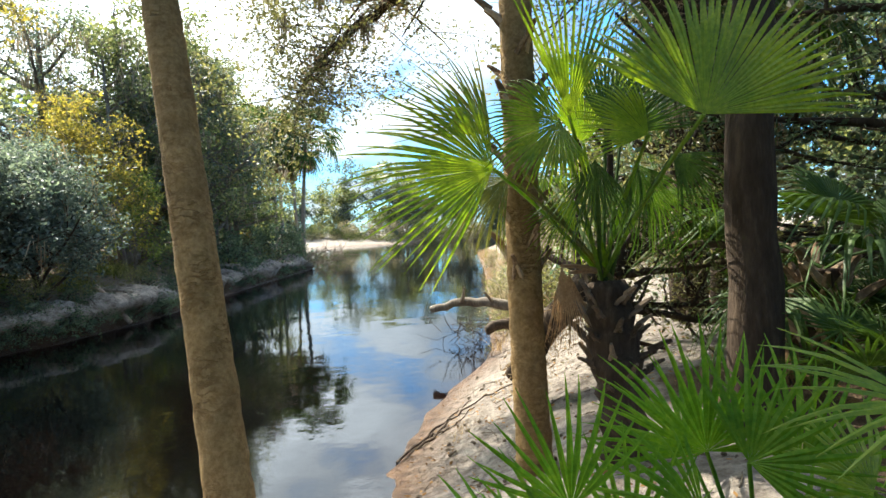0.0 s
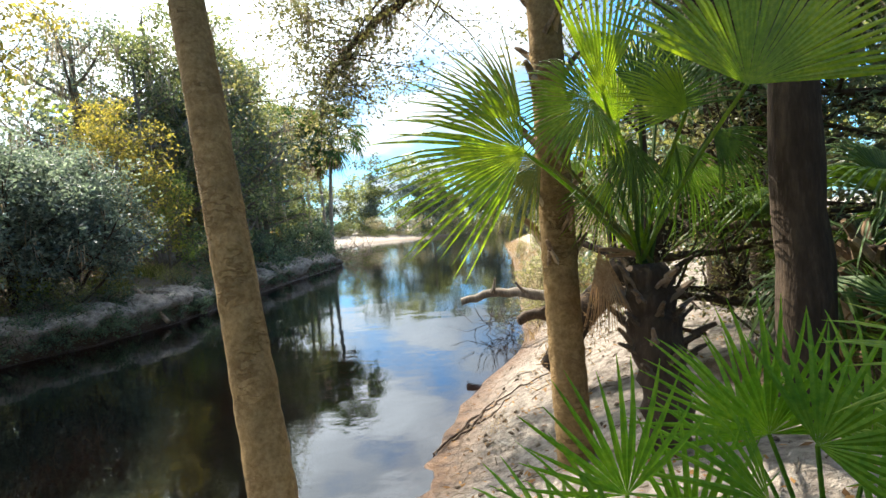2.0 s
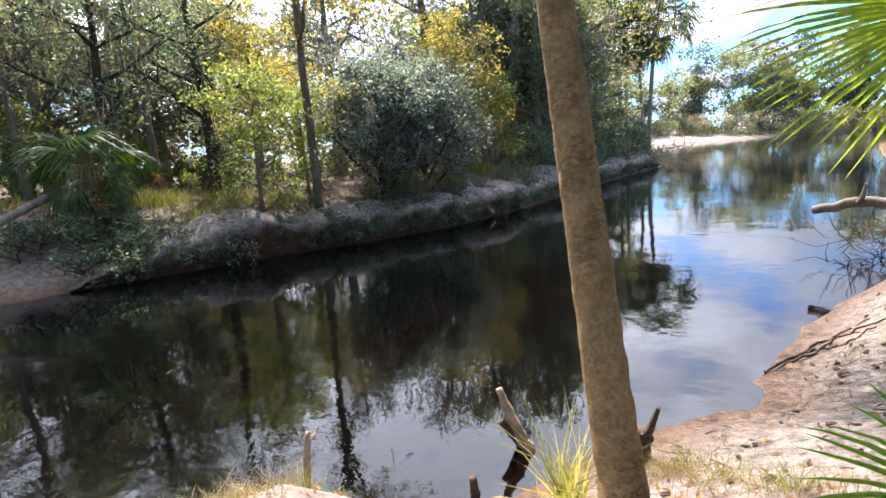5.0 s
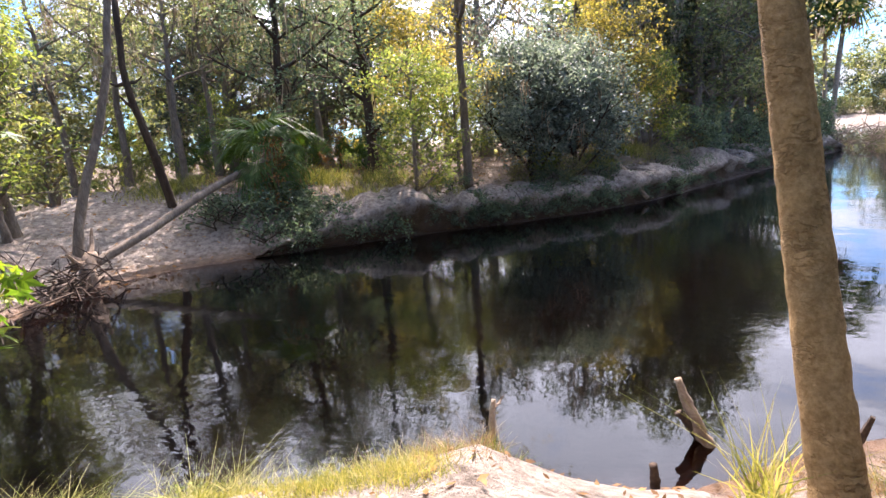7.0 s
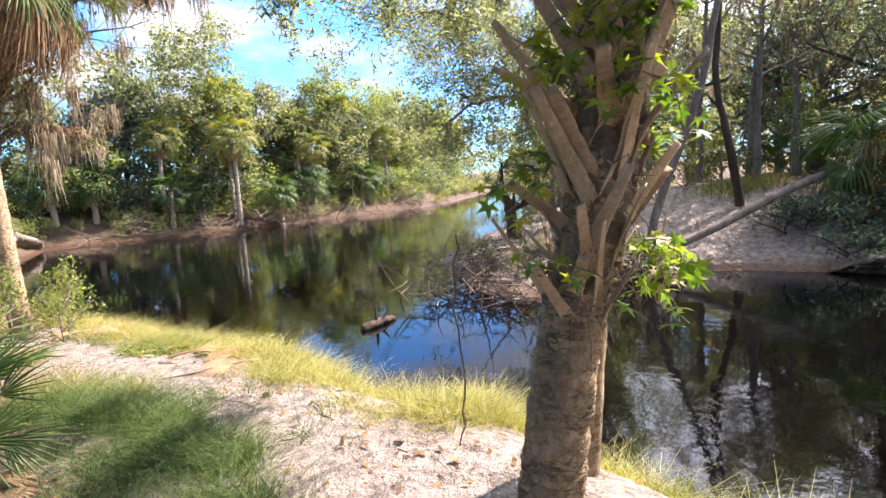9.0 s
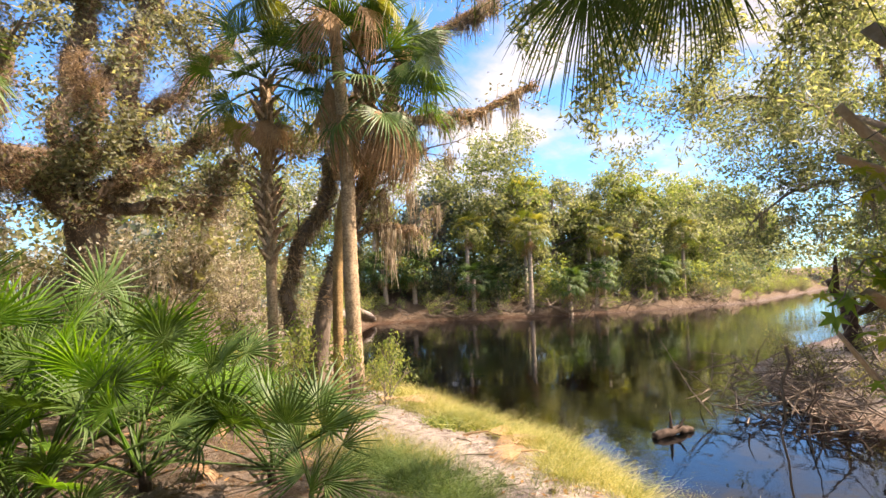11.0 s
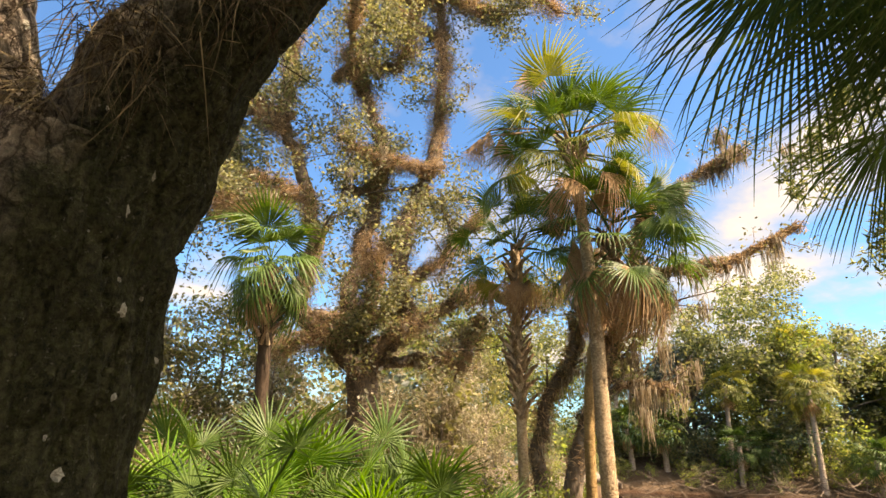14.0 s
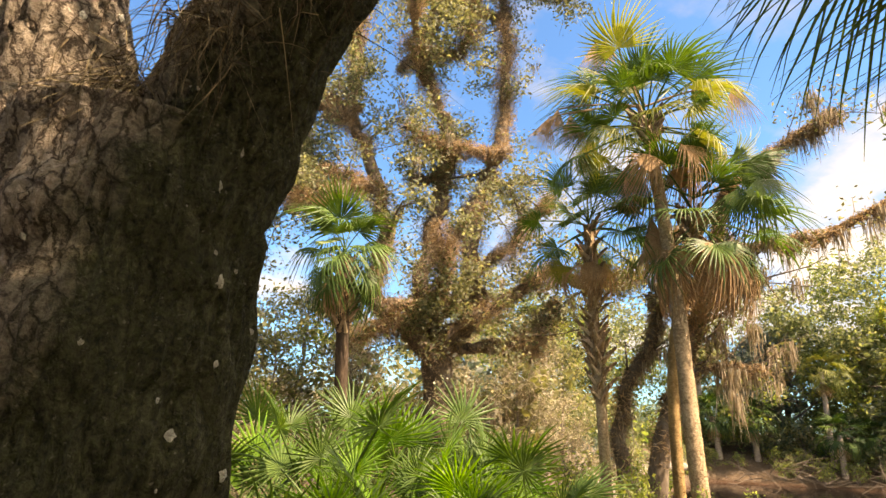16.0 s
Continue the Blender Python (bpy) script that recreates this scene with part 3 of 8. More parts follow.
def land(px, py):
    """Height and the distance from the water's edge (under water: minus) at many places."""
    px, py = np.asarray(px, float), np.asarray(py, float)
    best = np.full(px.shape, 1e9)
    high, wide, inside = np.zeros(px.shape), np.ones(px.shape), np.zeros(px.shape, bool)
    for k in range(len(SHORE)):
        a, b = SHORE[k], SHORE[(k + 1) % len(SHORE)]
        ex, ey = b[0] - a[0], b[1] - a[1]
        t = np.clip(((px - a[0]) * ex + (py - a[1]) * ey) / (ex * ex + ey * ey), 0, 1)
        d = np.hypot(px - a[0] - t * ex, py - a[1] - t * ey)
        near = d < best
        best = np.where(near, d, best)
        high = np.where(near, a[2] + t * (b[2] - a[2]), high)
        wide = np.where(near, a[3] + t * (b[3] - a[3]), wide)
        cross = ((a[1] > py) != (b[1] > py)) & (px < a[0] + (py - a[1]) * ex / (ey if abs(ey) > 1e-9 else 1e-9))
        inside ^= cross
    rise = high * (1 - np.exp(-(best / wide) ** np.where(wide > 1.6, 1.5, 1.0))) + 0.012 * np.minimum(best, 60)
    z = np.where(inside, -np.minimum(best * 0.35, 1.4) - 0.02, rise + 0.01)
    return z, np.where(inside, -best, best)


def bumps(px, py):
    out = np.zeros(px.shape)
    flat_x, flat_y = px.ravel(), py.ravel()
    vals = [0.075 * noise.noise((a * 0.9, b * 0.9, 3.0)) + 0.035 * noise.noise((a * 2.6, b * 2.6, 7.0)) + 0.014 * noise.noise((a * 8, b * 8, 1.0))
            for a, b in zip(flat_x, flat_y)]
    out.ravel()[:] = vals
    return out


def ground_z(x, y):
    z, d = land(np.array([x]), np.array([y]))
    z = float(z[0])
    return z + float(bumps(np.array([x]), np.array([y]))[0]) * min(1.0, max(0.0, float(d[0]) / 0.8))


def build_ground():
    n = 270
    u = np.linspace(-1, 1, n)
    k = 6.2
    axis = np.sinh(u * k) / math.sinh(k) * 900
    axis_x, axis_y = axis - 2.0, axis + 1.0
    gx, gy = np.meshgrid(axis_x, axis_y, indexing="ij")
    z, d = land(gx, gy)
    z = z + bumps(gx, gy) * np.clip(d / 0.8, 0, 1)
    me = bpy.data.meshes.new("ground")
    idx = np.arange(n * n).reshape(n, n)
    quads = np.stack([idx[:-1, :-1], idx[1:, :-1], idx[1:, 1:], idx[:-1, 1:]], -1).reshape(-1, 4)
    me.from_pydata(np.stack([gx, gy, z], -1).reshape(-1, 3).tolist(), [], quads.tolist())
    me.polygons.foreach_set("use_smooth", [True] * len(me.polygons))
    # where fallen leaves lie: away from the beach, on the wooded banks
    lit = np.clip((d - 3.2) / 3.0, 0, 1) * 0.75
    lit = np.where(gx < -9, 0.28 + np.clip(d / 5.0, 0, 1) * 0.3, lit)
    # strip by the west waterline darkened, for the shade under its bank
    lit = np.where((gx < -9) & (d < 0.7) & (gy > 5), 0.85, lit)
    lit = np.where((gy < 0.5) & (gx > -9), np.clip((d - 1.2) / 2.0, 0, 1) * 0.42 + 0.14, lit)
    lit = np.where((gx < -12) & (gy > -1) & (gy < 6), lit * 0.35, lit)
    lit = np.where(gy > 60, lit * 0.3, lit)
    lit = np.where((gx < -17) & (gy < -3), 0.62, lit)
    lit = np.where((gx > 2.2) & (gy > -3) & (gy < 6), 0.75, lit)
    layer = me.attributes.new("litter", "FLOAT", "POINT")
    layer.data.foreach_set("value", lit.ravel().astype(np.float32))
    me.materials.append(M_GROUND)
    me.update()
    return tagged(new("ground", me), "pale sandy river bank with dead leaves and dark mud", "ground", kind="structure")


def build_water():
    s = Soup()
    s.add([(-160, -60, 0), (60, -60, 0), (60, 140, 0), (-160, 140, 0)], [(0, 1, 2, 3)])
    return tagged(new("water", s.mesh("water", M_WATER)), "dark tea-brown river, smooth with light ripples", "river", kind="structure")


build_ground()
build_water()


def bank_ledge(line, lip, seed, label, shade_paint=0.0, broken=1.0, hollow=1.0):
    """An undercut lip of sandy bank along the water: hollow beneath, lumpy edge, flat top that runs back into the land."""
    pts, rows, shade = [], [], []
    for a, b in zip(line[:-1], line[1:]):
        n = max(2, int(math.hypot(b[0] - a[0], b[1] - a[1]) / 0.11))
        pts += [(a[0] + (b[0] - a[0]) * k / n, a[1] + (b[1] - a[1]) * k / n, a[0] - b[0], a[1] - b[1]) for k in range(n)]
    for k, (x, y, dx_, dy_) in enumerate(pts):
        ln = math.hypot(dx_, dy_)
        nx, ny = dy_ / ln, -dx_ / ln                  # points into the land
        g = lambda f, o: noise.noise((k * 0.11 * f, seed, o))
        d0 = 0.25 + 0.5 * g(0.35, 1) + 0.25 * g(1.5, 2)
        top = lip * (1 + broken * (0.6 * g(0.4, 3) + 0.45 * g(1.3, 4)))
        hole = 0.30 + 0.25 * g(0.6, 5)
        top *= min(1.0, 0.15 + k / 26, 0.15 + (len(pts) - k) / 26)
        slope = 1 - hollow
        # third value: litter tone, raised in hollow and face to paint their shade
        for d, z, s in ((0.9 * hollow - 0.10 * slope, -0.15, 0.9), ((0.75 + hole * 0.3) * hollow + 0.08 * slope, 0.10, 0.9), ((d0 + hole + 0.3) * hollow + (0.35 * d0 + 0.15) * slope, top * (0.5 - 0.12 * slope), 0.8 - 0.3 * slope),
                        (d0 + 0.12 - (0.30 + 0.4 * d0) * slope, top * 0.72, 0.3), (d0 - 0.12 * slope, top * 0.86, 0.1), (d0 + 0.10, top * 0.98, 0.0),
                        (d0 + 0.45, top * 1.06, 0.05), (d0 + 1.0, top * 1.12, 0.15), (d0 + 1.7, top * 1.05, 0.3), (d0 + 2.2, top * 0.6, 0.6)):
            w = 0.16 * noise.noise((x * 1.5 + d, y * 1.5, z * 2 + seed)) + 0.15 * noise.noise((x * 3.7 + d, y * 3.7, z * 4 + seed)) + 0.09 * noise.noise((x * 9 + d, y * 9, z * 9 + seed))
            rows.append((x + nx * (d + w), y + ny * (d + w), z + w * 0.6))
            shade.append(s + shade_paint + 0.45 * noise.noise((x * 0.9, y * 0.9, seed + z)))
    m = 10
    me = bpy.data.meshes.new("river_bank")
    me.from_pydata(rows, [], [(k * m + j, k * m + j + 1, (k + 1) * m + j + 1, (k + 1) * m + j) for k in range(len(pts) - 1) for j in range(m - 1)])
    me.polygons.foreach_set("use_smooth", [True] * len(me.polygons))
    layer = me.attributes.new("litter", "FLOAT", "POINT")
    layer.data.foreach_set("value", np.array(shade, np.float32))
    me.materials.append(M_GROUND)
    me.update()
    return tagged(new("river_bank", me), label, "bank", kind="structure")


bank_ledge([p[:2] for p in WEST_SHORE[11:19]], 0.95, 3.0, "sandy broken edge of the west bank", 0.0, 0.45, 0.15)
# southern edge gets an extra even darkening that stands in for shade
bank_ledge([p[:2] for p in SOUTH_SHORE[10:13]], 1.2, 8.0, "undercut edge of the southern bank, darkened for shade", 0.30, 0.3)


# ---- palms ----
def basis(y_way, z_way, at=(0, 0, 0)):
    y = Vector(y_way).normalized()
    z = Vector(z_way)
    z = z - y * z.dot(y)
    z = z.normalized() if z.length > 1e-4 else y.orthogonal().normalized()
    x = y.cross(z)
    m = Matrix((x, y, z)).transposed().to_4x4()
    m.translation = Vector(at)
    return m


def fan(s, m, radius, spread, n, split=0.5, pleat=0.35, droop=0.25, arch=0.25, ragged=0.12, seed=0, coarse=False):
    """A fan leaf with its hub at m's origin, pointing along m's y: n pleated fingers, joined up to split, free and drooping beyond."""
    rr = random.Random(seed)
    half = radians(spread) / n
    stations = [0.20, split, split + (1 - split) * 0.4, split + (1 - split) * 0.75, 1.0]
    if coarse:
        stations = [split, split + (1 - split) * 0.5, 1.0]
    verts, faces = [], []
    hub = s.count - 1
    o0 = s.count
    for i in range(n):
        a = -radians(spread) + (2 * i + 1) * half + rr.uniform(-0.4, 0.4) * half
        reach = radius * (0.72 + 0.28 * math.cos(a * 0.75)) * rr.uniform(1 - ragged, 1 + ragged * 0.5)
        fall = droop * rr.uniform(0.35, 1.9)
        twist = rr.uniform(-0.5, 0.5)
        base = len(verts)
        for f in stations:
            r = f * reach
            w = r * math.tan(half) * 1.02 if f <= split else split * reach * math.tan(half) * 0.92 * max(0.0, 1 - (f - split) / (1 - split)) ** 0.7 + 0.0008
            free = max(0.0, f - split) / (1 - split)
            px, py = math.sin(a) * r, math.cos(a) * r
            cx, cy = math.cos(a), -math.sin(a)
            z = -arch * radius * (py / radius) ** 2 * (1 if py > 0 else -0.3) - fall * radius * free * free + 0.10 * radius * abs(math.sin(a)) * f
            for side, lift in ((-1, 0.0), (0, pleat), (1, 0.0)):
                verts.append(m @ Vector((px + cx * w * side, py + cy * w * side, z + w * (lift * 1.6 + side * twist * free))))
        faces += [(hub - o0, base + 1, base), (hub - o0, base + 2, base + 1)]
        for k in range(len(stations) - 1):
            o = base + 3 * k
            faces += [(o, o + 1, o + 4, o + 3), (o + 1, o + 2, o + 5, o + 4)]
    s.add([tuple(v) for v in verts], faces)


def stalk(s, a, b, r0, r1, bow=0.08, n=6):
    a, b = Vector(a), Vector(b)
    pts = [a.lerp(b, k / n) + Vector((0, 0, bow * math.sin(math.pi * k / n) * (b - a).length)) for k in range(n + 1)]
    tube(s, pts, taper(r0, r1, n), 5)


def frond_mesh(name, mat, stem, radius, spread, n, droop, arch, split=0.5, seed=0, stem_r=0.014, coarse=False):
    s = Soup()
    stalk(s, (0, 0, 0), (0, stem, 0), stem_r * 1.5, stem_r, 0.05)
    fan(s, Matrix.Translation((0, stem, 0)), radius, spread, n, split=split, droop=droop, arch=arch, seed=seed, coarse=coarse)
    return s.mesh(name, mat)


FRONDS = [frond_mesh("frond", M_FROND, 0.62 + 0.1 * k, 0.98, 100, 28, 0.42 + 0.07 * k, 0.5 + 0.1 * k, split=0.56, seed=k) for k in range(4)]
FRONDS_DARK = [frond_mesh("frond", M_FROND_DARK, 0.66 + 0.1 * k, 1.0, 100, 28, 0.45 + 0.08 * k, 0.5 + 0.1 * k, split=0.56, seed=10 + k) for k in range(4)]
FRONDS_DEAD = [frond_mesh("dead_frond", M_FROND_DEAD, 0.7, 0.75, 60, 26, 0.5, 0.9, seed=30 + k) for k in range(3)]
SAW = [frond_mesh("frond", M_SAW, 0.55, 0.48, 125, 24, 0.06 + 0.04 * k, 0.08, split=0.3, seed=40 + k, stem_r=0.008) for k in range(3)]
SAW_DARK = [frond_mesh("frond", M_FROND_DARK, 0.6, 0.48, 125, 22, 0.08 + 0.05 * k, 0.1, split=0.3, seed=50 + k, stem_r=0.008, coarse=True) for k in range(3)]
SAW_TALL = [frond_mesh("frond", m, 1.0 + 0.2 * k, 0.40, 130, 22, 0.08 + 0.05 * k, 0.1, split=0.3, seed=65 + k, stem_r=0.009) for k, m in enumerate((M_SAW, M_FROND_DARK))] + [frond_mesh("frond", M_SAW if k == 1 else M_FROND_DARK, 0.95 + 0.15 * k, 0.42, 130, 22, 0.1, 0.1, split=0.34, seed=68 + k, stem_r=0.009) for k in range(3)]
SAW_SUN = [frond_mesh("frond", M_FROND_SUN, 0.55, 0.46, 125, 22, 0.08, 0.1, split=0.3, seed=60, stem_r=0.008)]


def set_frond(parent, mesh, at, yaw, up, size=1.0, roll=0.0, label=""):
    ob = new(mesh.name.split(".")[0], mesh)
    ob.parent = parent
    ob.matrix_local = pose(*at) @ pose(0, 0, 0, 0, 0, yaw) @ pose(0, 0, 0, up, roll, 0) @ Matrix.Scale(size, 4)
    if label:
        ob["label"] = label
    return ob


def boot_mesh(length, width, seed, mat=M_BOOT):
    """The split stub of an old leaf stalk: a curved, flattened, forked wedge."""
    s = Soup()
    rr = random.Random(seed)
    for side in (-1, 1):
        pts = [Vector((side * width * (0.5 - 0.42 * (k / 5)), length * (k / 5) * 0.62, length * (k / 5) * 0.9 - 0.2 * length * (k / 5) ** 2)) for k in range(6)]
        tube(s, pts, [width * 0.30 * (1 - 0.35 * k / 5) * rr.uniform(0.9, 1.1) for k in range(6)], 5)
    tube(s, [Vector((0, length * 0.4, length * 0.62)), Vector((0, length * 0.75, length * 1.0)), Vector((rr.uniform(-0.02, 0.02), length * 1.0, length * 1.22))], [width * 0.34, width * 0.27, width * 0.17], 5)
    return s.mesh("leaf_base", mat)


BOOTS = [boot_mesh(0.26, 0.13, k) for k in range(3)]
M_BOOT_DARK = material("weathered_leaf_base", [(0.04, 0.028, 0.018), (0.11, 0.08, 0.055), (0.21, 0.16, 0.115)], 5, bump=0.7, fine=35, per="object")
BOOTS_DARK = [boot_mesh(0.27, 0.11, 5 + k, M_BOOT_DARK) for k in range(3)]


def strap(s, line, widths, flat_, seed):
    """A flattened, slightly channelled strap along line, as wide as widths say, with ragged fibres along its edges."""
    ring = []
    for k, p in enumerate(line):
        for j in range(10):
            a = 2 * math.pi * j / 10
            w = widths[k] * (0.5 + 0.10 * noise.noise((k * 0.8, j * 1.3, seed)))
            hollow = 0.35 if j in (2, 3) else 1.0
            ring.append(tuple(p + Vector((math.cos(a) * w, math.sin(a) * w * flat_ * hollow, 0))))
    faces = [(k * 10 + j, k * 10 + (j + 1) % 10, (k + 1) * 10 + (j + 1) % 10, (k + 1) * 10 + j) for k in range(len(line) - 1) for j in range(10)]
    o = (len(line) - 1) * 10
    s.add(ring, faces + [tuple(reversed(range(10))), tuple(o + j for j in range(10))])


def long_boot(seed):
    """A broad leaf stalk base: a split foot that clasps the trunk, then one flat stalk that stands out, broken off."""
    s, rr = Soup(), random.Random(seed)
    lean, n = rr.uniform(0.20, 0.34), 10
    spine = [Vector((0, lean * (k / n) ** 1.15, 0.10 + 0.72 * k / n)) for k in range(n + 1)]
    for side in (-1, 1):                             # the split foot
        leg = [Vector((side * 0.125 * (1 - k / 6) ** 1.15, -0.055 * (1 - k / 6) ** 1.4 + 0.02 * k / 6, -0.10 + 0.30 * k / 6)) for k in range(7)]
        strap(s, leg, [0.068 + 0.003 * k for k in range(7)], 0.30, seed + side)
    strap(s, spine, [0.125 * (1 - 0.50 * (k / n) ** 0.7) for k in range(n + 1)], 0.34, seed)
    return s.mesh("leaf_base", M_BOOT, True)


LONG_BOOTS = [long_boot(20 + k) for k in range(4)]


def palm_trunk(path, r0, r1, ring=0.05, mat=M_PALM_BARK, n=60, sides=18, scar=0.02, rough=0.07):
    """A ringed palm trunk: narrow uneven ridges where leaves were."""
    pts = curve_points(path, n)
    s = Soup()
    radii = []
    for k in range(n + 1):
        t = k / n
        r = r0 + (r1 - r0) * t + 0.10 * r0 * math.exp(-t * 14)
        radii.append(r * (1 + scar * (1 if k % 2 else -1) * (0.5 + noise.noise((k * 0.9, r0 * 50, 0)))))
    tube(s, pts, radii, sides, rough=rough, lump=9.0)
    return s, pts


def sabal(name, label, path, r0, r1, fronds, dead=4, meshes=FRONDS, boots=0, boots_from=0.7, size=1.0, mat=M_PALM_BARK, droop=40, group="", seed=0, boot_size=1.0, sides=18, n=60):
    """A cabbage palm: ringed trunk, stubs of old leaves below the crown, and fan leaves all round its top."""
    rr = random.Random(seed)
    base = Vector(path[0])
    p = thing(name, label, "palm", group, at=base)
    s, pts = palm_trunk([Vector(q) - base for q in path], r0, r1, mat=mat, n=n, sides=sides)
    part("trunk", s, mat, p, smooth=True)
    top = pts[-1]
    for k in range(boots):
        t = boots_from + (1 - boots_from) * (k + 0.5) / boots
        q = pts[min(len(pts) - 1, int(t * (len(pts) - 1)))]
        yaw = k * 137.5 + rr.uniform(-15, 15)
        ob = new("leaf_base", BOOTS[k % 3])
        ob.parent = p
        r = (r0 + (r1 - r0) * t) * 0.8
        ob.matrix_local = pose(*q) @ pose(0, 0, 0, 0, 0, yaw) @ pose(0, r, -0.05, rr.uniform(-12, 14), 0, rr.uniform(-20, 20)) @ Matrix.Scale(boot_size * rr.uniform(0.8, 1.25), 4)
    for k in range(fronds):
        f = (k + 0.5) / fronds
        up = 78 - (78 + droop) * f ** 0.85 + rr.uniform(-8, 8)
        set_frond(p, rr.choice(meshes), top + Vector((0, 0, 0.12 - 0.3 * f)), k * 137.5 + rr.uniform(-14, 14), up, size * rr.uniform(0.88, 1.15), rr.uniform(-25, 25))
    for k in range(dead):
        set_frond(p, rr.choice(FRONDS_DEAD), top + Vector((0, 0, -0.3 - 0.12 * (k % 3))), k * 111 + rr.uniform(-20, 20), -18 - rr.uniform(0, 46), size * rr.uniform(0.8, 1.1), rr.uniform(-20, 20), "dry brown hanging leaf")
    return p


def shaped_frond(parent, base, hub, way, normal, radius, spread, n=36, mat=M_FROND, droop=0.25, arch=0.15, split=0.5, seed=0, stem_r=0.016, name="frond", label=""):
    """One fan leaf of its own shape: stalk from base to hub, fan towards way."""
    o = parent.matrix_basis.translation
    stem, s = Soup(), Soup()
    stalk(stem, Vector(base) - o, Vector(hub) - o, stem_r * 1.5, stem_r, 0.04)
    frond = part(name, stem, mat, parent, label)
    s.add([tuple(Vector(hub) - o)], [])
    fan(s, basis(way, normal, Vector(hub) - o), radius, spread, n, split=split, droop=droop, arch=arch, seed=seed)
    part("blade", s, mat, frond)
    return frond


def palmetto(label, at, n, meshes=SAW, size=1.0, seed=0, group="saw palmettos", low=15, dead=1):
    rr = random.Random(seed)
    p = thing("saw_palmetto", label, "palmetto", group, at=at)
    s = Soup()
    tube(s, [(0, 0, -0.05), (0.03, 0.02, 0.08), (0.05, 0.0, 0.16)], [0.06, 0.055, 0.03], 8, rough=0.3, lump=12)
    part("stem", s, M_DARKBARK, p)
    for k in range(n):
        set_frond(p, rr.choice(meshes), (0.03, 0, 0.1), k * 137.5 + rr.uniform(-20, 20), rr.uniform(low, 82), size * rr.uniform(0.75, 1.2), rr.uniform(-35, 35))
    for k in range(dead):
        set_frond(p, rr.choice(FRONDS_DEAD), (0, 0, 0.08), rr.uniform(0, 360), rr.uniform(-5, 12), size * 0.45, rr.uniform(-20, 20), "dry brown leaf")
    return p


# ---- broad-leaved trees ----
def grow(s, start, way, length, r, level, tips, rr, bend=0.35, sides=8, rise=0.1, kids=4):
    """One limb and, from it, smaller ones; the ends of the smallest go into tips."""
    n = (9, 6, 4)[level]
    pts, d, p = [Vector(start)], Vector(way).normalized(), Vector(start)
    for k in range(n):
        d = (d + Vector((rr.gauss(0, 1), rr.gauss(0, 1), rr.gauss(0, 0.7) + rise)) * bend * 0.35).normalized()
        p = p + d * length / n
        pts.append(p.copy())
    tube(s, pts, taper(r, r * 0.35, n, 0.8), (sides, 5, 3)[level], rough=0.12, lump=2.5, cap=False)
    if level >= 2:
        tips += pts[1:]
        return
    if level == 1:
        tips += pts[3:]
    for k in range(kids):
        t = 0.3 + 0.7 * (k + rr.random()) / kids
        q = pts[min(n, int(t * n))]
        side = Vector((rr.gauss(0, 1), rr.gauss(0, 1), rr.gauss(0.15, 0.6))).normalized()
        grow(s, q, d * 0.55 + side, length * rr.uniform(0.4, 0.62), r * rr.uniform(0.3, 0.45), level + 1, tips, rr, bend, sides, rise, kids)


def tree_parts(seed, height, trunk_r, first, limbs, reach, leaf, leaves, spread=0.35, rise=0.1, lean=(0, 0), hang=0.0, kids=4, aspect=0.45, up=0.45, moss=0, strands=None):
    """Meshes of a tree at the origin: wood and leaves (and hanging moss)."""
    rr = random.Random(seed)
    wood, limb, green, tips = Soup(), Soup(), Soup(), []
    top = Vector((lean[0], lean[1], height * 0.86))
    line = curve_points([(0, 0, -0.15), (lean[0] * 0.2 + rr.uniform(-0.1, 0.1), lean[1] * 0.2, height * 0.3), (lean[0] * 0.6, lean[1] * 0.6 + rr.uniform(-0.2, 0.2), height * 0.6), top], 16, 0.06, seed)
    radii = [trunk_r * ((1 - k / 16) ** 0.75 * 0.9 + 0.1) * (1 + 0.5 * math.exp(-k * 1.3)) for k in range(17)]
    tube(wood, line, radii, 10, rough=0.14, lump=3)
    for k in range(limbs):
        t = first + (0.97 - first) * (k + rr.random() * 0.7) / limbs
        i = min(16, int(t * 16))
        yaw = k * 2.4 + rr.uniform(-0.5, 0.5)
        size = reach * (1.15 - 0.65 * (t - first) / (1 - first)) * rr.uniform(0.75, 1.15)
        grow(limb, line[i], (math.cos(yaw), math.sin(yaw), up), size, radii[i] * 0.55 + 0.01, 1, tips, rr, rise=rise, kids=kids)
    pick = np.array([tuple(rr.choice(tips)) for _ in range(leaves // 14 + 1)]) + NR.normal(size=(leaves // 14 + 1, 3)) * spread * 0.5
    centres = np.repeat(pick, 14, 0)[:leaves] + NR.normal(size=(leaves, 3)) * spread * np.array([0.55, 0.55, 0.4])
    leaf_quads(green, centres, leaf, aspect, hang)
    grey = None
    if moss:
        grey = Soup()
        roots = np.array([tuple(rr.choice(tips)) for _ in range(moss)])
        roots = np.repeat(roots, 9, 0) + NR.normal(size=(moss * 9, 3)) * 0.10
        down = np.tile([0.0, 0.0, -1.0], (len(roots), 1)) + NR.normal(size=(len(roots), 3)) * 0.12
        strips(grey, roots, down, NR.uniform(0.3, 1.0, len(roots)), 0.035, 0.08, 2)
    return wood, limb, green, grey


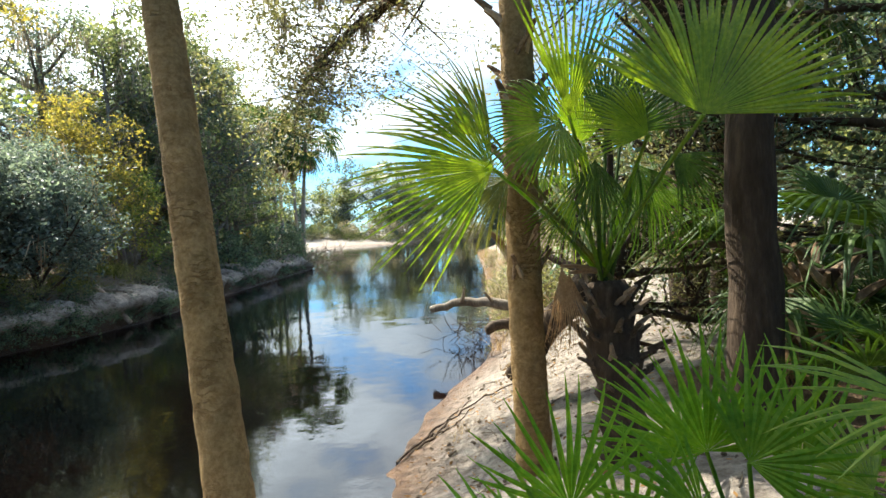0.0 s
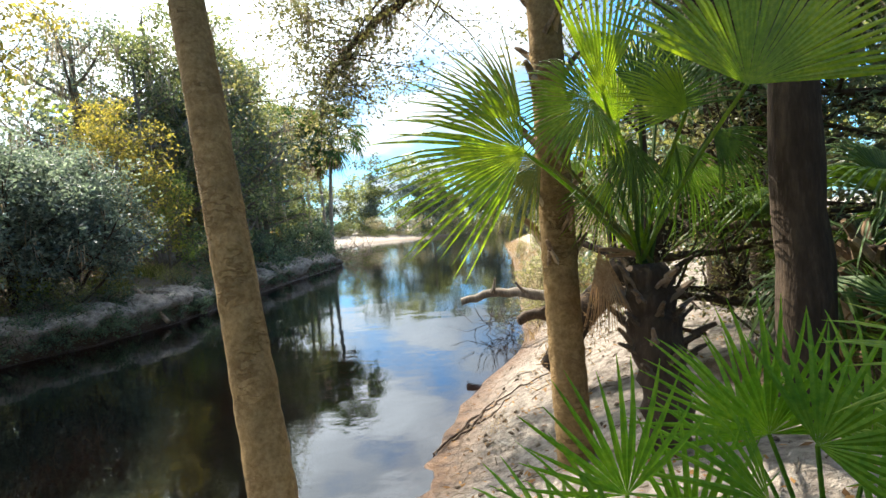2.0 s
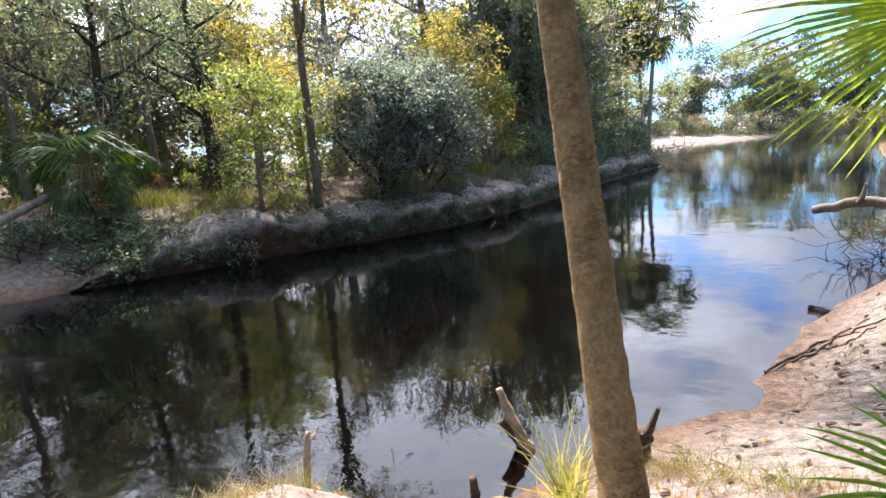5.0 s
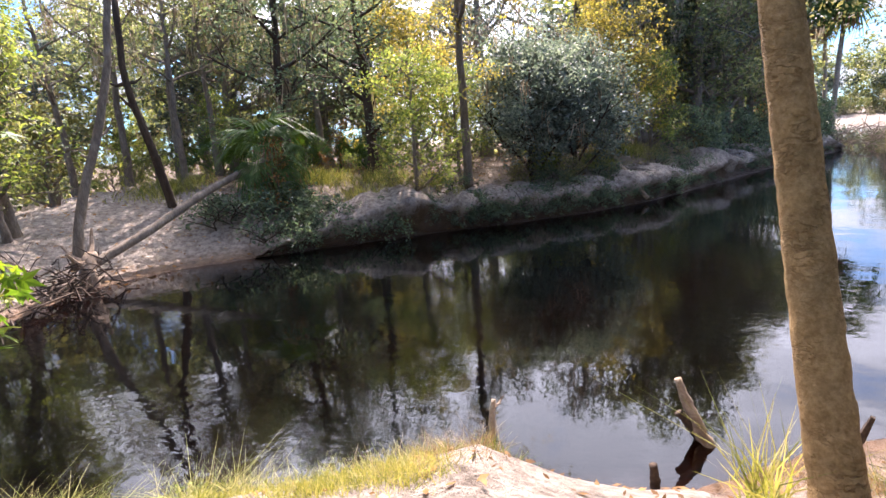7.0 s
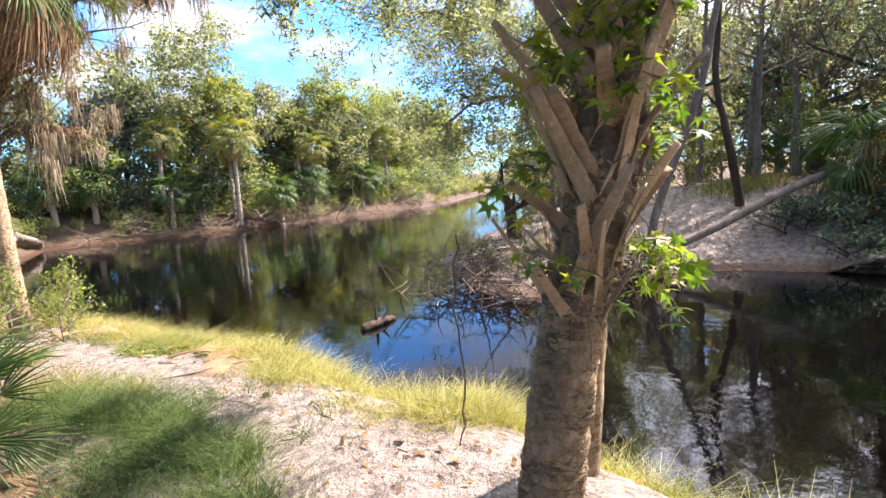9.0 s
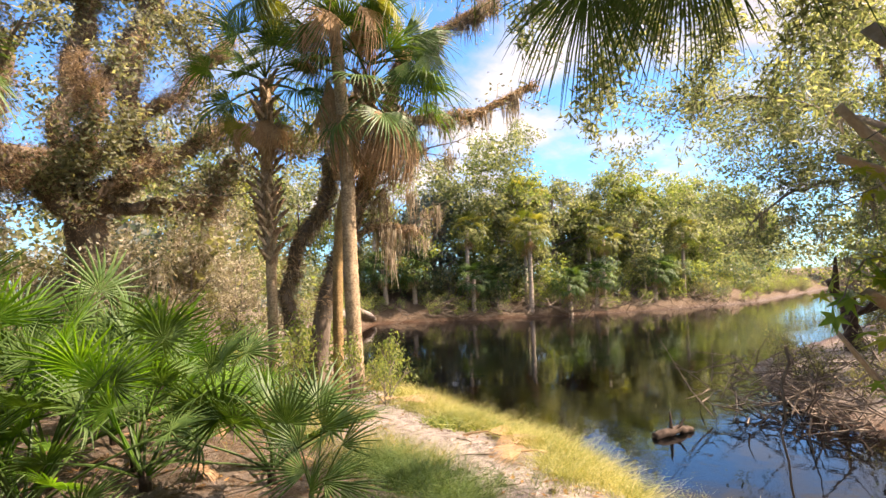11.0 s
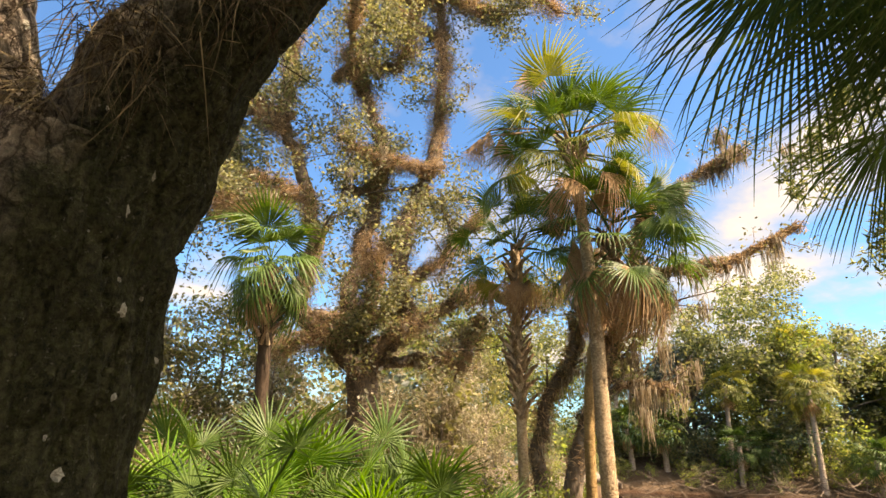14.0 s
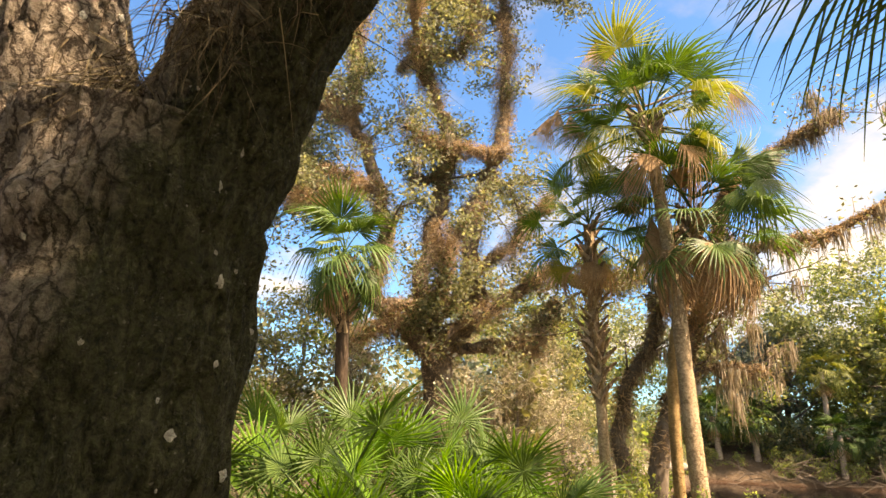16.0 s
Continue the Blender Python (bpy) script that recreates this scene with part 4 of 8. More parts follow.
def tree(name, label, at, wood_mat, leaf_mat, category="tree", group="", yaw=0.0, size=1.0, **k):
    p = thing(name, label, category, group)
    w, b, g, m = tree_parts(**k)
    part("trunk", w, wood_mat, p, smooth=True)
    part("branch", b, wood_mat, p, smooth=True)["kind"] = "stuff"
    part("crown", g, leaf_mat, p)["kind"] = "stuff"
    if m:
        part("moss", m, M_MOSS, p, "pale hanging moss")["kind"] = "stuff"
    p.matrix_basis = pose(*at, 0, 0, yaw) @ Matrix.Scale(size, 4)
    return p


def planted(ob, x, y, yaw, size, sink=0.1, tall=1.0):
    m = pose(x, y, ground_z(x, y) - sink, 0, 0, yaw) @ Matrix.Diagonal((size, size, size * tall, 1))
    made = copy_thing(ob, Matrix.Identity(4))
    made.matrix_basis = m
    return made


def on_ground(x, y, sink=0.1):
    return (x, y, ground_z(x, y) - sink)


# the leaning ringed palm by the water
sabal("cabbage_palm", "tall leaning cabbage palm with bare brown ringed trunk", [(-0.98, 2.72, 0.30), (-1.20, 3.05, 1.06), (-1.45, 3.42, 2.02), (-1.85, 3.96, 3.77), (-2.3, 4.5, 6.0), (-2.7, 5.0, 8.6)], 0.134, 0.122, 26, 6, FRONDS_DARK, 10, 0.93, 1.25, seed=1, n=110)
# the straight palm on the sand, rough with old leaf bases higher up
sabal("cabbage_palm", "straight cabbage palm with grey-brown trunk rooted in sand", [(0.70, 4.66, 0.45), (0.66, 4.63, 1.4), (0.64, 4.62, 2.6), (0.63, 4.62, 4.4), (0.6, 4.7, 8.2)], 0.150, 0.125, 24, 5, FRONDS_DARK, 34, 0.42, 1.2, seed=2, n=110, boot_size=0.62)


def young_palm():
    """The short booted palm whose fan leaves fill the view."""
    base = Vector((1.29, 4.17, 0.92))
    p = thing("young_cabbage_palm", "young cabbage palm with stubby booted trunk and broad green fans", "palm", at=base)
    s = Soup()
    pts = curve_points([(0, 0, -0.05), (0.0, 0.05, 0.45), (-0.03, 0.15, 0.9), (-0.05, 0.2, 1.3)], 20)
    tube(s, pts, [0.155 + 0.02 * math.sin(k * 2.1) + 0.03 * math.sin(k / 20 * 3.1) for k in range(21)], 16, rough=0.22, lump=9)
    part("trunk", s, M_DARKBARK, p, smooth=True)
    rr = random.Random(4)
    for k in range(30):
        t = 0.42 + 0.58 * k / 30
        q = pts[min(20, int(t * 20))]
        ob = new("leaf_base", BOOTS_DARK[k % 3])
        ob.parent = p
        ob.matrix_local = pose(*q) @ pose(0, 0, 0, 0, 0, k * 137.5) @ pose(0, 0.120, -0.06, rr.uniform(-22, 4), 0, 0) @ Matrix.Scale(rr.uniform(0.55, 0.82), 4)
    heart = Vector((1.24, 4.38, 2.28))
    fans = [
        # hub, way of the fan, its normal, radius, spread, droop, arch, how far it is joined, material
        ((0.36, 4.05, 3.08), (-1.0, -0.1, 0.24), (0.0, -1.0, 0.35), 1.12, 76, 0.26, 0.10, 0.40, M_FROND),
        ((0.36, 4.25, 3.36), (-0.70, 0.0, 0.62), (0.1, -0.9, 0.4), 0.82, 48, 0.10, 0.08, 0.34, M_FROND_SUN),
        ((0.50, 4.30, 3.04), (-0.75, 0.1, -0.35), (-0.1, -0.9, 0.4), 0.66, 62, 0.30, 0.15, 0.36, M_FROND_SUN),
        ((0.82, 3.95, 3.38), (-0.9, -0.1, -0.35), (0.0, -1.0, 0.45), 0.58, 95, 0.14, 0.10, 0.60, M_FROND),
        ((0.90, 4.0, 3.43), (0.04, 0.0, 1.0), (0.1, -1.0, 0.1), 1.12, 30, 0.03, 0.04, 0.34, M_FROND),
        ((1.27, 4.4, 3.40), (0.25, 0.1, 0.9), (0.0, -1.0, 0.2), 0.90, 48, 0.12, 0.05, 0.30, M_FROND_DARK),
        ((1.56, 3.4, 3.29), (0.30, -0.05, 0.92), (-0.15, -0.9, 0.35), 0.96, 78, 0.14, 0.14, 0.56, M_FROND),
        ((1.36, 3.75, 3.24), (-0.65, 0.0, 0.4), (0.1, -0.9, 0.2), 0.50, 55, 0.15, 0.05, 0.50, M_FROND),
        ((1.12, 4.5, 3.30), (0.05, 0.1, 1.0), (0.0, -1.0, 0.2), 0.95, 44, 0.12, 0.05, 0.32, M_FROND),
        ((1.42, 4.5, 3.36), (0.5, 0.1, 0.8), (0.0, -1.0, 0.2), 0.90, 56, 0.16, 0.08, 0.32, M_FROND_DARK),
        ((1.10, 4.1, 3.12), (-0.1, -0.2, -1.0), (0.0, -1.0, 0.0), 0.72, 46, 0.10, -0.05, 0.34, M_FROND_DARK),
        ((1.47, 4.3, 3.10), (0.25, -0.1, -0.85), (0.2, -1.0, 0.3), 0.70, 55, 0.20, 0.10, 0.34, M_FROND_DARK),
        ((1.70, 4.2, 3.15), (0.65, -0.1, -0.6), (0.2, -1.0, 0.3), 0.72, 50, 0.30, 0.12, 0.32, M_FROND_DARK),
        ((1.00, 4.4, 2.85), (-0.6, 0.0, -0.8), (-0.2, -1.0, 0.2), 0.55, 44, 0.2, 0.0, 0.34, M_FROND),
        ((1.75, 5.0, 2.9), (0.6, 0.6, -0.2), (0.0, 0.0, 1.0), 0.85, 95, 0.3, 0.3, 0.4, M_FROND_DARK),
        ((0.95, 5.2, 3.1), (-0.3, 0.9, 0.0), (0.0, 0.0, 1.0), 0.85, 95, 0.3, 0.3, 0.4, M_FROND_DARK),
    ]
    for k, (hub, way, nrm, rad, spread, droop, arch, joined, mat) in enumerate(fans):
        shaped_frond(p, heart + Vector((rr.uniform(-0.05, 0.05), rr.uniform(-0.05, 0.05), -0.05)), hub, way, nrm, rad, spread, max(13, int(spread * 0.48)), mat, droop, arch, joined, 100 + k, 0.012)
    for k, (hub, way) in enumerate((((0.86, 4.2, 2.36), (0.08, 0.0, -1.0)), ((0.93, 4.28, 2.30), (0.1, 0.1, -1.0)))):
        shaped_frond(p, heart, hub, way, (0.3, -1, 0), 0.60, 22, 18, M_FROND_DEAD, 0.05, 0.0, 0.4, 140 + k, 0.014, "dead_frond", "dry brown hanging leaf")
    return p


young_palm()


def booted_palm():
    """The near palm on the grassy bank with a crisscross of old leaf bases, and its dark crown overhead."""
    base = Vector((-3.15, -0.80, 0.85))
    p = thing("cabbage_palm", "cabbage palm with ringed tan trunk and crisscross leaf bases", "palm", at=base)
    path = [Vector(q) - base for q in ((-3.15, -0.80, 0.72), (-3.15, -0.72, 1.4), (-3.15, -0.62, 2.0), (-3.15, -0.47, 2.7), (-3.14, -0.38, 3.7), (-3.08, -0.55, 5.3))]
    s, pts = palm_trunk(path, 0.150, 0.125, n=200, sides=28, scar=0.06, rough=0.10)
    part("trunk", s, M_PALM_PALE, p, smooth=True)
    rr = random.Random(5)
    sheath = Soup()                              # dark fibre between the leaf bases
    tube(sheath, pts[int(0.40 * 200):], taper(0.138, 0.145, 201 - int(0.40 * 200)), 20, rough=0.25, lump=14)
    for k in range(420):
        q = pts[int(rr.uniform(0.40, 0.95) * 200)]
        a = rr.uniform(0, 6.283)
        out = Vector((math.cos(a), math.sin(a), 0))
        sag = Vector((rr.uniform(-0.1, 0.1), rr.uniform(-0.1, 0.1), rr.uniform(-0.25, 0.15)))
        tube(sheath, [q + out * 0.13, q + out * 0.17 + sag * 0.5, q + out * 0.18 + sag], [0.003, 0.0025, 0.001], 3)
    part("fibre_sheath", sheath, M_BOOT_DARK, p, "dark matted fibre between old leaf bases")
    for k in range(88):
        f = k / 88
        q = pts[int((0.385 + 0.58 * f) * (len(pts) - 1))]
        ob = new("leaf_base", LONG_BOOTS[k % 4])
        ob.parent = p
        size = 0.50 + 0.30 * min(1.0, f * 2.0)
        ob.matrix_local = (pose(*q) @ pose(0, 0, 0, 0, 0, k * 137.5 + rr.uniform(-10, 10)) @ pose(0, 0.128, -0.04, rr.uniform(-16, 4) if f > 0.3 else rr.uniform(-4, 5), rr.choice((-1, 1)) * rr.uniform(8, 30), 0)
                           @ Matrix.Diagonal((rr.uniform(1.0, 1.35), 1.0, rr.uniform(0.5, 1.1), 1.0)) @ Matrix.Scale(size, 4))
    top = pts[-1]
    for k in range(40):
        f = (k + 0.5) / 40
        yaw, up = (k * 137.5 + rr.uniform(-12, 12)) % 360, 80 - 58 * f + rr.uniform(-6, 6)
        set_frond(p, rr.choice(FRONDS_DARK), top + Vector((0, 0, 0.1 - 0.3 * f)), yaw, max(up, 62) if 140 < yaw < 300 else up, rr.uniform(1.15, 1.4), rr.uniform(-20, 20))
    heart = Vector((-3.0, -0.95, 5.2))
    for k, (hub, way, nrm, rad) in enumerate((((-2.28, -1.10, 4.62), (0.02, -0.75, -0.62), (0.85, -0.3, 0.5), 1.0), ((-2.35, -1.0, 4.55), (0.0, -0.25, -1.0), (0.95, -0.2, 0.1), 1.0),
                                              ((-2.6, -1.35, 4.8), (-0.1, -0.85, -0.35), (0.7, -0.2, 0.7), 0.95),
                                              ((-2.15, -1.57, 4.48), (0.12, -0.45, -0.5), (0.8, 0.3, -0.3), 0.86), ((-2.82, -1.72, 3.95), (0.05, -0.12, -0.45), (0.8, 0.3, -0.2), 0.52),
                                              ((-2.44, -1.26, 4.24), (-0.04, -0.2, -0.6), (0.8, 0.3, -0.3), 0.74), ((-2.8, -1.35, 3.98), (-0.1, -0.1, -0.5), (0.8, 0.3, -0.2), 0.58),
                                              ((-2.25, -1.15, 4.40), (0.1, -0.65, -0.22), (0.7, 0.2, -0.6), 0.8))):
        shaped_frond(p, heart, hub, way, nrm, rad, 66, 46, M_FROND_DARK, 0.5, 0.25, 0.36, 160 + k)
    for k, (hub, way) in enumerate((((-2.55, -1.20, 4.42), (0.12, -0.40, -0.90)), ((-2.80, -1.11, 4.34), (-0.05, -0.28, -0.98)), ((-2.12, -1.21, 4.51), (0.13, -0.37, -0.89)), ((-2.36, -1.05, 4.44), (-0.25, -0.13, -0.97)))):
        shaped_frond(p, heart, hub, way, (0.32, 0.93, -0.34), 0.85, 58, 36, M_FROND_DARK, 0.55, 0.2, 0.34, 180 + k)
    shaped_frond(p, heart, (-3.7, 1.6, 4.35), (-0.1, 0.3, -1.0), (0.8, -0.6, 0), 0.85, 34, 26, M_FROND_DEAD, 0.05, 0.0, 0.4, 170, 0.014, "dead_frond", "dry brown hanging leaf")
    return p


booted_palm()
s, _ = palm_trunk([(0, 0, -0.1), (0.0, 0.10, 1.2), (0.01, 0.20, 2.5), (0.03, 0.42, 6.5)], 0.088, 0.075, mat=M_PALM_GREY, n=60, sides=14)
grey = thing("slender_tree", "slender grey trunk close behind a palm on the bank", "tree", at=(-3.74, -0.60, 0.7))
part("trunk", s, M_PALM_PALE, grey, smooth=True)
cr = Soup()
leaf_quads(cr, np.concatenate([rows_at((0.3 + R.uniform(-1.5, 1.5), 0.3 + R.uniform(-1.5, 1.5), 7 + R.uniform(-0.8, 1.2)), 60, 0.4) for _ in range(30)]), 0.1)
tw = Soup()
for k in range(8):
    tube(tw, curve_points([(0.22, 0.07, 5.9), (0.25 + R.uniform(-0.8, 0.8), 0.1 + R.uniform(-0.8, 0.8), 6.6), (0.3 + R.uniform(-1.6, 1.6), 0.2 + R.uniform(-1.6, 1.6), 7.3)], 6), taper(0.03, 0.008, 6), 5)
hr = random.Random(47)
sprays = []
for limb in ([(0.12, 0.2, 3.4), (-0.5, -0.15, 3.9), (-1.2, -0.55, 3.75), (-1.7, -0.8, 3.2)], [(0.12, 0.2, 3.2), (-0.4, -0.7, 3.95), (-0.75, -1.5, 3.95), (-1.1, -2.2, 3.5)],
             [(0.12, 0.25, 3.7), (-0.9, 0.0, 4.2), (-1.9, -0.3, 4.0), (-2.6, -0.6, 3.5)], [(-0.4, -0.7, 3.95), (-1.0, -1.2, 4.2), (-1.6, -1.9, 4.0), (-2.0, -2.5, 3.4)],
             [(0.12, 0.25, 3.6), (-0.3, -0.9, 4.5), (-0.7, -1.9, 4.5), (-0.9, -2.6, 4.1)], [(-0.5, -0.15, 3.9), (-1.3, -0.9, 4.3), (-1.9, -1.3, 3.9), (-2.2, -1.5, 3.4)]):
    line = curve_points(limb, 16, 0.06, limb[1][1] * 7)
    tube(tw, line, taper(0.016, 0.004, 16), 5)
    for _ in range(30):
        q = line[hr.randrange(5, 17)]
        drop = Vector((hr.uniform(-0.30, 0.30), hr.uniform(-0.30, 0.30), -hr.uniform(0.05, 0.55)))
        twig = curve_points([q, q + drop * 0.5 + Vector((0, 0, 0.05)), q + drop], 8)
        tube(tw, twig, taper(0.003, 0.0012, 8), 3)
        sprays += [rows_at(w, 8, 0.04) for w in twig[2:]]
hanging = Soup()
leaf_quads(hanging, np.concatenate(sprays), 0.072, 0.28, 0.5)
part("hanging_leaves", hanging, M_LEAF_OAK, grey)["kind"] = "stuff"
part("branch", tw, M_GREYBARK, grey)
part("crown", cr, M_LEAF_LIME, grey)["kind"] = "stuff"


# ---- the great oak beside the camera ----
def furrowed(s, line, radii, sides):
    """A thick limb whose bark stands in long upright ridges with ragged furrows between."""
    shape = Soup()
    tube(shape, line, radii, sides, rough=0.10, lump=5)
    v = np.array(shape.v[0])
    mid = np.repeat(np.array([tuple(q) for q in line]), sides, 0)
    out = v[:len(mid)] - mid
    far = np.linalg.norm(out, axis=1, keepdims=True)
    push = []
    for x, y, z in v[:len(mid)]:
        wind = 0.05 * noise.noise((x * 3, y * 3, z * 3))
        a = noise.noise(((x + wind) * 17, (y + wind) * 17, z * 3.2))
        b = noise.noise((x * 38, y * 38, z * 9 + 4.0))
        push.append(0.024 * min(1.0, abs(a) * 4.5) + 0.007 * b - 0.014)
    v[:len(mid)] += out / far * np.array(push)[:, None]
    s.add(v, shape.f)


def great_oak():
    base = Vector((0.10, -3.0, ground_z(0.10, -3.0) - 0.1))
    p = thing("live_oak", "massive old live oak, cracked bark with lichen and moss darkened for shade", "tree", at=base)
    s = Soup()
    main = curve_points([(0.27, -3.04, base.z), (0.22, -2.98, 1.8), (0.19, -2.95, 2.5), (0.17, -2.92, 3.1), (0.14, -2.88, 3.55)], 110)
    left = curve_points([(0.36, -2.95, 3.0), (0.47, -2.90, 3.6), (0.60, -2.85, 4.3), (0.80, -2.9, 6.0), (0.95, -3.4, 8.0)], 70)
    right = curve_points([(0.05, -2.88, 3.1), (-0.07, -2.76, 3.65), (-0.25, -2.62, 4.1), (-0.70, -2.4, 4.9), (-1.3, -2.3, 6.4), (-1.7, -2.6, 8.4)], 80)
    for line, radii, sides in ((main, [0.430 + 0.22 * math.exp(-k * 0.11) for k in range(111)], 180), (left, taper(0.29, 0.14, 70), 110), (right, taper(0.31, 0.12, 80), 110)):
        furrowed(s, [q - base for q in line], radii, sides)
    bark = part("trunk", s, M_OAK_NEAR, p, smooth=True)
    tips, rr, wood = [], random.Random(8), Soup()
    for line in (left, right):
        for k in range(10, len(line), 2):
            if line[k].z < 6.2:
                continue
            grow(wood, line[k] - base, (rr.gauss(0, 1), rr.gauss(0, 1), 0.5), 2.4, 0.06, 1, tips, rr)
    part("branch", wood, M_OAK, p, smooth=True)
    green = Soup()
    high = [q for q in tips if q.z + base.z > 5.6]
    pick = np.array([tuple(rr.choice(high)) for _ in range(650)])
    leaf_quads(green, np.repeat(pick, 14, 0) + NR.normal(size=(9100, 3)) * 0.2, 0.10)
    part("crown", green, M_LEAF_OAK, p)["kind"] = "stuff"
    # moss cushions in the fork, and wiry fern stalks hanging from it
    fern = Soup()
    for q, spread, n in (((0.22, -2.62, 3.62), 0.10, 260), ((0.0, -2.50, 3.86), 0.13, 460), ((-0.30, -2.36, 4.15), 0.18, 420)):
        roots = rows_at(Vector(q) - base, n, spread * 0.55)
        ways = NR.normal(size=(n, 3)) * 0.5 + np.array([0, 0.2, -0.45])
        strips(fern, roots, ways / np.linalg.norm(ways, axis=1, keepdims=True), NR.uniform(0.08, 0.30, n), 0.004, 0.25, 3, sag=0.5)
    part("fern", fern, M_FERN_DARK, p, "wiry brown fern stalks")["kind"] = "stuff"
    # lichen patches on the side towards the river
    skin = [v for v in bark.data.vertices if v.normal.y > 0.35 and 1.7 < v.co.z + base.z < 4.4 and v.co.x + base.x < 0.42]
    for v in rr.sample(skin, 44):
        sc = Soup()
        size = rr.choice((0.006, 0.008, 0.010, 0.013, 0.016, 0.020, 0.026))
        wide = rr.uniform(0.6, 1.0)
        ring = [(wide * size * rr.uniform(0.55, 1.25) * math.cos(a * math.tau / 13), -0.004, size * rr.uniform(0.55, 1.3) * math.sin(a * math.tau / 13)) for a in range(13)]
        sc.add(ring + [(0, 0.006, 0)], [(a, (a + 1) % 13, 13) for a in range(13)])
        ob = part("lichen_patch", sc, M_LICHEN, bark, "pale grey lichen")
        ob.matrix_local = Matrix.Translation(v.co + v.normal * 0.003) @ v.normal.to_track_quat("Y", "Z").to_matrix().to_4x4()
    return p


M_OAK_NEAR = bpy.data.materials.new("cracked_oak_bark")
M_FERN_DARK = material("wiry_fern", [(0.045, 0.032, 0.017), (0.10, 0.075, 0.04), (0.20, 0.16, 0.09)], 3, rough=1.0, bump=0, per="island")


def cracked_bark(m):
    """Long cracked plates of pale bark, overgrown in patches with dark green moss whose tone also carries shade."""
    m.use_nodes = True
    t = m.node_tree
    t.nodes.clear()
    lk = t.links.new

    def n(kind, **values):
        node = t.nodes.new(kind)
        for k, v in values.items():
            node.inputs[k].default_value = v
        return node

    co = n("ShaderNodeTexCoord")
    warp = n("ShaderNodeTexNoise", Scale=19.0, Detail=6.0, Roughness=0.7)
    lk(co.outputs["Object"], warp.inputs["Vector"])
    wadd = n("ShaderNodeMix")
    wadd.data_type = "VECTOR"
    wadd.inputs["Factor"].default_value = 0.07
    lk(co.outputs["Object"], wadd.inputs["A"])
    lk(warp.outputs["Color"], wadd.inputs["B"])
    mp = n("ShaderNodeMapping", Scale=(1.0, 1.0, 0.36))
    lk(wadd.outputs["Result"], mp.inputs[0])
    cell = n("ShaderNodeTexVoronoi", Scale=22.0)
    cell.feature = "DISTANCE_TO_EDGE"
    lk(mp.outputs[0], cell.inputs["Vector"])
    crack = n("ShaderNodeMapRange")
    crack.inputs["From Min"].default_value, crack.inputs["From Max"].default_value = 0.01, 0.11
    lk(cell.outputs["Distance"], crack.inputs["Value"])
    fine = n("ShaderNodeTexNoise", Scale=45.0, Detail=5.0, Roughness=0.7)
    lk(co.outputs["Object"], fine.inputs["Vector"])
    tone = n("ShaderNodeValToRGB")
    e = tone.color_ramp.elements
    e.new(0.5)
    for k, (pos, c) in enumerate(((0.25, (0.13, 0.10, 0.07)), (0.5, (0.27, 0.222, 0.165)), (0.75, (0.42, 0.36, 0.28)))):
        e[k].position, e[k].color = pos, (*c, 1)
    lk(fine.outputs["Fac"], tone.inputs[0])
    dark = n("ShaderNodeMix")
    dark.data_type = "RGBA"
    dark.inputs["A"].default_value = (0.085, 0.064, 0.046, 1)
    lk(crack.outputs[0], dark.inputs["Factor"])
    lk(tone.outputs[0], dark.inputs["B"])
    patch = n("ShaderNodeTexNoise", Scale=2.2, Detail=6.0, Roughness=0.7)
    lk(co.outputs["Object"], patch.inputs["Vector"])
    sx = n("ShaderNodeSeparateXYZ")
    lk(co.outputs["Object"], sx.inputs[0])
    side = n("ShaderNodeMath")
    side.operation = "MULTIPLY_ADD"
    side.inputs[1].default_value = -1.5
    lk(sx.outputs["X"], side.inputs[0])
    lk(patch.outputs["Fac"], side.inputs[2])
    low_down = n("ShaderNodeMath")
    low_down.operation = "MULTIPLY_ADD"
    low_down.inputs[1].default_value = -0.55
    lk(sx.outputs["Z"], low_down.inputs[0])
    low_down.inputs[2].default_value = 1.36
    moss_and_shade = n("ShaderNodeMath")
    moss_and_shade.operation = "ADD"
    lk(side.outputs[0], moss_and_shade.inputs[0])
    lk(low_down.outputs[0], moss_and_shade.inputs[1])
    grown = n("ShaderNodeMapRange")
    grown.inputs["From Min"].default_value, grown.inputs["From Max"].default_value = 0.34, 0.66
    lk(moss_and_shade.outputs[0], grown.inputs["Value"])
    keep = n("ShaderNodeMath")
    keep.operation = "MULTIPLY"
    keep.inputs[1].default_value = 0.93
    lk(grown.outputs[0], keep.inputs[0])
    # moss greens, made darker still to hold the shade on this side
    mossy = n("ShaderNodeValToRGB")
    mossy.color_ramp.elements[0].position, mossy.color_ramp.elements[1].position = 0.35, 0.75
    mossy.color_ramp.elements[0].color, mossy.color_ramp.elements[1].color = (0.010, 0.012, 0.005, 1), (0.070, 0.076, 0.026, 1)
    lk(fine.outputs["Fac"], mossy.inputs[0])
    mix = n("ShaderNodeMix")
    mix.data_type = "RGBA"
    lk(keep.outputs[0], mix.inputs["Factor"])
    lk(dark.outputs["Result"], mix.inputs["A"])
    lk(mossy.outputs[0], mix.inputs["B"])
    crust = n("ShaderNodeTexNoise", Scale=58.0, Detail=3.0, Roughness=0.6)
    lk(co.outputs["Object"], crust.inputs["Vector"])
    flecks = n("ShaderNodeMapRange")
    flecks.inputs["From Min"].default_value, flecks.inputs["From Max"].default_value = 0.63, 0.70
    flecks.inputs["To Max"].default_value = 0.6
    lk(crust.outputs["Fac"], flecks.inputs["Value"])
    flecked = n("ShaderNodeMix")
    flecked.data_type = "RGBA"
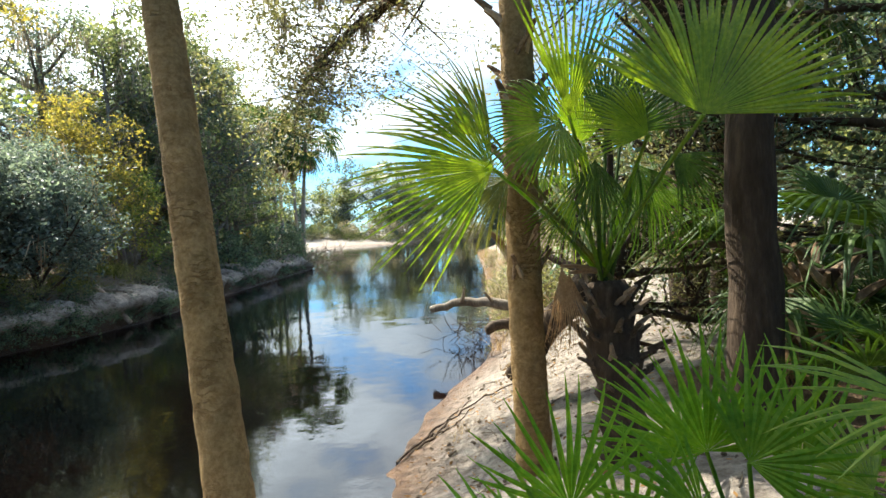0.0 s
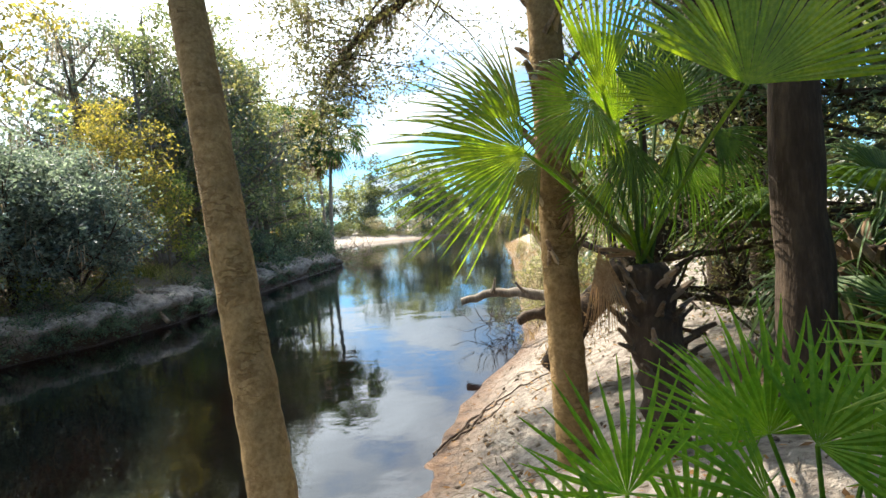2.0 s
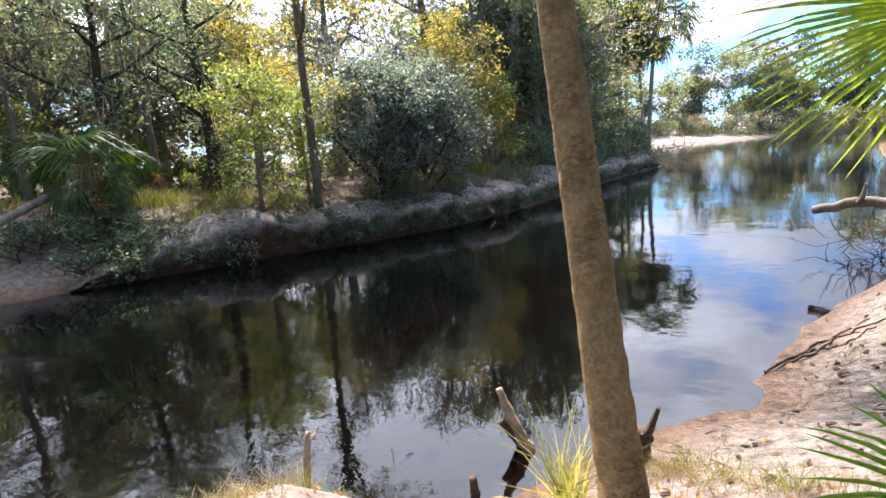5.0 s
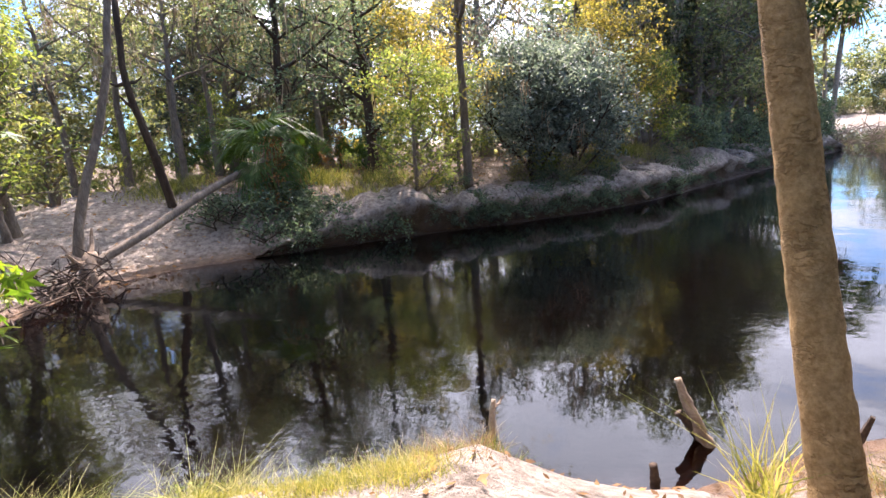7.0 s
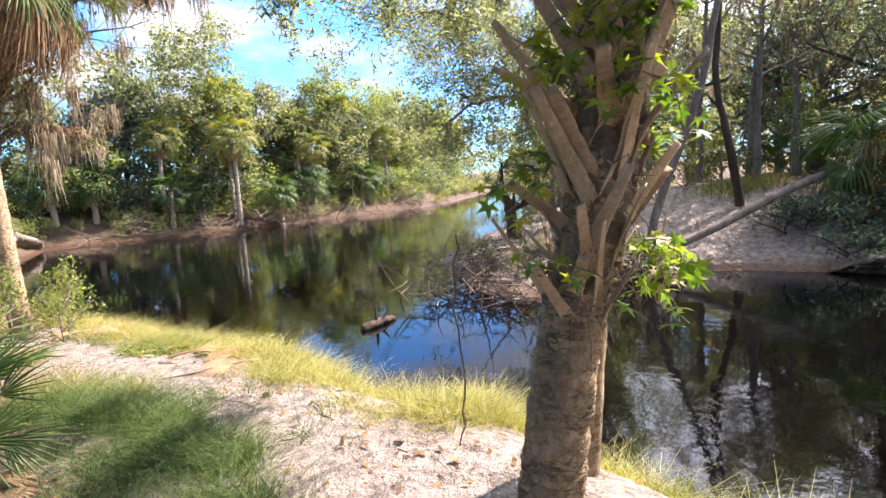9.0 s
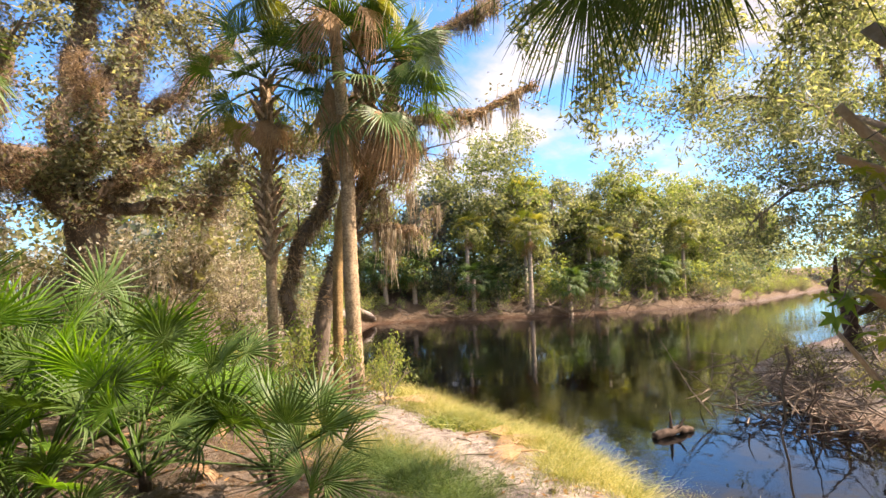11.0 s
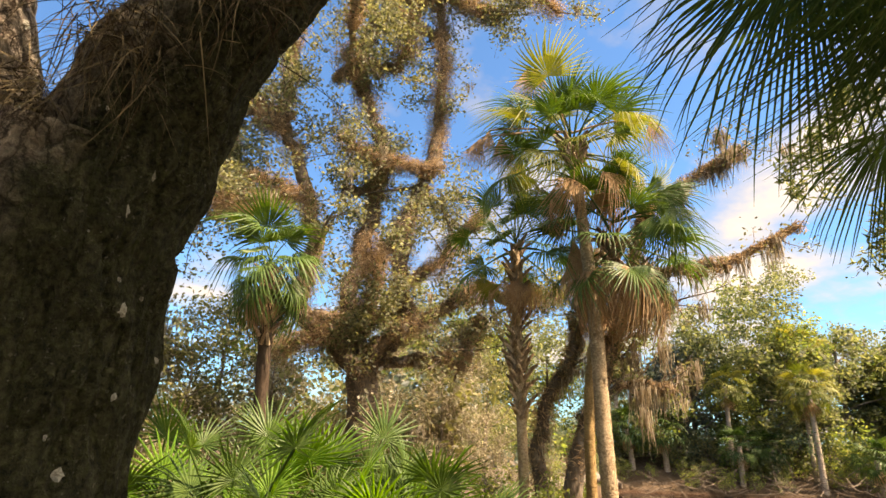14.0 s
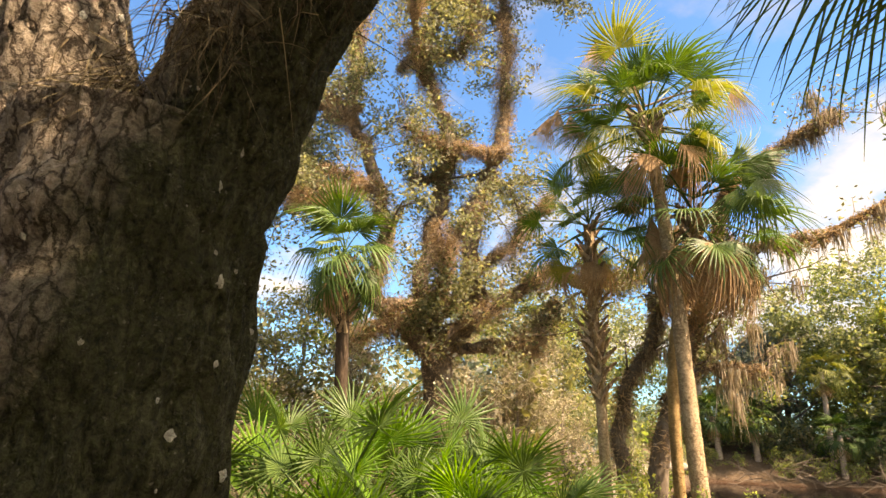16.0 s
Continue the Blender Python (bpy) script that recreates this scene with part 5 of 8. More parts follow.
    flecked.inputs["B"].default_value = (0.17, 0.16, 0.115, 1)
    lk(flecks.outputs[0], flecked.inputs["Factor"])
    lk(mix.outputs["Result"], flecked.inputs["A"])
    tall = n("ShaderNodeMath")
    tall.operation = "MULTIPLY_ADD"
    tall.inputs[1].default_value = 0.9
    soft = n("ShaderNodeMix")
    soft.data_type = "FLOAT"
    soft.inputs["B"].default_value = 0.5
    half_way = n("ShaderNodeMath")
    half_way.operation = "MULTIPLY"
    half_way.inputs[1].default_value = 0.6
    lk(keep.outputs[0], half_way.inputs[0])
    lk(half_way.outputs[0], soft.inputs["Factor"])
    lk(crack.outputs[0], soft.inputs["A"])
    lk(fine.outputs["Fac"], tall.inputs[0])
    lk(soft.outputs["Result"], tall.inputs[2])
    b = n("ShaderNodeBump", Strength=1.0, Distance=0.05)
    lk(tall.outputs[0], b.inputs["Height"])
    sh = n("ShaderNodeBsdfPrincipled", Roughness=0.95)
    sh.inputs["Specular IOR Level"].default_value = 0.15
    lk(flecked.outputs["Result"], sh.inputs["Base Color"])
    lk(b.outputs[0], sh.inputs["Normal"])
    lk(sh.outputs[0], n("ShaderNodeOutputMaterial").inputs[0])


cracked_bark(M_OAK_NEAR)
great_oak()


# ---- limb-by-limb trees ----
def fuzz(s, line, radius, per_metre, length, down=0.35, width=0.012):
    """Shaggy dry growth all round a limb, thicker in some stretches than in others."""
    for a, b in zip(line[:-1], line[1:]):
        n = max(1, int((b - a).length * per_metre))
        t = NR.rand(n, 1)
        roots = np.asarray(a)[None] * (1 - t) + np.asarray(b)[None] * t
        out = unit_rows(n)
        thick = np.array([0.12 + 1.7 * max(0.0, 0.38 + noise.noise(Vector(q) * 1.1)) for q in roots])
        far = NR.rand(n) ** 0.8 * length * thick
        roots = roots + out * (radius * 0.8 + far[:, None]) + np.array([0, 0, -1.0]) * (far * down)[:, None]
        leaf_quads(s, roots, width * (0.7 + 0.6 * NR.rand(n)), 0.14, 0.25)


def limb_tree(name, label, base, limbs, bark, leaf_mat, leaves, leaf, fern=0.0, fern_len=0.2, moss=0, twig=1.6, spread=0.45, seed=0, leaf_from=0.35, hang=0.0, twigs_per=2, fern_w=0.03, gnarl=0, bend=0.10, bare=0):
    """A tree whose main limbs are given by a few points each (x, y, z ..., start radius, end radius)."""
    base = Vector(base)
    p = thing(name, label, "tree", at=base)
    wood, shag, tips, rr, grey = Soup(), Soup(), [], random.Random(seed), Soup()
    limbs, lines = list(limbs), []
    for k in range(gnarl):                           # crooked side limbs
        pts, r0, r1 = limbs[1 + k % (len(limbs) - 1)]
        line = curve_points(pts, 12)
        q = line[rr.randint(3, 11)]
        way = Vector((rr.gauss(0, 1), rr.gauss(0, 0.7), rr.gauss(0.25, 0.5))).normalized()
        hook = way + Vector((rr.gauss(0, 0.6), rr.gauss(0, 0.6), rr.gauss(0.5, 0.5)))
        ln = rr.uniform(0.7, 1.5)
        limbs.append(([q, q + way * ln, q + way * ln + hook * ln * 0.8, q + way * ln * 0.8 + hook * ln * 1.7], r1 * 0.9 + 0.01, 0.02))
    for k, (pts, r0, r1) in enumerate(limbs):
        line = [q - base for q in curve_points(pts, 16, bend if k else 0.04, seed + k * 3.3)]
        tube(wood, line, taper(r0, r1, 16, 0.85), 12, rough=0.16, lump=2.5)
        if k:
            lines.append(line)
        if fern:
            fuzz(shag, line[int(16 * (0.3 if k == 0 else 0)):], r0 * 0.8, fern, fern_len, width=fern_w)
        for i in range(int(16 * (0.9 if k < bare else leaf_from)), 17):
            for _ in range(twigs_per):
                way = (line[min(16, i + 1)] - line[i - 1]).normalized() * 0.5 + Vector((rr.gauss(0, 1), rr.gauss(0, 1), rr.gauss(0.2, 0.8)))
                grow(wood, line[i], way, twig * rr.uniform(0.6, 1.2), max(0.012, r1 * 0.35), 1, tips, rr, kids=3, sides=6)
    part("trunk", wood, bark, p, smooth=True)
    green = Soup()
    pick = np.array([tuple(rr.choice(tips)) for _ in range(leaves // 14)])
    leaf_quads(green, np.repeat(pick, 14, 0) + NR.normal(size=(len(pick) * 14, 3)) * spread * np.array([0.5, 0.5, 0.36]), leaf, hang=hang)
    part("crown", green, leaf_mat, p)["kind"] = "stuff"
    if fern:
        part("fern", shag, M_FERN, p, "dry brown fern along the limbs")["kind"] = "stuff"
    if moss:
        where = [rr.choice(rr.choice(lines)[4:]) if rr.random() < 0.6 else rr.choice(tips) for _ in range(moss)]
        where = np.repeat(np.array([tuple(q) for q in where]), 46, 0)
        off = NR.normal(size=where.shape) * np.array([0.085, 0.085, 0.05])
        far = np.clip(1.15 - np.hypot(off[:, 0], off[:, 1]) * 5, 0.2, 1.0) * np.repeat(NR.uniform(0.25, 1.0, moss), 46)
        down = np.tile([0.0, 0.0, -1.0], (len(where), 1)) + NR.normal(size=where.shape) * 0.07
        strips(grey, where + off, down, far * NR.uniform(0.5, 1.0, len(where)), 0.020, 0.08, 3)
        part("moss", grey, M_MOSS, p, "pale hanging moss")["kind"] = "stuff"
    return p


# live oak with shaggy limbs to the south
SHAGGY_LOW = [
    ([(-5.45, -15.5, 1.2), (-5.35, -15.45, 2.9), (-5.25, -15.42, 3.9), (-5.15, -15.4, 4.75)], 0.44, 0.43),
    ([(-5.1, -15.2, 4.5), (-4.2, -15.4, 5.15), (-3.65, -15.55, 5.6), (-3.4, -15.6, 6.2), (-3.6, -15.55, 7.0), (-3.45, -15.6, 8.3)], 0.26, 0.22),
    ([(-5.1, -15.55, 4.6), (-4.9, -15.65, 5.9), (-4.9, -15.65, 7.0), (-5.1, -15.6, 8.6), (-5.25, -15.5, 9.7), (-5.5, -15.45, 11.1)], 0.29, 0.17),
    ([(-5.2, -15.1, 4.5), (-5.8, -14.9, 5.2), (-6.15, -14.75, 5.9), (-5.9, -14.85, 7.2), (-6.1, -14.8, 8.9), (-6.5, -14.6, 10.0)], 0.27, 0.22),
    ([(-5.75, -14.3, 5.3), (-6.5, -13.95, 5.8), (-7.3, -13.5, 6.4), (-7.95, -13.2, 6.6), (-8.4, -12.9, 6.1)], 0.17, 0.09),
    ([(-5.6, -14.8, 4.6), (-6.4, -14.4, 4.65), (-7.2, -14.0, 4.8)], 0.16, 0.09),
]
SHAGGY_HIGH = [
    ([(-3.4, -15.4, 8.2), (-3.1, -15.45, 9.9), (-2.55, -15.55, 10.9), (-2.35, -15.6, 12.4), (-2.35, -15.6, 14.1), (-2.1, -15.6, 15.7)], 0.20, 0.12),
    ([(-5.4, -15.2, 10.9), (-4.9, -15.3, 12.3), (-4.5, -15.45, 14.1), (-4.75, -15.4, 16.0), (-4.2, -15.5, 18.0)], 0.16, 0.09),
    ([(-6.45, -14.4, 9.9), (-6.7, -14.3, 11.3), (-6.8, -14.25, 12.9), (-6.9, -14.2, 14.6), (-6.6, -14.3, 16.7), (-7.0, -14.1, 18.9)], 0.20, 0.10),
    ([(-3.2, -15.05, 8.9), (-2.3, -15.2, 9.25), (-1.6, -15.3, 9.3), (-0.9, -15.3, 9.6)], 0.12, 0.07),
    ([(-2.8, -14.9, 8.85), (-1.95, -15.05, 8.6), (-1.25, -15.1, 8.6), (-0.8, -15.1, 7.9)], 0.10, 0.06),
    ([(-3.75, -15.1, 13.0), (-4.35, -15.0, 13.7), (-5.2, -14.7, 13.7), (-5.7, -14.5, 14.7), (-6.0, -14.4, 16.4)], 0.13, 0.09),
    ([(-6.55, -14.0, 10.35), (-5.5, -14.5, 10.25), (-4.6, -14.8, 10.6), (-3.95, -15.0, 11.0)], 0.12, 0.07),
    ([(-5.6, -15.2, 10.45), (-5.0, -15.4, 9.8), (-4.3, -15.6, 9.6)], 0.09, 0.06),
    ([(-5.8, -14.3, 6.7), (-6.6, -13.9, 7.2), (-7.1, -13.7, 8.0), (-7.7, -13.3, 8.7)], 0.12, 0.07),
    ([(-4.4, -15.3, 14.6), (-5.2, -14.9, 15.9), (-6.6, -14.0, 16.6), (-7.9, -13.3, 16.9), (-9.0, -12.6, 16.5), (-9.9, -11.9, 15.6)], 0.12, 0.07),
    ([(-6.6, -14.0, 16.6), (-7.4, -13.4, 15.9), (-8.3, -13.1, 15.7)], 0.09, 0.06),
    ([(-2.45, -15.0, 11.3), (-1.9, -15.05, 10.9), (-1.4, -15.1, 11.6)], 0.12, 0.07),
]
limb_tree("live_oak", "spreading live oak, limbs shaggy with dry brown fern", (-5.45, -15.5, ground_z(-5.45, -15.5) - 0.2), SHAGGY_LOW + SHAGGY_HIGH,
          M_OAK, M_LEAF_DRY, 62000, 0.12, bare=6, fern=2600, fern_len=0.30, moss=60, twig=1.5, spread=0.40, seed=21, leaf_from=0.35, fern_w=0.10, gnarl=10, bend=0.26, twigs_per=1)

# double-trunked oak leaning over the palms
limb_tree("leaning_oak", "crooked twin-trunked oak hung with pale moss and ferns", (-6.9, -8.95, ground_z(-6.9, -8.95) - 0.2), [
    ([(-6.85, -8.95, 0.7), (-6.95, -8.9, 2.1), (-7.35, -8.6, 3.6), (-7.75, -8.2, 5.2), (-8.2, -7.9, 7.0)], 0.19, 0.10),
    ([(-6.85, -9.15, 0.7), (-6.55, -9.35, 2.2), (-6.75, -9.2, 3.5), (-7.25, -8.85, 4.6), (-7.5, -8.5, 6.2)], 0.15, 0.08),
    ([(-7.2, -8.6, 4.5), (-7.7, -7.9, 5.05), (-8.2, -7.5, 5.05)], 0.075, 0.05),
    ([(-7.0, -8.7, 3.1), (-7.6, -8.3, 3.65), (-8.3, -7.8, 3.6)], 0.06, 0.04),
    ([(-7.9, -8.1, 5.6), (-9.0, -7.6, 5.9), (-9.9, -7.3, 6.1), (-11.2, -6.8, 6.9)], 0.09, 0.03),
    ([(-8.1, -7.9, 6.8), (-9.0, -7.4, 7.6), (-9.9, -6.9, 8.3)], 0.08, 0.03),
], M_OAK, M_LEAF_DUSTY, 1500, 0.09, fern=900, fern_len=0.14, fern_w=0.12, moss=90, twig=0.9, spread=0.3, seed=33, leaf_from=0.55, twigs_per=1)

# oak that arches over the sand to the north
limb_tree("live_oak", "dark live oak with long mossy limb arching over water", (3.75, 8.6, ground_z(3.75, 8.6) - 0.2), [
    ([(3.75, 8.6, 1.0), (3.65, 8.5, 2.6), (3.6, 8.3, 4.6), (3.7, 8.2, 7.0), (3.9, 8.6, 10.0)], 0.30, 0.18),
    ([(3.6, 8.3, 4.9), (3.0, 8.0, 5.9), (2.0, 8.1, 6.5), (0.5, 8.3, 6.5), (-0.6, 8.5, 6.2), (-1.5, 8.6, 6.3), (-2.6, 8.9, 6.9)], 0.20, 0.07),
    ([(-0.3, 8.4, 6.3), (-1.1, 8.3, 5.7), (-1.7, 8.2, 5.2), (-2.0, 8.2, 4.7)], 0.09, 0.02),
    ([(3.7, 8.2, 6.5), (2.4, 9.0, 8.0), (1.4, 9.6, 8.6), (0.6, 10.2, 8.6)], 0.15, 0.06),
    ([(3.7, 8.3, 7.0), (5.6, 7.6, 8.4), (7.6, 6.8, 9.0)], 0.15, 0.06),
    # two unseen high limbs, added to cast shade on the straight dark trunk
    ([(3.8, 8.3, 7.6), (2.2, 7.9, 8.5), (0.4, 7.5, 8.9), (-1.2, 8.0, 9.0)], 0.14, 0.05),
    ([(1.4, 7.7, 8.7), (0.6, 6.9, 8.8), (0.0, 6.3, 8.7)], 0.08, 0.03),
    ([(3.8, 8.4, 8.0), (3.2, 6.6, 9.4), (2.2, 4.4, 10.0)], 0.13, 0.05),
    ([(3.7, 8.4, 6.0), (4.4, 10.5, 7.4), (4.8, 13.0, 8.0)], 0.14, 0.05),
    ([(0.75, 6.5, 0.9), (1.35, 6.45, 1.75), (2.2, 6.7, 2.35), (2.9, 7.3, 2.8), (3.6, 8.3, 3.6)], 0.15, 0.19),
], M_DARKBARK, M_LEAF_DUSTY, 110000, 0.060, fern=900, fern_len=0.22, moss=60, twig=1.8, spread=0.42, seed=44, leaf_from=0.25, fern_w=0.09)

# straight dark trunk beside the young palm
limb_tree("pine_tree", "straight dark tree trunk with deeply furrowed bark", (2.24, 4.1, ground_z(2.24, 4.1) - 0.15), [
    ([(2.24, 4.1, 0.9), (2.24, 4.12, 2.2), (2.24, 4.15, 3.6), (2.42, 4.3, 5.5), (2.7, 4.6, 9.5)], 0.205, 0.12),
    ([(2.5, 4.4, 6.5), (1.6, 4.6, 7.6), (0.8, 5.2, 8.2)], 0.07, 0.03),
    ([(2.6, 4.5, 7.5), (3.6, 4.0, 8.6), (4.8, 3.4, 9.0)], 0.07, 0.03),
], M_DARKBARK, M_LEAF_DARK, 4200, 0.10, seed=51, leaf_from=0.7)


# ---- prototypes that are planted many times ----
P_SLIM = tree("slender_tree", "tall slender tree with thin trunk and airy green crown", on_ground(-22.4, 4.6), M_GREYBARK, M_LEAF_OAK, group="bank trees", seed=61, height=10, trunk_r=0.13, first=0.42, limbs=11, reach=2.1, leaf=0.13, leaves=2500, spread=0.42, lean=(0.5, 0.3), moss=30)
P_DARK = tree("dark_tree", "tall dark green tree in the shade of the bank", on_ground(-17.0, 11.2), M_DARKBARK, M_LEAF_DARK, group="bank trees", seed=62, height=9.5, trunk_r=0.20, first=0.2, limbs=14, reach=2.6, leaf=0.14, leaves=5000, spread=0.45, moss=20)
P_OAK = tree("oak_tree", "broad oak with grey-green leaves and hanging moss", on_ground(-24.0, 16.0), M_GREYBARK, M_LEAF_GREY, group="bank trees", seed=63, height=9.5, trunk_r=0.26, first=0.28, limbs=13, reach=3.4, leaf=0.13, leaves=6400, spread=0.5, moss=90)
P_GROVE = tree("bank_tree", "tall leafy green tree close behind the bank", on_ground(-13.0, 33.0), M_GREYBARK, M_LEAF_OAK, group="bank trees", seed=95, height=11.5, trunk_r=0.20, first=0.14, limbs=20, reach=2.6, leaf=0.17, leaves=9000, spread=0.5, kids=3, moss=30)
P_LIME = tree("maple_tree", "young maple with yellow-green autumn leaves", on_ground(-13.0, 9.9), M_GREYBARK, M_LEAF_LIME, group="maples", seed=64, height=5.6, trunk_r=0.08, first=0.22, limbs=12, reach=1.5, leaf=0.11, leaves=4600, spread=0.28, hang=0.3)
P_GOLD = tree("maple_tree", "maple with golden yellow autumn leaves over water", on_ground(-12.4, 19.4), M_GREYBARK, M_LEAF_YELLOW, group="maples", seed=65, height=6.9, trunk_r=0.11, first=0.2, limbs=13, reach=2.2, leaf=0.13, leaves=6000, spread=0.34, hang=0.3)
P_SHRUB = tree("wax_myrtle", "large dense blue-green evergreen shrub on the bank top", on_ground(-12.4, 14.4), M_DARKBARK, M_LEAF_MYRTLE, "shrub", "bank shrubs", seed=66, height=4.6, trunk_r=0.10, first=0.06, limbs=22, reach=2.5, leaf=0.13, leaves=17000, spread=0.36, up=0.7, moss=14)
P_BUSH = tree("green_bush", "low leafy green bush", on_ground(-14.0, 21.0), M_GREYBARK, M_LEAF_LIME, "bush", "low bushes", seed=67, height=1.5, trunk_r=0.03, first=0.05, limbs=9, reach=0.85, leaf=0.105, leaves=560, spread=0.2, up=0.8, kids=2)
P_LOW_GREEN = tree("leafy_bush", "rounded bright green bush on the bank edge", on_ground(-16.0, -21.6), M_GREYBARK, M_LEAF_OAK, "bush", "low bushes", seed=93, height=1.6, trunk_r=0.03, first=0.05, limbs=10, reach=1.0, leaf=0.10, leaves=800, spread=0.2, up=0.6, kids=2)
P_OLIVE = tree("olive_bush", "low scrubby olive-brown bush", on_ground(-20.0, 26.0), M_GREYBARK, M_LEAF_OLIVE, "bush", "low bushes", seed=68, height=1.7, trunk_r=0.03, first=0.05, limbs=10, reach=0.95, leaf=0.105, leaves=560, spread=0.22, up=0.7, kids=2)
P_TAN = tree("dry_bush", "scrubby bush with dry olive-tan leaves", on_ground(-5.0, -12.6), M_GREYBARK, M_LEAF_TAN, "bush", "low bushes", seed=76, height=2.6, trunk_r=0.035, first=0.05, limbs=12, reach=1.3, leaf=0.12, leaves=1500, spread=0.28, up=0.8, kids=2, moss=10)
P_RUST = tree("rusty_bush", "bush with dry rust-brown leaves", on_ground(-21.0, 12.4), M_GREYBARK, M_LEAF_RUST, "bush", "low bushes", seed=69, height=2.2, trunk_r=0.03, first=0.05, limbs=9, reach=0.9, leaf=0.11, leaves=650, spread=0.25, up=0.9, kids=2)
P_FAR_A = tree("woodland_tree", "rounded green tree of the far woods", on_ground(-40, -22), M_GREYBARK, M_LEAF_OAK, group="far woods", seed=70, height=9.5, trunk_r=0.22, first=0.18, limbs=12, reach=2.9, leaf=0.42, leaves=1300, spread=0.5, kids=2)
P_FAR_B = tree("woodland_tree", "olive-green tree of the far woods", on_ground(-37, -25), M_GREYBARK, M_LEAF_OLIVE, group="far woods", seed=71, height=8.5, trunk_r=0.2, first=0.15, limbs=12, reach=2.8, leaf=0.42, leaves=1300, spread=0.5, kids=2)
P_FAR_C = tree("woodland_tree", "grey-green mossy tree of the far woods", on_ground(-33, -28), M_GREYBARK, M_LEAF_GREY, group="far woods", seed=72, height=9, trunk_r=0.2, first=0.2, limbs=12, reach=2.7, leaf=0.40, leaves=1300, spread=0.5, kids=2, moss=16)
P_THICKET = tree("thicket", "dense tangled undergrowth beneath the trees", on_ground(-28, 15), M_GREYBARK, M_LEAF_OLIVE, "bush", "thickets", seed=74, height=4.0, trunk_r=0.05, first=0.05, limbs=12, reach=2.2, leaf=0.30, leaves=900, spread=0.5, up=0.6, kids=2)
P_THICKET_DARK = tree("thicket", "dense dark green undergrowth beneath the trees", on_ground(12, 8), M_DARKBARK, M_LEAF_DARK, "bush", "thickets", seed=75, height=4.0, trunk_r=0.05, first=0.05, limbs=12, reach=2.2, leaf=0.28, leaves=900, spread=0.5, up=0.6, kids=2)
P_CEDAR = tree("red_cedar", "dense dark cedar with feathery drooping sprays", on_ground(5.6, 6.4), M_DARKBARK, M_LEAF_DARK, group="cedars", seed=73, height=8, trunk_r=0.16, first=0.12, limbs=20, reach=2.5, leaf=0.10, leaves=8000, spread=0.26, up=0.15, hang=0.35, aspect=0.3)


def canopy(label, crowns, mat, leaf, per):
    """The closed leaf mass of distant woods: many uneven clumps round each crown's middle (x, y, z, radius)."""
    c = np.array(crowns, float)
    n = len(c) * per
    which = np.repeat(np.arange(len(c)), per)
    clumps = unit_rows(len(c) * 14).reshape(len(c), 14, 3) * NR.uniform(0.35, 1.0, (len(c), 14, 1))
    pick = clumps[which, NR.randint(0, 14, n)]
    q = c[which, :3] + (pick + unit_rows(n) * NR.uniform(0.16, 0.36, (n, 1))) * c[which, 3:4] * np.array([1.0, 1.0, 0.85])
    s = Soup()
    leaf_quads(s, q, leaf * c[which, 3], 0.6)
    return tagged(new("far_woods", s.mesh("far_woods", mat)), label, "woods", kind="stuff")


def wood_belt(line, rows, depth, low, high, radius, rr):
    """Crowns along a line of x, y, row behind row, from near the ground to the treetops."""
    pts, out = np.array(line, float), []
    seg = np.hypot(*np.diff(pts, axis=0).T)
    total = seg.sum()
    for k in range(int(total / (radius * 1.05)) + 1):
        d = k * radius * 1.05
        i = int(np.searchsorted(np.cumsum(seg), min(d, total - 1e-3)))
        t = (d - (np.cumsum(seg)[i] - seg[i])) / seg[i]
        a, b = pts[i], pts[i + 1]
        nrm = np.array([-(b - a)[1], (b - a)[0]]) / seg[i]
        for r in range(rows):
            top = low + (high - low) * (0.6 + 0.4 * noise.noise((k * 0.35, r * 3.1, line[0][0]))) * rr.uniform(0.75, 1.1)
            x, y = a + (b - a) * t + nrm * (depth * (r + rr.uniform(-0.4, 0.4)))
            z = low * 0.5 + rr.uniform(0.2, 1.0)
            while z < top:
                out.append((x + rr.gauss(0, radius * 0.4), y + rr.gauss(0, radius * 0.4), z, radius * rr.uniform(0.7, 1.2)))
                z += radius * 1.25
    return out


def far_palm_mesh(seed, n=26, radius=1.0):
    s, d = Soup(), Soup()
    rr = random.Random(seed)
    for k in range(n):
        f = (k + 0.5) / n
        up = 78 - 125 * f + rr.uniform(-8, 8)
        m = pose(0, 0, 0, 0, 0, k * 137.5) @ pose(0, 0, 0, up, rr.uniform(-20, 20), 0)
        tube(s, [m @ Vector((0, 0, 0)), m @ Vector((0, radius * 0.95, 0.03))], [0.018, 0.012], 4)
        fan(s, m @ Matrix.Translation((0, radius * 0.95, 0)), radius * 0.85, 100, 16, 0.45, 0.3, 0.45, 0.4, 0.12, seed * 100 + k)
    for k in range(9):
        m = pose(0, 0, -0.25, 0, 0, k * 111) @ pose(0, 0, 0, -68 - rr.uniform(0, 15), 0, 0)
        tube(d, [m @ Vector((0, 0, 0)), m @ Vector((0, 0.5, 0))], [0.014, 0.01], 4)
        fan(d, m @ Matrix.Translation((0, 0.5, 0)), radius * 0.75, 55, 12, 0.4, 0.3, 0.3, 0.6, 0.12, seed * 100 + 50 + k)
    return s, d


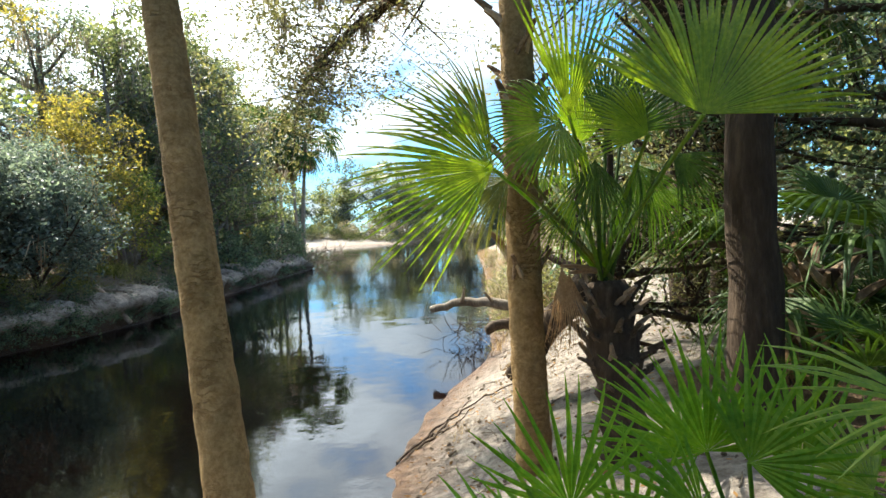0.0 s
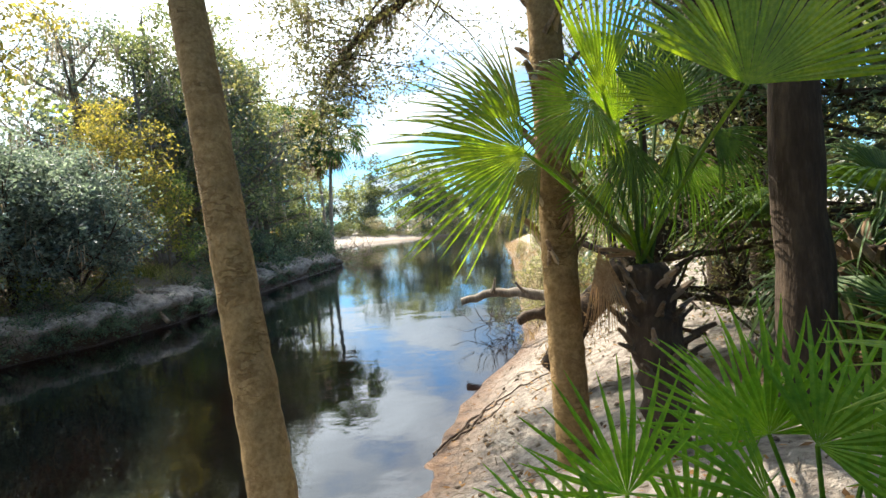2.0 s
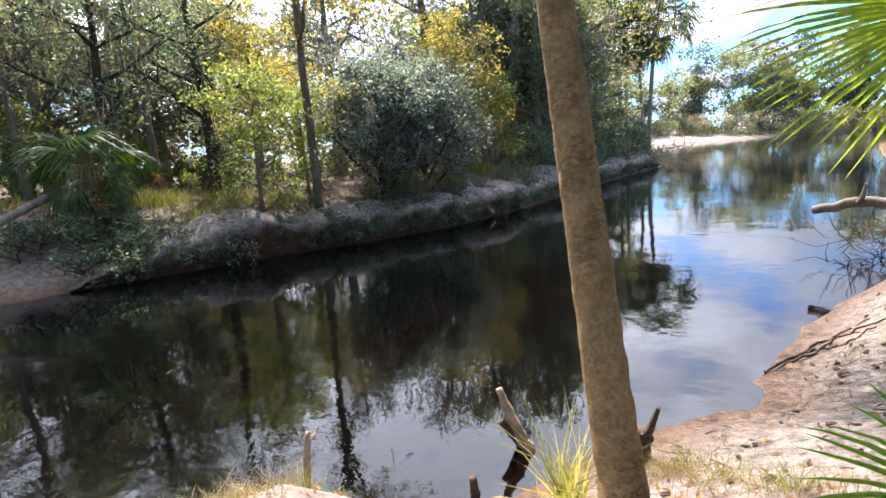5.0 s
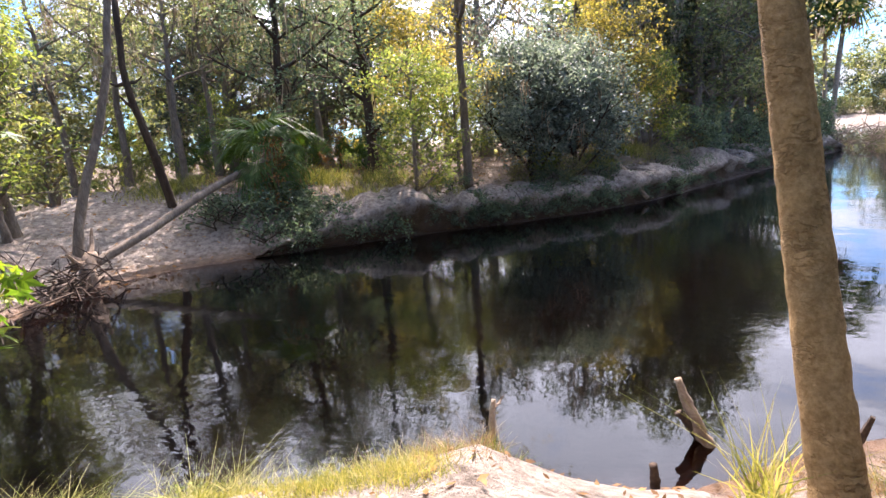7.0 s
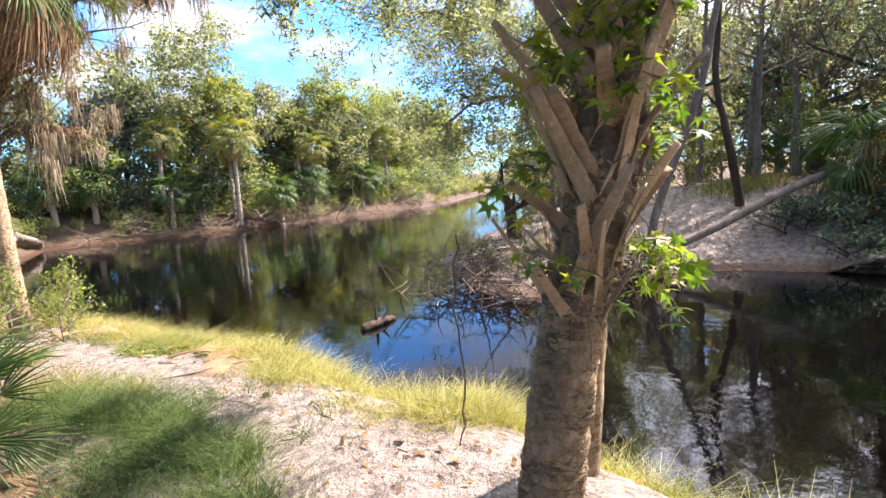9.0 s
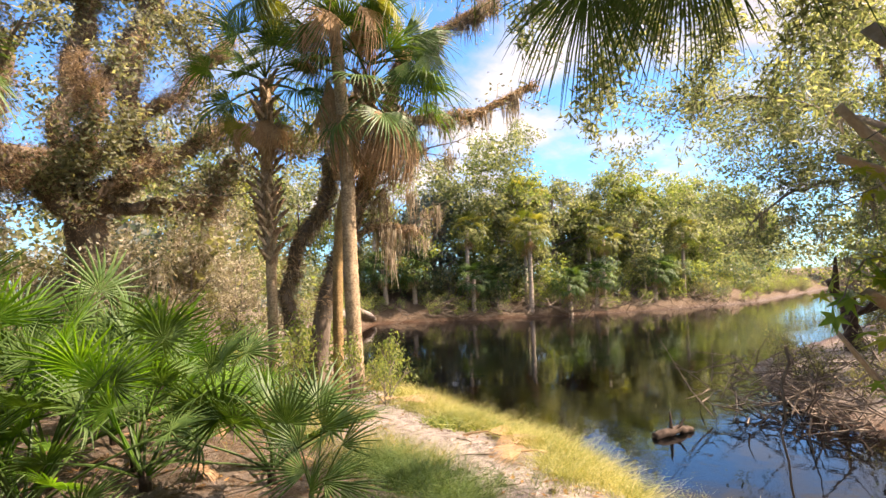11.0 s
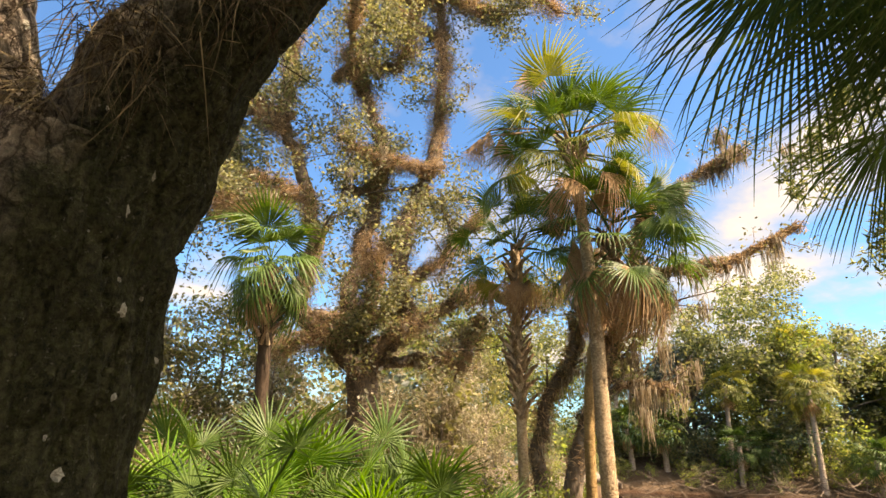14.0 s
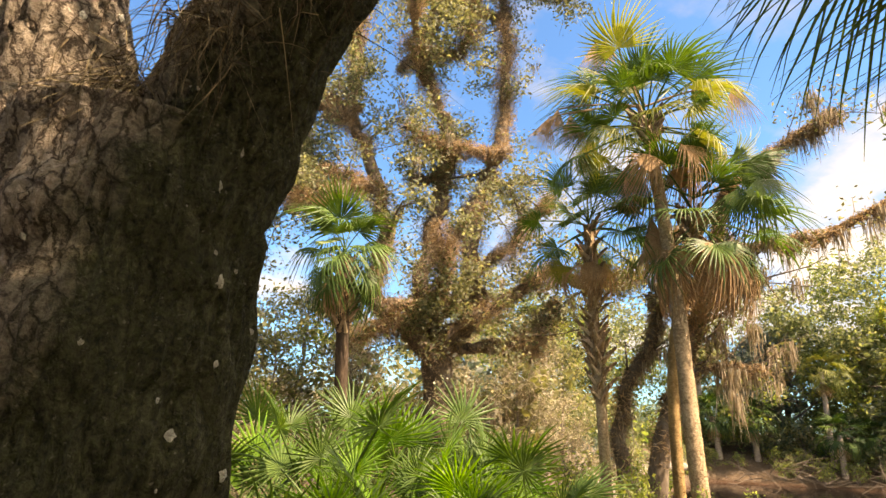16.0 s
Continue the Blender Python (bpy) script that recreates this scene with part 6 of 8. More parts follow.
def far_palm(label, at, height, lean=(0, 0), leaf=M_FROND_DARK, seed=0, size=1.0):
    p = thing("cabbage_palm", label, "palm", "far cabbage palms")
    s, pts = palm_trunk([(0, 0, -0.2), (lean[0] * 0.3, lean[1] * 0.3, height * 0.45), (lean[0], lean[1], height)], 0.17, 0.13, mat=M_PALM_GREY, n=18, sides=9)
    part("trunk", s, M_PALM_GREY, p, smooth=True)
    c, d = far_palm_mesh(seed)
    crown = part("crown", c, leaf, p)
    skirt = part("dead_leaves", d, M_FROND_DEAD, p, "skirt of dry brown leaves")
    crown.matrix_local = skirt.matrix_local = Matrix.Translation((lean[0], lean[1], height)) @ Matrix.Scale(size, 4)
    p.location = at
    return p


P_PALM_A = far_palm("tall cabbage palm with dark crown on the bank", on_ground(-10.9, 42.6), 9.6, (0.5, 0.2), seed=1, size=1.9)
P_PALM_B = far_palm("cabbage palm with ragged crown and dry skirt", on_ground(-33.8, -20.6), 5.6, (0.1, 0.1), M_FROND_SUN, seed=2, size=1.0)
P_PALM_C = far_palm("short cabbage palm with yellowish leaves", on_ground(-35.6, -18.6), 2.2, (0.2, 0.0), M_FROND_DARK, seed=3, size=0.85)

# palms on the point upstream
for x, y, yaw, size in ((-12.2, 41.8, 80, 0.8), (-13.2, 44, 150, 0.9), (-11.9, 45, 220, 0.86), (-14.8, 42.5, 300, 0.72), (-16.4, 46, 30, 0.95)):
    planted(P_PALM_A, x, y, yaw, size)
# west bank, near rows
for ob, x, y, yaw, size in (
        (P_SLIM, -21.4, 7.4, 140, 0.95), (P_SLIM, -20.5, 11.3, 250, 1.1), (P_SLIM, -22.6, 11.0, 20, 1.15), (P_SLIM, -23, 6.5, 60, 1.1), (P_SLIM, -25.0, 3.4, 200, 1.1), (P_SLIM, -19.6, 5.6, 330, 0.85), (P_DARK, -18.3, 8.7, 200, 0.95),
        (P_DARK, -23, 15.6, 70, 1.0), (P_OAK, -19.4, 19.6, 10, 1.15), (P_FAR_C, -27, 9, 80, 1.05), (P_FAR_A, -25.5, 13, 210, 1.0),
        (P_FAR_C, -31, 3.5, 120, 1.05), (P_FAR_B, -27, 2.8, 200, 0.65), (P_OAK, -17.4, 24.5, 200, 1.3), (P_FAR_C, -14.8, 26.5, 40, 1.05), (P_OAK, -14.0, 30.0, 80, 1.25), (P_SLIM, -13.6, 23.4, 120, 1.15),
        (P_FAR_C, -15.8, 30.5, 310, 1.15), (P_FAR_A, -17.5, 33.5, 260, 1.1), (P_FAR_C, -17, 36.5, 20, 1.2), (P_FAR_B, -18.2, 39, 180, 1.1), (P_FAR_B, -15.6, 29, 45, 1.1), (P_FAR_C, -22, 31, 70, 1.25), (P_FAR_A, -21, 38, 140, 1.2),
        (P_FAR_C, -33, 13, 10, 1.25), (P_FAR_C, -36, 20, 100, 1.3), (P_FAR_A, -30, 20, 200, 1.3), (P_FAR_B, -27.5, 18.5, 20, 1.35), (P_FAR_C, -28, 25, 50, 1.3), (P_FAR_A, -34, 7, 150, 1.2), (P_FAR_A, -40, 12, 30, 1.3), (P_FAR_C, -42, 4, 250, 1.2),
        (P_GOLD, -16.2, 12.6, 30, 1.0), (P_LIME, -13.4, 12.0, 110, 0.8), (P_LIME, -22, 7.8, 60, 0.65), (P_GOLD, -14.0, 20.8, 240, 0.95), (P_LIME, -11.6, 20.8, 330, 0.9),
        (P_LIME, -26, 5.5, 90, 0.7), (P_LIME, -30, 7.5, 190, 0.9),
        (P_SHRUB, -11.9, 16.2, 80, 0.95), (P_SHRUB, -13.2, 16.8, 200, 1.0), (P_THICKET_DARK, -11.4, 23.5, 10, 0.6), (P_THICKET_DARK, -11.6, 27, 130, 0.6), (P_THICKET_DARK, -11.3, 31, 220, 0.6), (P_THICKET_DARK, -11.4, 35, 300, 0.6), (P_THICKET_DARK, -11.2, 38.5, 40, 0.65),
        (P_GROVE, -14.6, 25.6, 260, 1.2), (P_GROVE, -12.8, 27.6, 310, 1.25), (P_GROVE, -12.8, 31.0, 80, 1.2), (P_GROVE, -12.9, 34.6, 200, 1.0), (P_GROVE, -14.6, 37.8, 20, 0.95), (P_OAK, -12.9, 29.2, 200, 1.2),
        (P_GROVE, -25.0, 9.4, 30, 0.95), (P_GROVE, -27.5, 5.8, 130, 0.9), (P_GROVE, -29, 11.5, 250, 1.1), (P_OAK, -25.5, 14.4, 320, 1.1), (P_OAK, -23.4, 8.9, 90, 0.9),
        (P_SLIM, -18.0, -0.2, 100, 0.85), (P_LIME, -17.2, 0.6, 0, 1.2), (P_LIME, -21, -0.6, 130, 1.3), (P_SLIM, -24, 0.8, 230, 0.9)):
    planted(ob, x, y, yaw, size)
for x, y, yaw, size in ((-33, -0.2, 10, 0.8), (-37, -1.0, 100, 0.95), (-42, -0.6, 200, 1.0), (-47, 0.2, 300, 1.05), (-52, 1.6, 50, 1.1), (-29.5, 0.4, 150, 0.7)):
    planted(P_FAR_A if size > 0.9 else P_FAR_C, x, y, yaw, size)
for x, y, yaw, size in ((-30, -1.4, 10, 0.55), (-34.5, -1.7, 80, 0.6), (-39, -1.2, 160, 0.7), (-44, -0.8, 220, 0.7), (-49.5, -0.2, 310, 0.75), (-26.5, -1.6, 45, 0.5)):
    planted(P_THICKET, x, y, yaw, size)
# west bank, low growth along the top
rr = random.Random(80)
for k in range(44):
    y = rr.uniform(6, 41)
    edge_x = float(np.interp(y, [5.2, 9.4, 12, 14.5, 17.5, 22, 41], [-13.9, -12.3, -11, -10.1, -9.6, -9.7, -9.8]))
    planted(rr.choice((P_BUSH, P_OLIVE, P_OLIVE, P_RUST)), edge_x - rr.uniform(0.7, 7.5), y, rr.uniform(0, 360), rr.uniform(0.35, 0.95))
for k in range(14):
    planted(rr.choice((P_BUSH, P_OLIVE, P_RUST)), rr.uniform(-28, -19), rr.uniform(2.5, 14), rr.uniform(0, 360), rr.uniform(0.5, 1.1))

# the woods that close the place, as leaf masses
rr = random.Random(83)
belts = [
    # line, rows, depth, low, high, radius
    ([(-13, -30), (-20, -33), (-27, -32), (-34, -24.5), (-43, -18.5), (-53, -14.5), (-80, -13)], 3, 2.6, 2.4, 16.0, 2.0),
    ([(-100, 9), (-60, 5), (-36, 4.5)], 2, -3.0, 1.5, 8.5, 2.2),
    ([(-36, 2), (-33, 10), (-29, 18)], 1, 4.0, 1.8, 8.5, 2.2),
    ([(-29, 18), (-25, 26), (-20, 36), (-18, 47)], 2, 4.0, 1.8, 14.0, 2.2),
    ([(-50, 110), (-30, 119), (-5, 121), (18, 116)], 2, 5.0, 2.5, 26.0, 3.4),
    ([(-22, 52), (-34, 70), (-40, 100)], 1, 5.0, 1.6, 11.0, 3.2),
    ([(28, 118), (16, 80), (11, 50), (9, 24), (13, 14), (14, 2), (11, -8), (8, -18)], 1, 4.0, 1.2, 10.0, 2.4),
    ([(-92, -18), (-99, -8), (-99, 4), (-92, 14)], 2, -4.0, 1.5, 18.0, 2.8),
    ([(9, -22), (0, -24), (-9, -24), (-15, -26)], 2, -4.0, 1.2, 9.5, 1.9),
]
by_mat = {0: [], 1: [], 2: [], 3: []}
southern, northern = [], []
for k, (line, rows, depth, low, high, radius) in enumerate(belts):
    if k in (0, 4):
        (northern if k else southern).extend(wood_belt(line, rows, depth, low, high, radius, rr))
        continue
    for c in wood_belt(line, rows, -depth if line[0][0] in (-36, -29) else depth, low, high, radius, rr):
        by_mat[rr.choice((0, 0, 1, 1, 2, 3))].append(c)
for k, (label, mat) in enumerate((("closed green canopy of the far woods", M_LEAF_OAK), ("olive canopy of the far woods", M_LEAF_OLIVE), ("grey-green canopy of the far woods", M_LEAF_GREY), ("bright green canopy of the far woods", M_LEAF_LIME))):
    canopy(label, by_mat[k], mat, 0.15, 210)
thick = wood_belt([(5.0, 11.5), (8.0, 7.0), (10.0, 0.5)], 2, -2.2, 3.0, 12.5, 1.5, rr)
canopy("dense olive foliage of the woods behind the palms", thick[0::2], M_LEAF_DUSTY, 0.085, 330)
canopy("dense dark foliage of the woods behind the palms", thick[1::2], M_LEAF_DARK, 0.085, 330)
canopy("rounded green treetops of the southern woods", southern[0::3], M_LEAF_OAK, 0.105, 850)
canopy("mid-green treetops of the southern woods", southern[1::3], M_LEAF_OAK, 0.105, 850)
# every third crown takes the lime leaf, a paler colour in place of haze
canopy("treetops of the southern woods in lighter green, for haze", southern[2::3], M_LEAF_LIME, 0.105, 850)
under = wood_belt([(-14, -25.5), (-19, -27.5), (-26.5, -30.2), (-34, -22.6), (-42.5, -17.0), (-53, -13.0), (-70, -12)], 2, 1.6, 1.6, 5.5, 1.3, rr)
canopy("green undergrowth along the southern bank", under[0::3], M_LEAF_OAK, 0.13, 420)
canopy("dark undergrowth along the southern bank", under[1::3], M_LEAF_DARK, 0.13, 420)
canopy("bright undergrowth along the southern bank", under[2::3], M_LEAF_LIME, 0.13, 420)
canopy("pale green woods beyond the far beach", northern[0::2], M_LEAF_OAK, 0.13, 800)
brush = wood_belt([(-44, 104), (-24, 109), (-4, 110), (14, 108)], 2, 3.0, 0.9, 6.0, 1.7, rr)
canopy("olive brush behind the far beach", brush[0::2], M_LEAF_OAK, 0.15, 260)
canopy("dry tan brush behind the far beach", brush[1::2], M_LEAF_TAN, 0.15, 260)
for y in (24.5, 28, 31.5, 35, 38.2, 41):
    planted(P_THICKET_DARK, -11.0 + 0.3 * math.sin(y), y, y * 77, 0.62, 0.3)
canopy("grey-green woods beyond the far beach", northern[1::2], M_LEAF_GREY, 0.13, 800)
for k in range(14):
    y = rr.uniform(13, 40)
    planted(rr.choice((P_THICKET, P_THICKET_DARK, P_THICKET)), float(np.interp(y, [3, 9.4, 14.5, 41], [-24, -19.5, -17.5, -15])) - abs(rr.gauss(0, 3)), y, rr.uniform(0, 360), rr.uniform(0.5, 0.9))
for k in range(12):
    planted(P_THICKET_DARK, rr.uniform(8.5, 12), rr.uniform(-4, 18), rr.uniform(0, 360), rr.uniform(0.6, 1.0))
for k in range(10):
    planted(rr.choice((P_THICKET, P_THICKET, P_THICKET_DARK)), rr.uniform(-11, 6), rr.uniform(-22, -18.5), rr.uniform(0, 360), rr.uniform(0.5, 0.8))
for k in range(26):
    x = -24 - 40 * rr.random()
    y = float(np.interp(x, [-64, -52, -42, -33.5, -24], [-12.4, -12.9, -17, -22.4, -29.5])) - rr.uniform(0.0, 1.6)
    planted(rr.choice((P_BUSH, P_BUSH, P_OLIVE)), x, y, rr.uniform(0, 360), rr.uniform(0.8, 1.5))
for k in range(100):                                 # bushes and small palms that overhang the southern bank
    x = -13.0 - 66 * rr.random()
    y = float(np.interp(x, [-95, -52, -42, -33.5, -25.7, -17, -11.5], [-8, -10.3, -14.5, -19.7, -27.4, -21, -14.5])) - rr.uniform(0.4, 1.8)
    planted(rr.choice((P_BUSH, P_BUSH, P_LOW_GREEN, P_OLIVE)), x, y, rr.uniform(0, 360), rr.uniform(0.5, 1.0), 0.0)
for k in range(46):                                  # scrub on the sandy bank upstream
    y = rr.uniform(12.2, 44) if k % 2 else rr.uniform(11.8, 18)
    planted(rr.choice((P_OLIVE, P_TAN, P_OLIVE, P_LOW_GREEN)), float(np.interp(y, [12, 16, 22, 36, 57], [0.95, 1.2, 1.6, 2.4, 3.2])) + rr.uniform(0.25, 2.4), y, rr.uniform(0, 360), rr.uniform(0.35, 0.75), 0.05)
for k in range(8):                                   # single trees that stand out of the far woods
    x = -24 - 34 * rr.random()
    y = float(np.interp(x, [-64, -52, -42, -33.5, -24], [-12.4, -13.5, -18, -23.6, -31])) - rr.uniform(0.5, 3)
    planted(rr.choice((P_FAR_A, P_FAR_B, P_FAR_C)), x, y, rr.uniform(0, 360), rr.uniform(0.75, 1.15))
for k in range(5):
    planted(rr.choice((P_FAR_A, P_FAR_B, P_FAR_C)), rr.uniform(-40, 30), rr.uniform(116, 124), rr.uniform(0, 360), rr.uniform(0.8, 1.5))
for k in range(12):
    planted(rr.choice((P_BUSH, P_OLIVE, P_OLIVE)), rr.uniform(-45, 12), rr.uniform(111, 118), rr.uniform(0, 360), rr.uniform(1.4, 2.6))
for k in range(8):
    y = rr.uniform(17, 60)
    planted(rr.choice((P_FAR_A, P_FAR_B, P_FAR_C)), float(np.interp(y, [16, 60], [5.0, 8])) + abs(rr.gauss(0, 2)), y, rr.uniform(0, 360), rr.uniform(0.65, 1.0))
planted(P_PALM_B, -31.6, -24.4, 60, 0.92)
for ob, x, y, yaw, size in ((P_PALM_B, -41, -19.6, 200, 1.0), (P_PALM_C, -29, -27.0, 20, 1.1), (P_PALM_C, -38.4, -18.0, 140, 1.0), (P_PALM_B, -37.5, -23, 300, 1.25), (P_PALM_C, -32.8, -22.5, 250, 0.9), (P_PALM_C, -45, -15.4, 10, 1.0), (P_PALM_B, -28, -30, 120, 1.1), (P_PALM_B, -14, -26, 120, 1.0), (P_PALM_B, -34.5, -21.4, 20, 0.8), (P_PALM_B, -39.4, -17.8, 80, 0.85), (P_PALM_C, -43.6, -15.6, 80, 1.0), (P_PALM_B, -47.5, -14.6, 10, 0.9), (P_PALM_C, -31.2, -23.6, 200, 1.0), (P_PALM_C, -27.6, -28.4, 310, 1.1), (P_PALM_B, -44.6, -17.6, 150, 1.2)):
    planted(ob, x, y, yaw, size)
for ob, x, y, yaw, size in ((P_CEDAR, 7.4, 3.4, 80, 1.0), (P_CEDAR, 8.6, 8.6, 200, 1.1), (P_DARK, 9.5, 6, 0, 1.0), (P_DARK, 6.6, 12, 100, 1.0), (P_FAR_C, 11, 1.5, 30, 1.1), (P_FAR_C, 12, 10, 200, 1.1), (P_FAR_A, 13, 5, 260, 1.1), (P_FAR_A, 9, -3, 30, 1.0),
                            (P_FAR_C, 8, 17, 20, 0.9), (P_FAR_A, 11, 15, 120, 1.0), (P_CEDAR, 10.5, 12.5, 20, 1.0), (P_FAR_C, 7, -8, 120, 1.0), (P_FAR_A, 4, -12, 10, 1.0), (P_FAR_C, 2, -19, 10, 1.0)):
    planted(ob, x, y, yaw, size)
P_SCRUB = tree("scrubby_tree", "scrubby small oak with dry olive-tan leaves and moss", on_ground(-4.2, -20.6), M_GREYBARK, M_LEAF_TAN, "tree", "scrubby trees", seed=77, height=5.6, trunk_r=0.07, first=0.12, limbs=14, reach=2.0, leaf=0.14, leaves=3600, spread=0.36, up=0.6, kids=3, moss=30)
P_SCRUB_B = tree("scrubby_tree", "scrubby small tree with olive-green leaves", on_ground(1.4, -12.4), M_GREYBARK, M_LEAF_OLIVE, "tree", "scrubby trees", seed=78, height=5.4, trunk_r=0.07, first=0.12, limbs=14, reach=1.9, leaf=0.13, leaves=3600, spread=0.36, up=0.6, kids=3)
for ob, x, y, yaw, size in ((P_SCRUB, -8.6, -17.2, 40, 0.7), (P_SCRUB, -6.8, -18.4, 140, 0.75), (P_SCRUB, -3.4, -18.4, 220, 0.75), (P_SCRUB_B, -1.0, -17.4, 300, 0.8), (P_SCRUB, -0.2, -18.6, 10, 1.0), (P_SCRUB_B, 1.8, -16.2, 80, 1.0), (P_SCRUB_B, 3.2, -14.0, 170, 1.0),
                            (P_SCRUB, -9.4, -18.0, 250, 0.9), (P_SCRUB_B, -2.2, -20.0, 20, 1.15), (P_SCRUB_B, -11.6, -19.6, 200, 0.9), (P_SCRUB, 4.6, -17.6, 120, 1.1), (P_SCRUB_B, 0.2, -10.4, 60, 0.62), (P_SCRUB, -7.4, -12.6, 75, 0.42)):
    planted(ob, x, y, yaw, size)
for k in range(34):
    x, y = rr.uniform(-9.5, 3.5), rr.uniform(-19, -10.5)
    planted(rr.choice((P_TAN, P_TAN, P_OLIVE, P_BUSH, P_TAN)), x, y, rr.uniform(0, 360), rr.uniform(0.6, 1.0) * (0.5 + 0.045 * (-10 - y)))

# ---- southern palms ----
SOUTH = [frond_mesh("frond", m, 0.85 + 0.1 * k, 0.80, 112, 34, 0.28 + 0.06 * k, 0.16 + 0.05 * k, split=0.42, seed=110 + k) for k, m in enumerate((M_FROND_DARK, M_FROND_DARK, M_FROND_SUN, M_FROND_DARK, M_FROND_SUN))]
tall_palm = sabal("cabbage_palm", "tall slim cabbage palm with pale ringed trunk and full crown", [(-6.62, -7.62, ground_z(-6.62, -7.62) - 0.1), (-6.57, -7.66, 2.7), (-6.55, -7.67, 4.3), (-6.51, -7.70, 5.4), (-6.43, -7.78, 7.0), (-6.39, -7.81, 7.75)], 0.125, 0.095, 34, 5, SOUTH, 22, 0.90, 0.95, M_PALM_PALE, 30, seed=11, n=120)
for hub, way in (((-5.82, -8.08, 9.56), (-0.05, 0.02, -1.00)), ((-5.69, -8.17, 9.53), (0.09, -0.04, -1.00)), ((-5.09, -8.58, 8.20), (0.14, -0.06, -1.00)), ((-5.26, -8.47, 8.07), (-0.09, 0.04, -1.00)), ((-4.95, -8.66, 8.04), (0.28, -0.12, -1.01)), ((-7.25, -6.72, 8.13), (-0.14, 0.06, -1.00))):
    shaped_frond(tall_palm, (-6.39, -7.80, 8.11), hub, way, (0.36, 0.88, -0.32), 0.85, 26, 20, M_FROND_DEAD, 0.08, 0.0, 0.4, int(hub[2] * 97), 0.014, "dead_frond", "dry brown hanging leaf")
skirted = sabal("cabbage_palm", "cabbage palm with heavy brown skirt of dry leaves", [(-6.72, -8.22, ground_z(-6.72, -8.22) - 0.1), (-6.75, -8.16, 3.4), (-7.0, -7.95, 5.1), (-7.18, -7.76, 6.1)], 0.085, 0.09, 18, 14, SOUTH[:3], 16, 0.86, 0.98, M_PALM_BARK, 62, seed=12)
for k in range(4):
    shaped_frond(skirted, (-7.15, -7.8, 6.1), (-6.58 + 0.07 * k, -8.15 + 0.1 * k, 6.2 - 0.08 * k), (0.05 * k - 0.1, 0.0, -1.0), (0.6, 0.8, 0.1), 1.05, 20, 20, M_FROND_DEAD, 0.05, 0.0, 0.4, 150 + k, 0.014, "dead_frond", "pale dry leaf hanging in a bunch")
for hub, way in (((-7.35, -6.74, 6.73), (-0.51, 0.21, -0.49)), ((-7.41, -6.68, 6.41), (-0.32, 0.14, -0.89)), ((-7.24, -6.88, 6.31), (-0.09, 0.04, -1.00)), ((-7.19, -6.94, 6.73), (-0.55, 0.23, 0.11)), ((-6.25, -7.85, 6.71), (0.46, -0.19, -0.61))):
    shaped_frond(skirted, (-6.97, -7.53, 6.35), hub, way, (0.36, 0.88, -0.32), 1.0, 62, 34, M_FROND_DARK, 0.42, 0.25, 0.36, int(hub[2] * 91), 0.014)
sabal("cabbage_palm", "cabbage palm with spiky stubs all along its trunk", [(-6.18, -9.26, ground_z(-6.18, -9.26) - 0.1), (-6.12, -9.23, 3.0), (-6.08, -9.25, 4.5), (-6.08, -9.25, 6.3)], 0.085, 0.10, 18, 3, SOUTH, 70, 0.36, 0.82, M_PALM_PALE, 50, seed=13, boot_size=0.8)
sabal("cabbage_palm", "small cabbage palm with dark trunk among oaks", [(-2.55, -14.2, ground_z(-2.55, -14.2) - 0.1), (-2.45, -14.0, 3.0), (-2.3, -13.7, 5.0), (-2.2, -13.55, 6.4)], 0.15, 0.15, 20, 5, FRONDS_DARK, 26, 0.6, 0.78, M_DARKBARK, 55, seed=14)
sabal("leaning_palm", "fallen-over cabbage palm leaning along the west bank", [(-14.75, 1.9, 0.45), (-15.1, 3.2, 0.95), (-15.6, 5.0, 1.75), (-16.0, 6.6, 2.3), (-16.1, 7.0, 2.5)], 0.10, 0.10, 26, 16, FRONDS_DARK, 8, 0.9, 0.85, M_GREYBARK, 78, seed=15)
sabal("cabbage_palm", "cabbage palm with dark trunk in the shade", [(4.7, 9.6, ground_z(4.7, 9.6) - 0.1), (4.65, 9.5, 2.5), (4.6, 9.3, 5.5)], 0.16, 0.14, 20, 4, FRONDS_DARK, 12, 0.85, 1.2, M_DARKBARK, 40, seed=16)
sabal("cabbage_palm", "cabbage palm behind the dark trunk with long arching fans", [(3.3, 5.0, ground_z(3.3, 5.0) - 0.1), (3.3, 5.0, 1.6), (3.32, 5.0, 2.2)], 0.16, 0.15, 9, 4, FRONDS_DARK, 16, 0.4, 0.7, M_DARKBARK, 30, seed=17)

